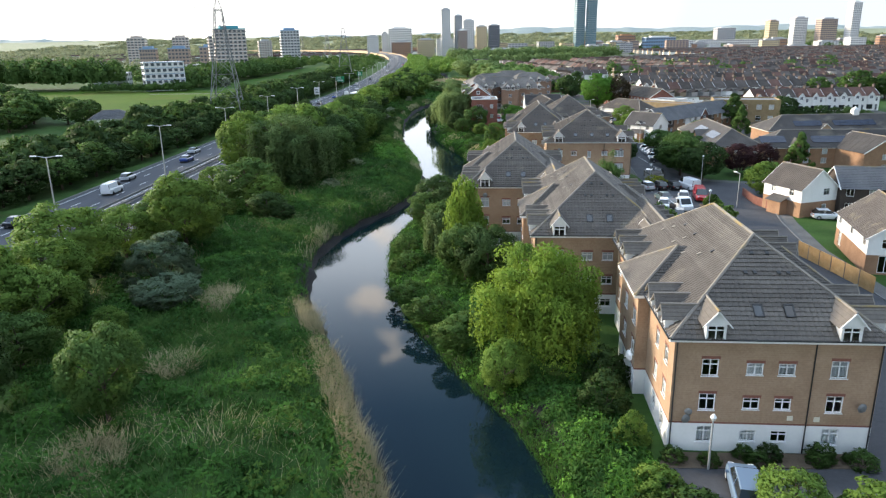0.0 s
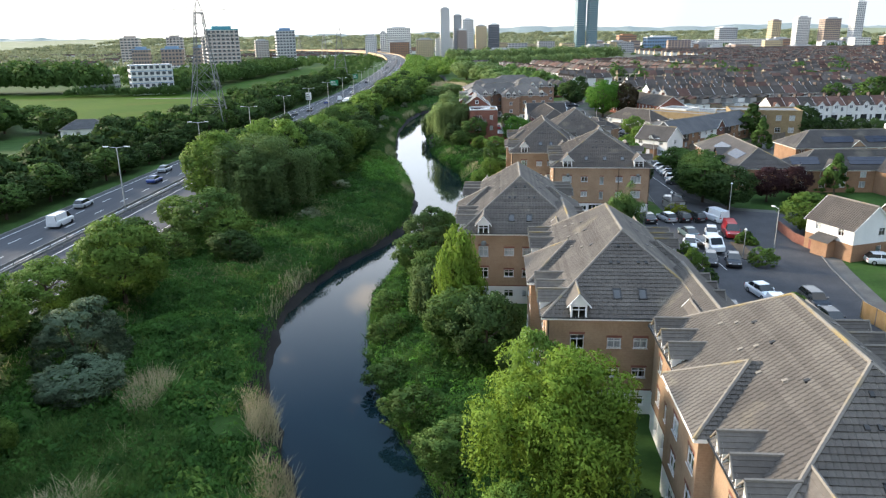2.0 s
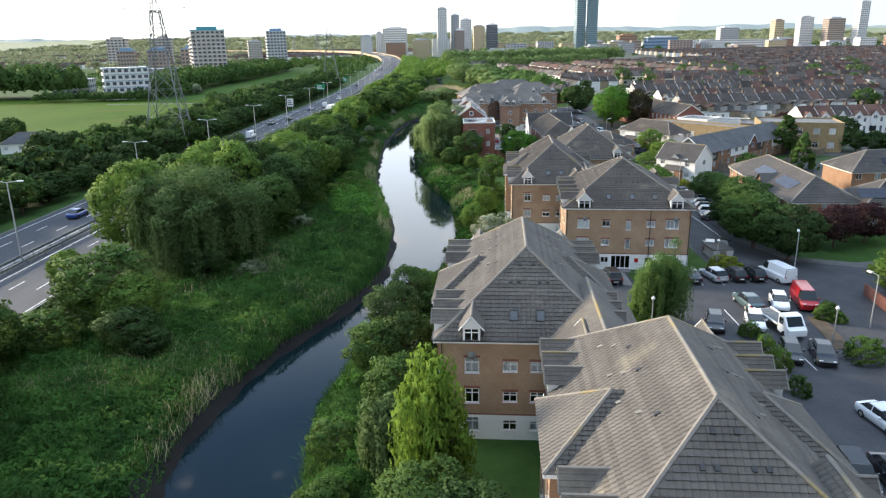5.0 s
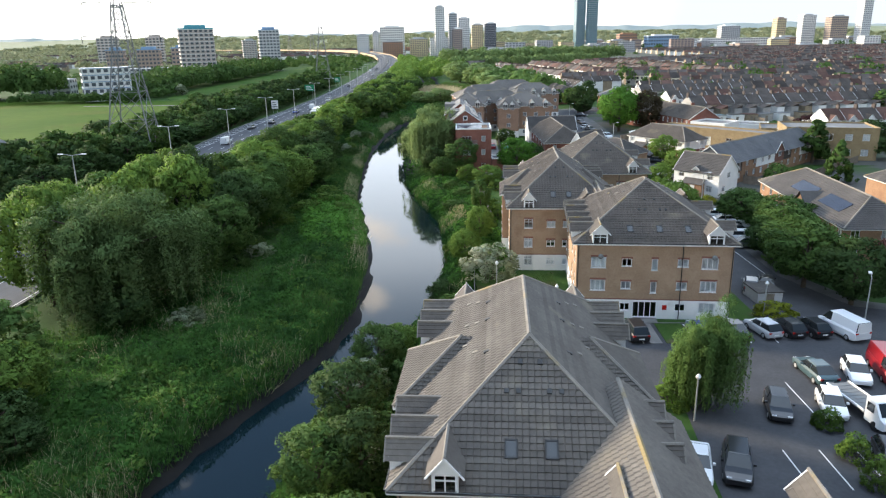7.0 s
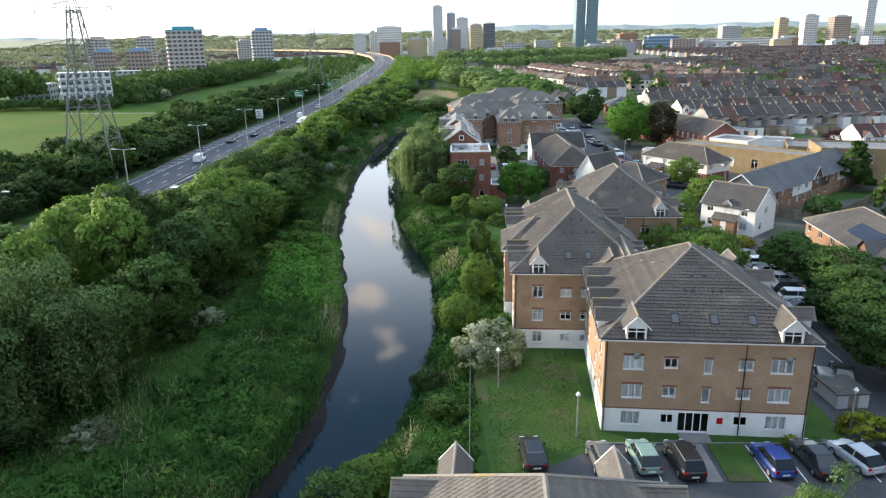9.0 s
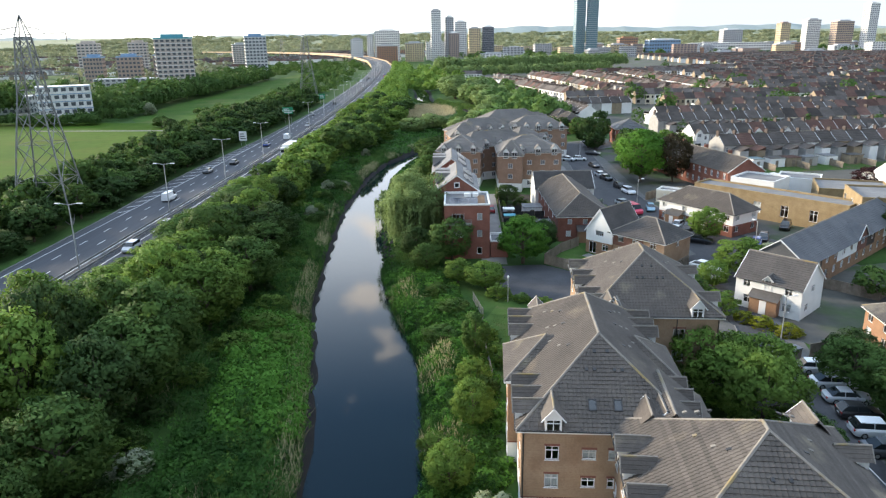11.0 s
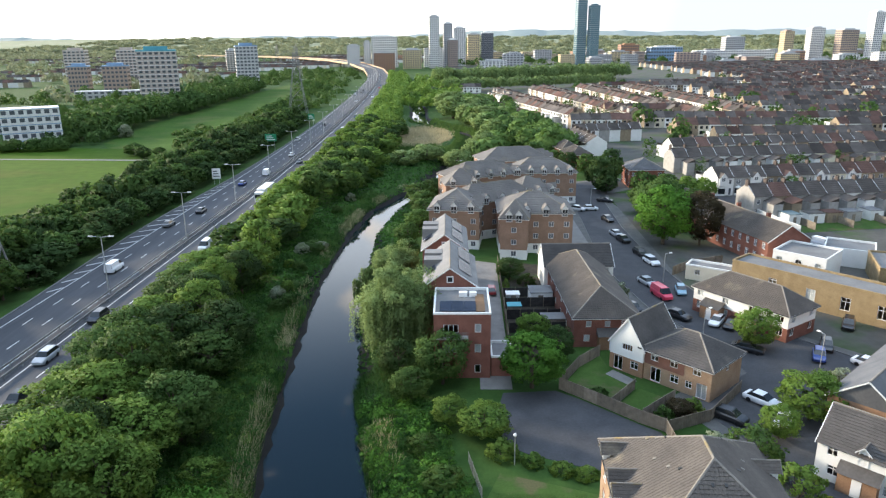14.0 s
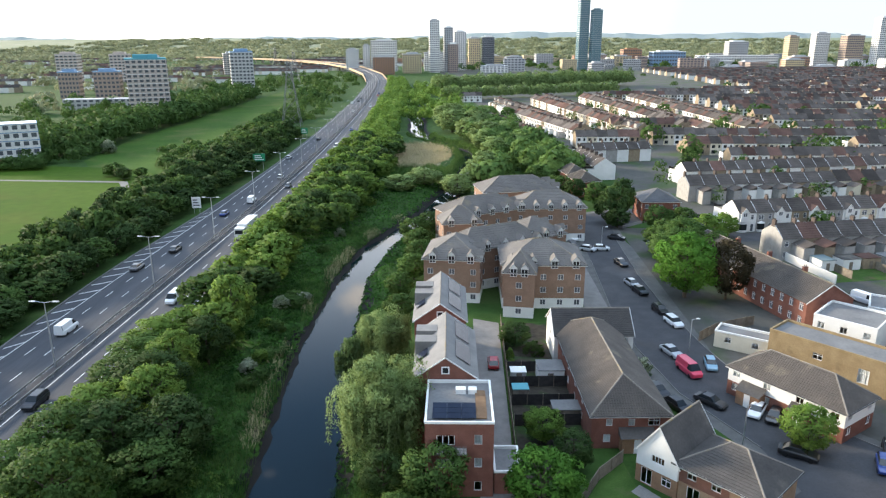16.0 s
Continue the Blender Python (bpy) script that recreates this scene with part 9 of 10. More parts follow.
e1 = estate_lamp(pose(42.3, 109, 0, 0, 0, 200), 5.5)
for x, y, r in ((41.6, 124.6, 160), (41.0, 222.5, 120), (43.0, 250.8, 100), (39.8, 310, 90), (54, 213.5, 200), (43.2, 178, 90)):
    copy_thing(e1, pose(x, y, 0, 0, 0, r))
e2 = estate_lamp(pose(12.3, 127.6, 0), 3.5, False)
for x, y in ((6.6, 135.6), (20.2, 107.9), (36.6, 105.0), (33.5, 128.2), (14.9, 38.5), (10.6, 191.0)):
    copy_thing(e2, pose(x, y, 0))


def road_sign(x, y, z, w, h, mat, label):
    root = thing("road_sign", label, "road sign", pose(x, y, 0, 0, 0, 8))
    b = Mesh()
    b.box(-w / 2, -0.04, z, w / 2, 0.04, z + h)
    part("sign_board", b, mat, root)
    f = Mesh()
    for k in range(3):
        f.box(-w * 0.36, -0.055, z + h * (0.2 + 0.24 * k), w * (0.36 - 0.12 * k), -0.043, z + h * (0.2 + 0.24 * k) + h * 0.09)
    part("sign_bars", f, "black_pipe" if mat == "fascia" else "fascia", root)
    for s in (-1, 1):
        p = Mesh()
        p.bar((s * w * 0.3, 0.1, 0), (s * w * 0.3, 0.1, z + h), 0.06, sides=6)
        part("post", p, "steel", root)


M["sign_green"] = plain("green_sign", (0.02, 0.22, 0.10), 0.4)
road_sign(-72.6, 342, 2.5, 2.6, 3.3, "fascia", "white road sign with dark bars on two posts")
road_sign(-73.6, 412.5, 4.6, 4.6, 3.0, "sign_green", "green road sign with pale bars on two posts")
road_sign(-76, 505, 3.6, 3.4, 3.0, "sign_green", "small green road sign on two posts")


def fence(name, label, pts, h, mat, gap=2.4, board=0.14, closed=True, posts="wood"):
    """Board fence or railing along pts; each panel and post a part."""
    root = thing(name, label, "fence", None)
    for a, b in zip(pts[:-1], pts[1:]):
        a, b = Vector((*a, 0)), Vector((*b, 0))
        n = max(1, round((b - a).length / gap))
        u = (b - a).normalized()
        side = Vector((u.y, -u.x, 0)) * 0.03
        for k in range(n):
            p, q = a.lerp(b, k / n), a.lerp(b, (k + 1) / n)
            z = float(ground_z(p.x, p.y))
            z = max(z, -0.3)
            m = Mesh()
            if closed:
                cnt = max(3, int((q - p).length / board))
                for i in range(cnt):
                    s, e = p.lerp(q, i / cnt), p.lerp(q, (i + 1) / cnt)
                    o = side if i % 2 else Vector()
                    if i:
                        m.face([s + Vector((0, 0, z)), s + side + Vector((0, 0, z)), s + side + Vector((0, 0, z + h)), s + Vector((0, 0, z + h))])
                    m.face([s + o + Vector((0, 0, z)), e + o + Vector((0, 0, z)), e + o + Vector((0, 0, z + h)), s + o + Vector((0, 0, z + h))])
                m.bar(p + Vector((0, 0, z + h)), q + Vector((0, 0, z + h)), 0.04)
            else:
                for zz in (0.25, h - 0.1):
                    m.bar(p + Vector((0, 0, z + zz)), q + Vector((0, 0, z + zz)), 0.025)
                for i in range(int((q - p).length / 0.14)):
                    s = p.lerp(q, i * 0.14 / (q - p).length)
                    m.bar(s + Vector((0, 0, z + 0.1)), s + Vector((0, 0, z + h)), 0.012, sides=3)
            part("panel", m, mat, root)
            post = Mesh()
            post.box(p.x - 0.05, p.y - 0.05, z, p.x + 0.05, p.y + 0.05, z + h + 0.08)
            part("post", post, posts, root)


fence("garden_fence", "weathered board fence round the back gardens", [(28.8, 188.0), (28.7, 197.8), (26.1, 199.9), (23.3, 202.7), (20.4, 205.6), (17.7, 208.2), (21.3, 214.6), (25.0, 218.5)], 1.7, "wood")
fence("garden_fence", "weathered board fence between two lawns", [(26.6, 200.2), (31.9, 205.1)], 1.7, "wood")
fence("garden_fence", "low board fence beside the paved patio", [(23.4, 203.0), (27.6, 208.2)], 1.6, "wood")
fence("garden_fence", "weathered board fence beside the parking court", [(41.0, 207.6), (34.7, 200.3), (28.9, 197.7)], 1.6, "wood")
fence("garden_fence", "tall board fence along the paved drive", [(11.9, 214), (12.1, 236), (12.3, 262)], 1.8, "wood")
fence("garden_fence", "row of board fences between narrow gardens", [(12.3, 232), (21.2, 232.4)], 1.7, "wood_black")
for yy in (226.5, 237.5, 242.5):
    fence("garden_fence", "board fence between two narrow back gardens", [(12.3, yy), (21.2, yy + 0.4)], 1.7, "wood_black")
fence("garden_fence", "new orange board fence round a garden", [(40.6, 84.0), (41.4, 77.5), (42.2, 70)], 1.8, "wood_new")
fence("garden_fence", "brown board fence beside the flats", [(27.6, 62.8), (31.5, 62.6), (38.6, 62.0)], 1.8, "wood")
fence("railing", "green-grey metal railing along the river bank", [(3.9, 122), (4.2, 143)], 1.5, "steel_dark", closed=False, posts="steel_dark")
fence("railing", "curving metal railing along the lawn", [(7.4, 167), (6.6, 178), (6.9, 185), (5.6, 191.5)], 1.4, "steel_dark", closed=False, posts="steel_dark")
fence("garden_fence", "dark board fence at the end of the parking row", [(44.0, 172.5), (50.5, 174.5)], 1.8, "wood")
fence("garden_fence", "weathered fence behind the long terrace", [(57.0, 196.0), (62, 190.5), (90, 217)], 1.6, "wood")
fence("garden_fence", "board fence beside the yard and big tree", [(45.8, 254.5), (50, 258.5), (58, 262)], 1.8, "wood")
gw = thing("garden_wall", "low red brick wall along the road bend", "wall")
for a, b in (((46.8, 118.5), (46.2, 112.0)), ((46.2, 112.0), (47.0, 107.5))):
    m = Mesh()
    m.bar((*a, 0.5), (*b, 0.5), 0.9)
    w = Mesh()
    u = (Vector(b) - Vector(a)).normalized()
    s = Vector((u.y, -u.x)) * 0.12
    q = [Vector(a) + s, Vector(b) + s, Vector(b) - s, Vector(a) - s]
    w.face([(p.x, p.y, 1.3) for p in q])
    for k in range(4):
        p, r = q[k], q[(k + 1) % 4]
        w.face([(p.x, p.y, -0.1), (r.x, r.y, -0.1), (r.x, r.y, 1.3), (p.x, p.y, 1.3)])
    part("wall_panel", w, "brick_red", gw)


gw = thing("garden_wall", "long white rendered garden wall beside the lane", "wall")
for a, b in (((80.6, 301.5), (82.2, 293.0)), ((82.2, 293.0), (84.0, 284.5))):
    w = Mesh()
    u = (Vector(b) - Vector(a)).normalized()
    sd = Vector((u.y, -u.x)) * 0.11
    q = [Vector(a) + sd, Vector(b) + sd, Vector(b) - sd, Vector(a) - sd]
    w.face([(p.x, p.y, 2.0) for p in q])
    for k in range(4):
        p, r = q[k], q[(k + 1) % 4]
        w.face([(p.x, p.y, -0.1), (r.x, r.y, -0.1), (r.x, r.y, 2.0), (p.x, p.y, 2.0)])
    part("wall_panel", w, "render_white", gw)
for k in range(6):
    fence("garden_fence", "board fence between the yards of the terrace", [(87.5 + k * 9.95, 296.2 + k * 1.85), (89.0 + k * 9.95, 287.6 + k * 1.85)], 1.8, "wood", gap=3.0, board=0.3)
sheet("lawn", [(83, 285), (146, 296.5), (144, 305), (81, 294)], 0.05, "lawn", "small grass and slab back yards", "lawn", thick=0.03)


def shed(label, x, y, yaw, w, d, h, wall, roof="flatroof"):
    root = thing("shed", label, "shed", pose(x, y, 0, 0, 0, yaw))
    m, r, dr = Mesh(), Mesh(), Mesh()
    m.box(0, 0, 0, w, d, h)
    part("body", m, wall, root)
    r.box(-0.1, -0.1, h, w + 0.1, d + 0.1, h + 0.12)
    part("roof", r, roof, root)
    dr.box(w * 0.35, -0.04, 0.05, w * 0.35 + 0.85, 0, min(1.9, h - 0.1))
    part("door", dr, "wood", root)


shed("low grey bin store with flat felt roof", 34.3, 131.8, 4, 2.7, 3.4, 1.25, "conc_grey", "tile_dark")
sheet("forecourt", [(11.6, 30), (35.4, 30), (35.4, 38.6), (11.9, 38.6)], 0.036, "asphalt", "dark asphalt parking strip before the flats", "car park", thick=0.04)
sheet("path", [(25.6, 38.62), (35.4, 38.62), (35.4, 62.0), (27.0, 62.0)], 0.03, "asphalt", "dark asphalt drive beside the flats", "drive", thick=0.04)
sheet("planting_bed", [(11.9, 38.62), (25.4, 38.62), (25.4, 40.2), (12.6, 40.4)], 0.06, "soil", "bare soil bed with small shrubs along the wall", "planting bed", thick=0.06)
shed("white flat-roofed shed in a back garden", 16.8, 238.2, 2, 3.8, 3.6, 2.3, "render_white")
shed("pale flat-roofed shed beside the fence", 17.6, 227.2, 2, 3.6, 2.6, 2.0, "wood")
shed("small shed with turquoise roof in a garden", 12.6, 233.2, 2, 2.2, 1.8, 1.8, "wood", "teal")
shed("small grey shed with curved pale roof", 12.7, 238.4, 2, 2.2, 1.8, 1.9, "conc_grey", "conc_white")
house("white single-storey pavilion with dark hipped roof", -127, 232, 20, 14, 8.5, eave=2.8, top=5.4, roof="hip_x", tile="slate_dark", bands=((99, "render_white"),), wins={"S": row_of(14, (1.0,), 3.4)}, name="pavilion", category="pavilion", seed=51)
for k, (u, ww, dd, wall, roof) in enumerate(((1.2, 3.4, 4.2, "conc_white", "teal_dark"), (6.5, 4.4, 3.6, "render_white", "tile_dark"), (11.6, 4.2, 3.8, "wall_stock", "redroof"), (17.0, 4.0, 3.4, "wall_grey", "flatroof"), (23.5, 3.6, 4.4, "render_white", "flatroof"), (31.0, 4.2, 3.6, "wall_stock", "tile_dark"))):
    shed("single-storey back extension of a terraced house", 83.4 + u * 0.983 + 0.3, 292.4 + u * 0.182, 10.5, ww, dd, 2.5, wall, roof)
for x, y in ((40.6, 173.2), (41.8, 172.0)):
    shed("large grey metal bin beside the fence", x, y, 20, 1.3, 1.0, 1.2, "steel", "steel_dark")

# kerbs, parking bays, lawn islands
def kerb_line(pts, w=0.14, z=0.13):
    m = Mesh()
    for a, b in zip(pts[:-1], pts[1:]):
        a, b = Vector(a), Vector(b)
        u = (b - a).normalized()
        s = Vector((u.y, -u.x)) * w / 2
        q = [a + s, b + s, b - s, a - s]
        m.face([(p.x, p.y, z) for p in q])
        for k in range(4):
            p, r = q[k], q[(k + 1) % 4]
            m.face([(p.x, p.y, 0.0), (r.x, r.y, 0.0), (r.x, r.y, z), (p.x, p.y, z)])
    tagged(part("kerb", m, "kerb"), "pale concrete kerb along the estate road", "kerb", kind="structure")


kerb_line([(42, 20), (42, 60), (43, 86), (45.5, 100), (48, 110), (53, 119), (66, 122)])
kerb_line([(33, 136), (34.5, 150), (36.5, 168), (39, 182)])
kerb_line([(34, 270), (34.5, 252), (37, 236), (43, 222)])
kerb_line([(44.0, 290), (44.5, 268), (46, 252), (48.5, 238), (55, 226), (62, 217)])
kerb_line([(45.2, 318), (44.0, 290)])
kerb_line([(35.5, 300), (34, 270)])
kerb_line([(14.4, 126.6), (33, 126.6)])
sheet("lawn", [(22.0, 121.8), (24.6, 121.8), (24.6, 126.5), (22.0, 126.5)], 0.10, "lawn", "small grass island between parking bays", "lawn", thick=0.1)
sheet("lawn", [(36.2, 103.6), (38.0, 104.2), (38.9, 111.5), (37.4, 112.0)], 0.10, "soil", "narrow planted bed of bare soil beside the road", "planting bed", thick=0.1)
sheet("lawn", [(30.0, 127.6), (33, 127), (33, 137), (31.0, 144)], 0.05, "lawn", "strip of grass beside the flats", "lawn", thick=0.05)
sheet("lawn", [(17.9, 208.1), (20.5, 205.6), (23.3, 202.8), (28.0, 208.6), (25.4, 213.8), (25.0, 218.3), (21.3, 214.4)], 0.04, "lawn", "shaded back garden lawn beside the white gable", "lawn", thick=0.05)
sheet("lawn", [(23.5, 202.6), (26.5, 199.9), (31.8, 205.0), (28.2, 208.4)], 0.04, "lawn", "small fenced back garden lawn", "lawn", thick=0.05)
sheet("planting_bed", [(26.7, 199.7), (28.7, 197.9), (34.6, 200.2), (35.0, 203.2), (32.0, 204.9)], 0.04, "soil", "overgrown back garden bed of bare soil", "planting bed", thick=0.05)
sheet("patio", [(24.6, 212.5), (25.9, 213.8), (28.4, 210.5), (27.1, 209.2)], 0.06, "pave", "small pale paved patio by the garden doors", "patio", thick=0.05)
sheet("path", [(20.5, 121.8), (21.6, 121.8), (21.6, 127.7), (20.5, 127.7)], 0.06, "pave", "short paved path to the entrance", "path", thick=0.04)
pl = Mesh()
for x0, x1, y0, y1 in ((24.8, 33, 121.8, 126.4), (14.8, 20.4, 121.8, 126.4), (22.0, 34.5, 82.0, 87.0), (25.0, 34.0, 99.5, 104.0), (29.5, 36, 108.5, 114)):
    x = x0
    while x <= x1:
        pl.face([(x, y0, 0.05), (x + 0.1, y0, 0.05), (x + 0.1, y1, 0.05), (x, y1, 0.05)])
        x += 2.5
tagged(part("road_marking", pl, "paint_line"), "worn white lines of the parking bays", "road marking", kind="structure")
cl = Mesh()
for a, b in (((37, 20), (37, 76)), ((39.2, 140), (38.8, 160)), ((46.5, 106), (48.5, 113)), ((48.5, 113), (54, 121))):
    a, b = Vector(a), Vector(b)
    u = (b - a).normalized()
    s = Vector((u.y, -u.x)) * 0.05
    cl.face([(*(a + s), 0.05), (*(b + s), 0.05), (*(b - s), 0.05), (*(a - s), 0.05)])
tagged(part("road_marking", cl, "paint_line"), "thin pale lines along the estate road", "road marking", kind="structure")

# ---- vehicles ----
def ring_loft(m, rings, slot=0, cap_ends=True):
    for a, b in zip(rings[:-1], rings[1:]):
        n = len(a)
        for i in range(n):
            j = (i + 1) % n
            m.face([a[i], b[i], b[j], a[j]], slot)
    if cap_ends:
        m.face(rings[0], slot), m.face(rings[-1][::-1], slot)


CAR_SHAPES = {   # length, width, height, belt, bonnet end, screen top, rear roof, tail (fractions of length from the nose)
    "hatchback": (4.0, 1.74, 1.48, 0.92, 0.25, 0.42, 0.86, 0.99),
    "saloon": (4.6, 1.80, 1.44, 0.90, 0.27, 0.43, 0.74, 0.90),
    "estate_car": (4.5, 1.82, 1.60, 0.98, 0.24, 0.38, 0.90, 0.99),
    "van": (5.0, 1.95, 2.05, 1.15, 0.13, 0.27, 0.985, 0.995),
}


def car(kind, at, colour, label, group="parked cars", full=True):
    L, W, H, belt, b0, s0, r0, t0 = CAR_SHAPES[kind]
    root = thing(kind, label, "van" if kind == "van" else "car", at, group)
    X = lambda f: -L / 2 + L * f
    hw = W / 2
    def ring(x, zb, zt, w):
        return [(x, -w * 0.92, zb), (x, -w, zb + 0.22), (x, -w, zt - 0.18), (x, -w * 0.90, zt), (x, w * 0.90, zt), (x, w, zt - 0.18), (x, w, zb + 0.22), (x, w * 0.92, zb)]
    body = Mesh()
    ring_loft(body, [ring(X(0), 0.34, belt - 0.30, hw * 0.80), ring(X(0.03), 0.24, belt - 0.20, hw * 0.93), ring(X(0.12), 0.2, belt - 0.08, hw), ring(X(b0), 0.2, belt, hw), ring(X(0.6), 0.2, belt + 0.02, hw), ring(X(0.9), 0.22, belt + 0.03, hw), ring(X(0.97), 0.28, belt, hw * 0.95), ring(X(1), 0.36, belt - 0.12, hw * 0.86)])
    bob = part("body", body, "paint", root)
    cab = Mesh()
    base = [(X(b0), hw * 0.86), (X(t0), hw * 0.86)]
    top = [(X(s0), hw * 0.70), (X(r0), hw * 0.70)]
    zt = H - 0.05
    g = [[(base[0][0], -base[0][1], belt - 0.02), (base[1][0], -base[1][1], belt), (base[1][0], base[1][1], belt), (base[0][0], base[0][1], belt - 0.02)], [(top[0][0], -top[0][1], zt), (top[1][0], -top[1][1], zt), (top[1][0], top[1][1], zt), (top[0][0], top[0][1], zt)]]
    ring_loft(cab, g)
    part("glazing", cab, "car_glass", root)
    roof = Mesh()
    rx0, rx1, rw = top[0][0] + 0.02, top[1][0] - 0.02, hw * 0.72
    ring_loft(roof, [[(rx0, -rw, zt - 0.03), (rx1, -rw, zt - 0.03), (rx1, rw, zt - 0.03), (rx0, rw, zt - 0.03)], [(rx0 + 0.1, -rw * 0.92, H), (rx1 - 0.1, -rw * 0.92, H), (rx1 - 0.1, rw * 0.92, H), (rx0 + 0.1, rw * 0.92, H)]])
    rob = part("roof", roof, "paint", root)
    extra = []
    for f in ((0.62,) if kind != "van" and full else ()):
        for s in (-1, 1):
            p = Mesh()
            k = (X(f) - base[0][0]) / (base[1][0] - base[0][0])
            xt = top[0][0] + (top[1][0] - top[0][0]) * min(1, max(0, (f - s0) / (r0 - s0)))
            p.bar((X(f), s * hw * 0.865, belt), (xt, s * hw * 0.71, zt), 0.035)
            extra.append(part("pillar", p, "paint", root))
    if kind == "van":
        for s in (-1, 1):
            p = Mesh()
            q = [(X(0.36), s * hw * 0.885, belt - 0.1), (X(0.985), s * hw * 0.885, belt - 0.1), (X(0.98), s * hw * 0.735, zt), (X(0.36), s * hw * 0.735, zt)]
            p.face(q if s < 0 else q[::-1])
            extra.append(part("side_panel", p, "paint", root))
        p = Mesh()
        p.face([(X(0.998), -hw * 0.84, belt - 0.1), (X(0.998), hw * 0.84, belt - 0.1), (X(0.992), hw * 0.70, zt), (X(0.992), -hw * 0.70, zt)])
        extra.append(part("rear_door", p, "paint", root))
    for fx in (0.19, 0.80):
        for s in (-1, 1):
            w, r = Mesh(), Mesh()
            y0, y1 = s * (hw - 0.2), s * (hw + 0.01)
            w.bar((X(fx), y0, 0.31), (X(fx), y1, 0.31), 0.31, sides=12)
            wh = part("wheel", w, "rubber", root)
            if not full:
                continue
            r.bar((X(fx), y1, 0.31), (X(fx), y1 + s * 0.012, 0.31), 0.19, sides=10)
            part("rim", r, "steel", wh)
    for s in (-1, 1):
        if not full:
            break
        h, t, mi = Mesh(), Mesh(), Mesh()
        h.box(X(0.012), s * hw * 0.62 - 0.16, belt - 0.36, X(0.06), s * hw * 0.62 + 0.16, belt - 0.2)
        part("headlight", h, "lamp_white", root)
        t.box(X(0.955), s * hw * 0.74 - 0.13, belt - 0.25, X(1.0), s * hw * 0.74 + 0.13, belt - 0.08)
        part("tail_light", t, "lamp_red", root)
        mi.box(X(s0) - 0.25, s * (hw + 0.08) - 0.09, belt + 0.0, X(s0) - 0.1, s * (hw + 0.08) + 0.09, belt + 0.15)
        extra.append(part("wing_mirror", mi, "paint", root))
    if full:
        p = Mesh()
        p.box(X(1.0) - 0.01, -0.26, 0.48, X(1.0) + 0.012, 0.26, 0.6)
        part("number_plate", p, "fascia", root)
    for o in (bob, rob, *extra):
        o.color = (*colour, 1)
    return root


CAR_COL = {"white": (0.75, 0.76, 0.77), "black": (0.012, 0.012, 0.014), "silver": (0.42, 0.44, 0.46), "blue": (0.02, 0.05, 0.22), "pale blue": (0.20, 0.36, 0.46), "red": (0.33, 0.010, 0.016), "grey": (0.10, 0.105, 0.11), "green": (0.20, 0.30, 0.26), "pink red": (0.62, 0.05, 0.10), "lime": (0.45, 0.55, 0.03), "steel blue": (0.13, 0.19, 0.27), "dark teal": (0.05, 0.09, 0.10)}
PROTO = {}


def park(kind, col, x, y, head, z=0.035, where="parked on dark asphalt", group="parked cars"):
    """head: degrees, the way the nose points, clockwise from +y."""
    at = pose(x, y, z, 0, 0, -90 - head)
    word = {"hatchback": "hatchback car", "saloon": "saloon car", "estate_car": "estate car", "van": "panel van"}[kind]
    label = "%s %s %s" % (col, word, where)
    key = (kind, y < 170 and x > 0)
    if key not in PROTO:
        PROTO[key] = car(kind, at, CAR_COL[col], label, group, key[1])
        return PROTO[key]
    c = copy_thing(PROTO[key], at)
    for o in c.children:
        if o.data.materials and o.data.materials[0] == M["paint"]:
            o.color = (*CAR_COL[col], 1)
    return tagged(c, label, group=group)


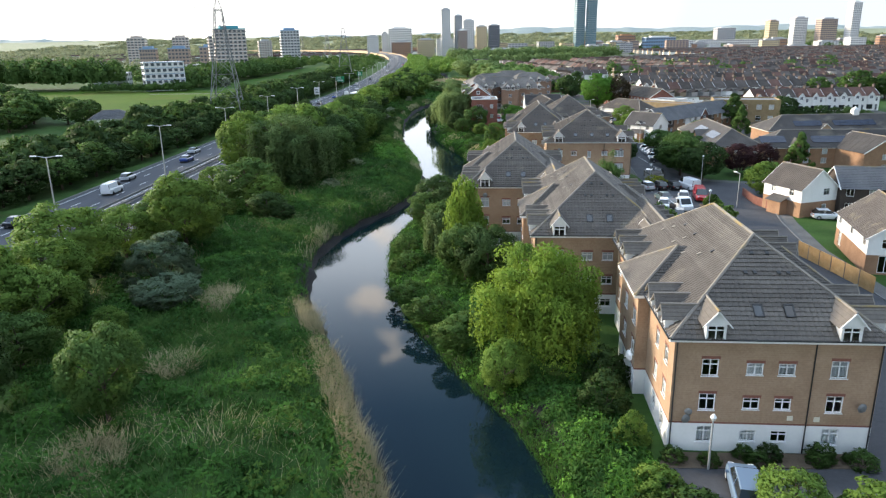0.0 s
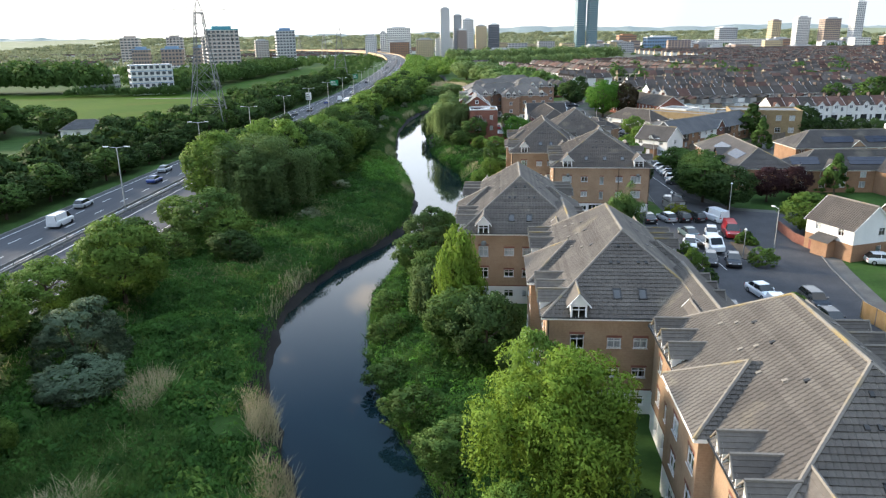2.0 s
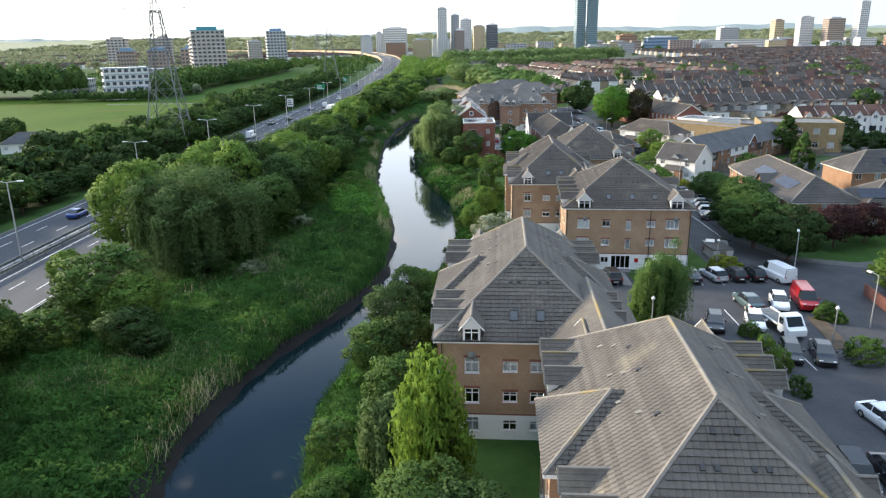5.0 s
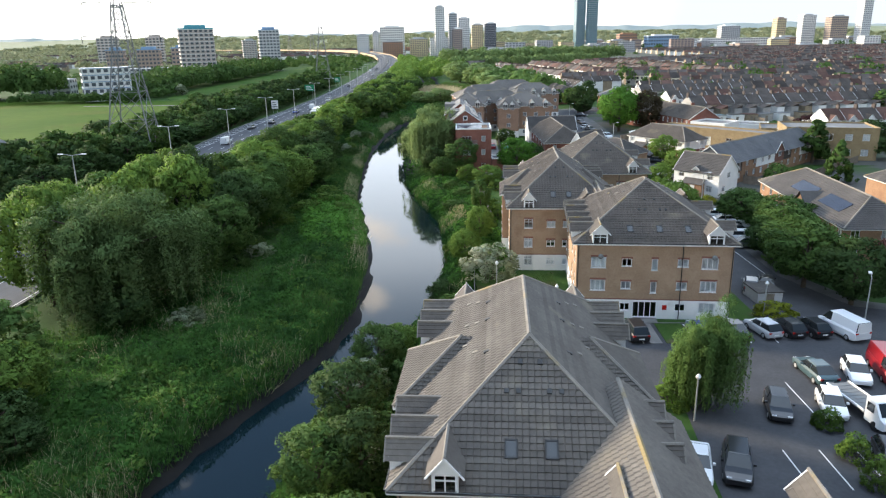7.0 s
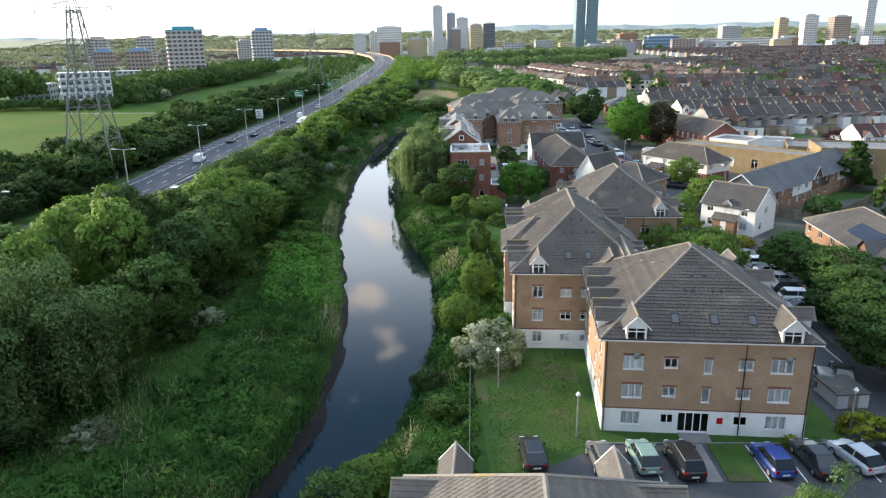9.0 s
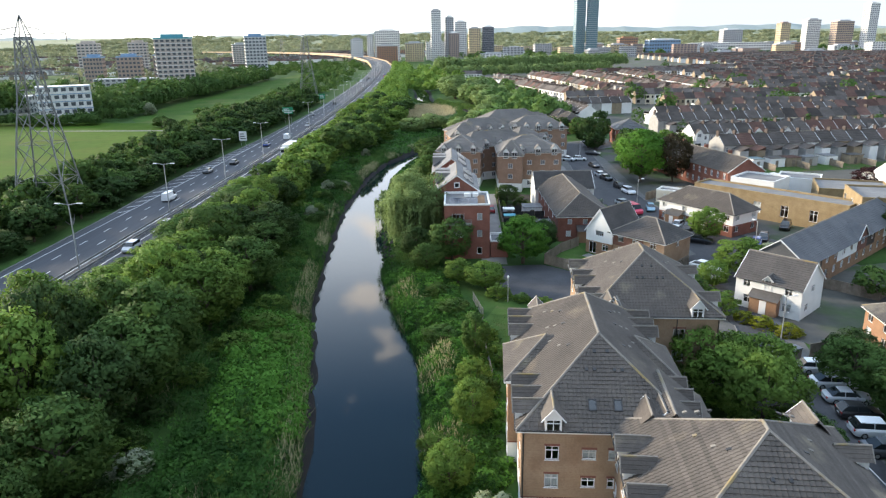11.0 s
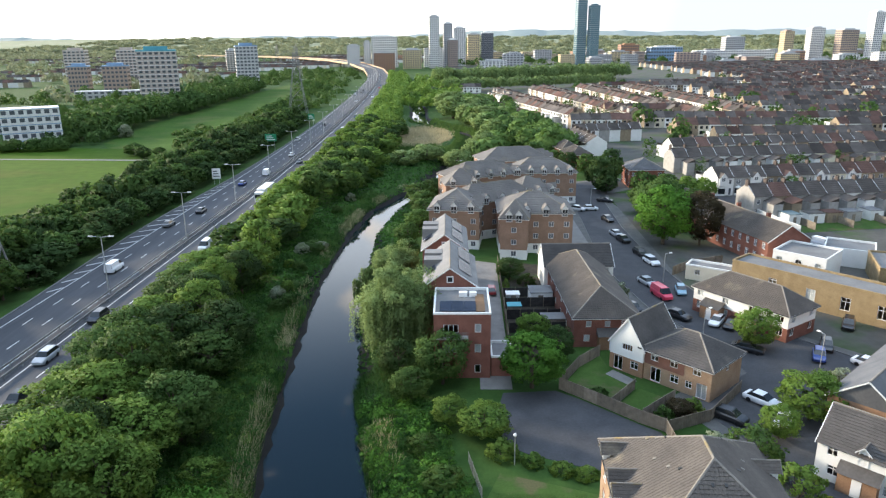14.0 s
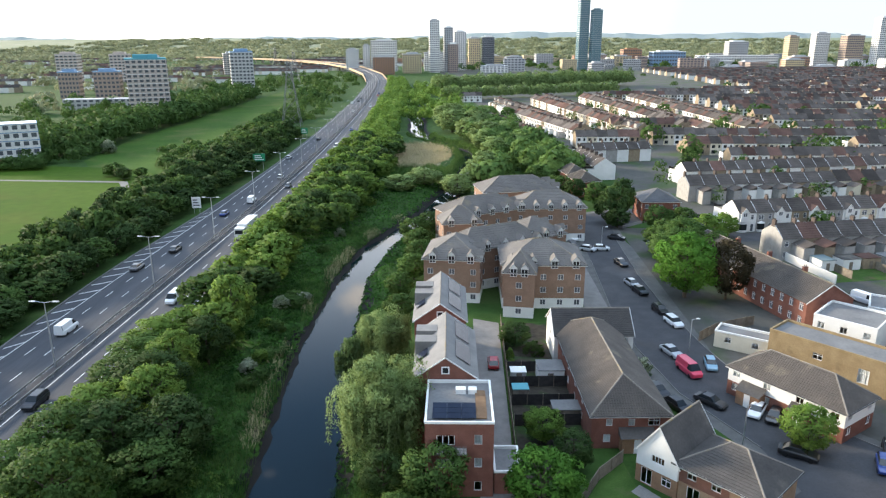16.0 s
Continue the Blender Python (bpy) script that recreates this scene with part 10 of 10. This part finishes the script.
# nose directions: 0 looks up +y, 180 towards the start of the walk
for kind, col, x, y, head in (
        ("estate_car", "steel blue", 16.2, 35.9, 12), ("hatchback", "black", 8.6, 124.6, 356), ("hatchback", "grey", 13.6, 124.0, 356), ("hatchback", "green", 16.6, 124.2, 356), ("estate_car", "black", 19.4, 123.8, 356), ("hatchback", "blue", 25.7, 123.8, 356), ("saloon", "black", 28.8, 124.0, 356), ("hatchback", "silver", 31.8, 124.2, 345), ("hatchback", "black", 34.2, 124.3, 350), ("hatchback", "black", 36.5, 124.3, 350), ("van", "white", 39.3, 124.0, 345),
        ("hatchback", "grey", 35.4, 136.4, 20), ("hatchback", "black", 37.4, 137.2, 20), ("saloon", "white", 18.4, 101.6, 195), ("estate_car", "black", 21.0, 101.6, 198), ("hatchback", "black", 26.9, 109.2, 195), ("hatchback", "white", 31.0, 109.4, 195), ("hatchback", "white", 35.7, 114.8, 195), ("van", "red", 38.6, 115.4, 190), ("saloon", "dark teal", 32.5, 115.2, 356),
        ("estate_car", "black", 27.4, 83.4, 188), ("saloon", "black", 29.8, 83.2, 185), ("van", "white", 32.6, 83.8, 180), ("saloon", "white", 33.2, 90.4, 170), ("estate_car", "black", 37.6, 87.6, 180), ("hatchback", "black", 36.8, 82.2, 180), ("hatchback", "pale blue", 25.2, 88.6, 195), ("hatchback", "pale blue", 25.0, 82.8, 195), ("hatchback", "black", 31.4, 102.2, 195), ("saloon", "black", 34.2, 102.0, 195),
        ("hatchback", "white", 43.2, 169.0, 95), ("saloon", "white", 43.2, 165.6, 95), ("saloon", "silver", 43.0, 162.4, 95), ("hatchback", "black", 42.6, 159.4, 95), ("estate_car", "white", 42.4, 156.2, 95), ("saloon", "grey", 41.8, 153.0, 95), ("hatchback", "white", 52.6, 101.6, 100),
        ("hatchback", "red", 10.3, 244.6, 0), ("van", "pink red", 40.4, 242.6, 165), ("saloon", "black", 40.4, 232.8, 140), ("hatchback", "pale blue", 44.4, 244.6, 190), ("saloon", "silver", 39.6, 249.2, 160), ("hatchback", "white", 45.8, 230.2, 215), ("hatchback", "black", 47.6, 228.8, 215), ("saloon", "black", 46.8, 220.0, 120), ("estate_car", "white", 43.6, 261.8, 165), ("hatchback", "black", 42.8, 268.0, 165), ("saloon", "black", 41.6, 278.4, 165), ("saloon", "silver", 41.0, 282.8, 165),
        ("hatchback", "white", 39.6, 308.6, 95), ("saloon", "black", 41.8, 297.0, 165), ("saloon", "black", 33.8, 236.0, 160), ("hatchback", "black", 35.4, 231.4, 155), ("van", "white", 84.0, 273.6, 150), ("hatchback", "blue", 55.9, 217.6, 205), ("hatchback", "black", 58.6, 221.0, 205), ("estate_car", "black", 66.0, 229.0, 210), ("saloon", "white", 42.6, 204.6, 140), ("hatchback", "black", 37.2, 200.6, 135), ("hatchback", "lime", 40.6, 212.4, 215), ("hatchback", "white", 43.0, 199.6, 215), ("saloon", "white", 61.5, 214.8, 140),
        ("hatchback", "white", 34.0, 318.0, 170), ("hatchback", "silver", 36.2, 308.0, 120), ("saloon", "grey", 33.0, 312.0, 170), ("hatchback", "black", 56.8, 312.5, 165), ("saloon", "black", 45.4, 318.6, 120)):
    park(kind, col, x, y, head)
ROADCARS = random.Random(31)
lanes = [(-9.1, 0), (-6.0, 0), (-2.8, 0), (3.6, 180), (7.0, 180), (10.3, 180)]
yy = 98.0
while yy < 820:
    off, head = ROADCARS.choice(lanes)
    kind = ROADCARS.choice(["hatchback", "saloon", "estate_car", "saloon", "hatchback", "van"])
    col = "white" if kind == "van" else ROADCARS.choice(["black", "silver", "grey", "white", "black", "blue", "red"])
    turn = math.degrees(math.atan2(mw_x(yy + 10) - mw_x(yy), 10))
    park(kind, col, mw_x(yy) + off, yy, head + turn, mw_z(yy) + 0.03, "driving on the dual carriageway", "traffic")
    yy += ROADCARS.uniform(12, 26) if yy < 420 else ROADCARS.uniform(22, 40)


def lorry(x, y, head, z):
    root = thing("lorry", "long white box lorry on the dual carriageway", "lorry", pose(x, y, z, 0, 0, -head + 90), "traffic")
    for name, box, mat in (("trailer", (-6.5, -1.25, 1.1, 3.6, 1.25, 3.9), "fascia"), ("cab", (3.9, -1.2, 0.55, 6.1, 1.2, 3.4), "fascia"), ("windscreen", (6.08, -1.05, 1.9, 6.13, 1.05, 2.9), "car_glass"), ("chassis", (-6.3, -0.9, 0.6, 3.8, 0.9, 1.1), "black_pipe"), ("rear_door", (-6.55, -1.2, 1.1, -6.5, 1.2, 3.85), "lamp_red")):
        m = Mesh()
        m.box(*box)
        part(name, m, mat, root)
    for wx in (-5.2, -4.0, -2.8, 2.6, 4.9):
        for s in (-1, 1):
            m = Mesh()
            m.bar((wx, s * 0.95, 0.5), (wx, s * 1.24, 0.5), 0.5, sides=12)
            part("wheel", m, "rubber", root)


lorry(mw_x(318) + 7.0, 318, 180, 0.93)


def flatbed(x, y, head):
    root = thing("flatbed_truck", "white recovery truck with an empty grey flat bed", "truck", pose(x, y, 0.035, 0, 0, -90 - head), "parked cars")
    cab, glass, bed = Mesh(), Mesh(), Mesh()
    ring = lambda q, z0, z1, w: [(q, -w, z0), (q, -w, z1), (q, w, z1), (q, w, z0)]
    ring_loft(cab, [ring(-3.1, 0.45, 1.05, 0.92), ring(-2.7, 0.4, 1.25, 0.98), ring(-2.0, 0.4, 2.15, 0.92), ring(-1.1, 0.4, 2.2, 0.92)])
    part("cab", cab, "upvc", root)
    glass.face([(-2.68, -0.8, 1.3), (-2.68, 0.8, 1.3), (-2.06, 0.76, 2.08), (-2.06, -0.76, 2.08)][::-1])
    part("windscreen", glass, "car_glass", root)
    for s in (-1, 1):
        side, rail = Mesh(), Mesh()
        side.box(-2.0, s * 0.955 - 0.01, 1.3, -1.3, s * 0.955 + 0.01, 1.95)
        part("side_window", side, "car_glass", root)
        rail.box(-1.0, s * 0.93 - 0.05, 0.95, 3.3, s * 0.93 + 0.05, 1.08)
        part("side_rail", rail, "upvc", root)
    bed.box(-1.0, -0.88, 0.78, 3.3, 0.88, 0.95)
    for k in range(8):
        bed.box(-0.9 + k * 0.52, -0.86, 0.95, -0.78 + k * 0.52, 0.86, 0.98)
    part("bed", bed, "steel_dark", root)
    for wx in (-2.2, 1.9):
        for s in (-1, 1):
            w = Mesh()
            w.bar((wx, s * 0.70, 0.36), (wx, s * 0.95, 0.36), 0.36, sides=12)
            part("wheel", w, "rubber", root)


flatbed(33.2, 108.8, 172)
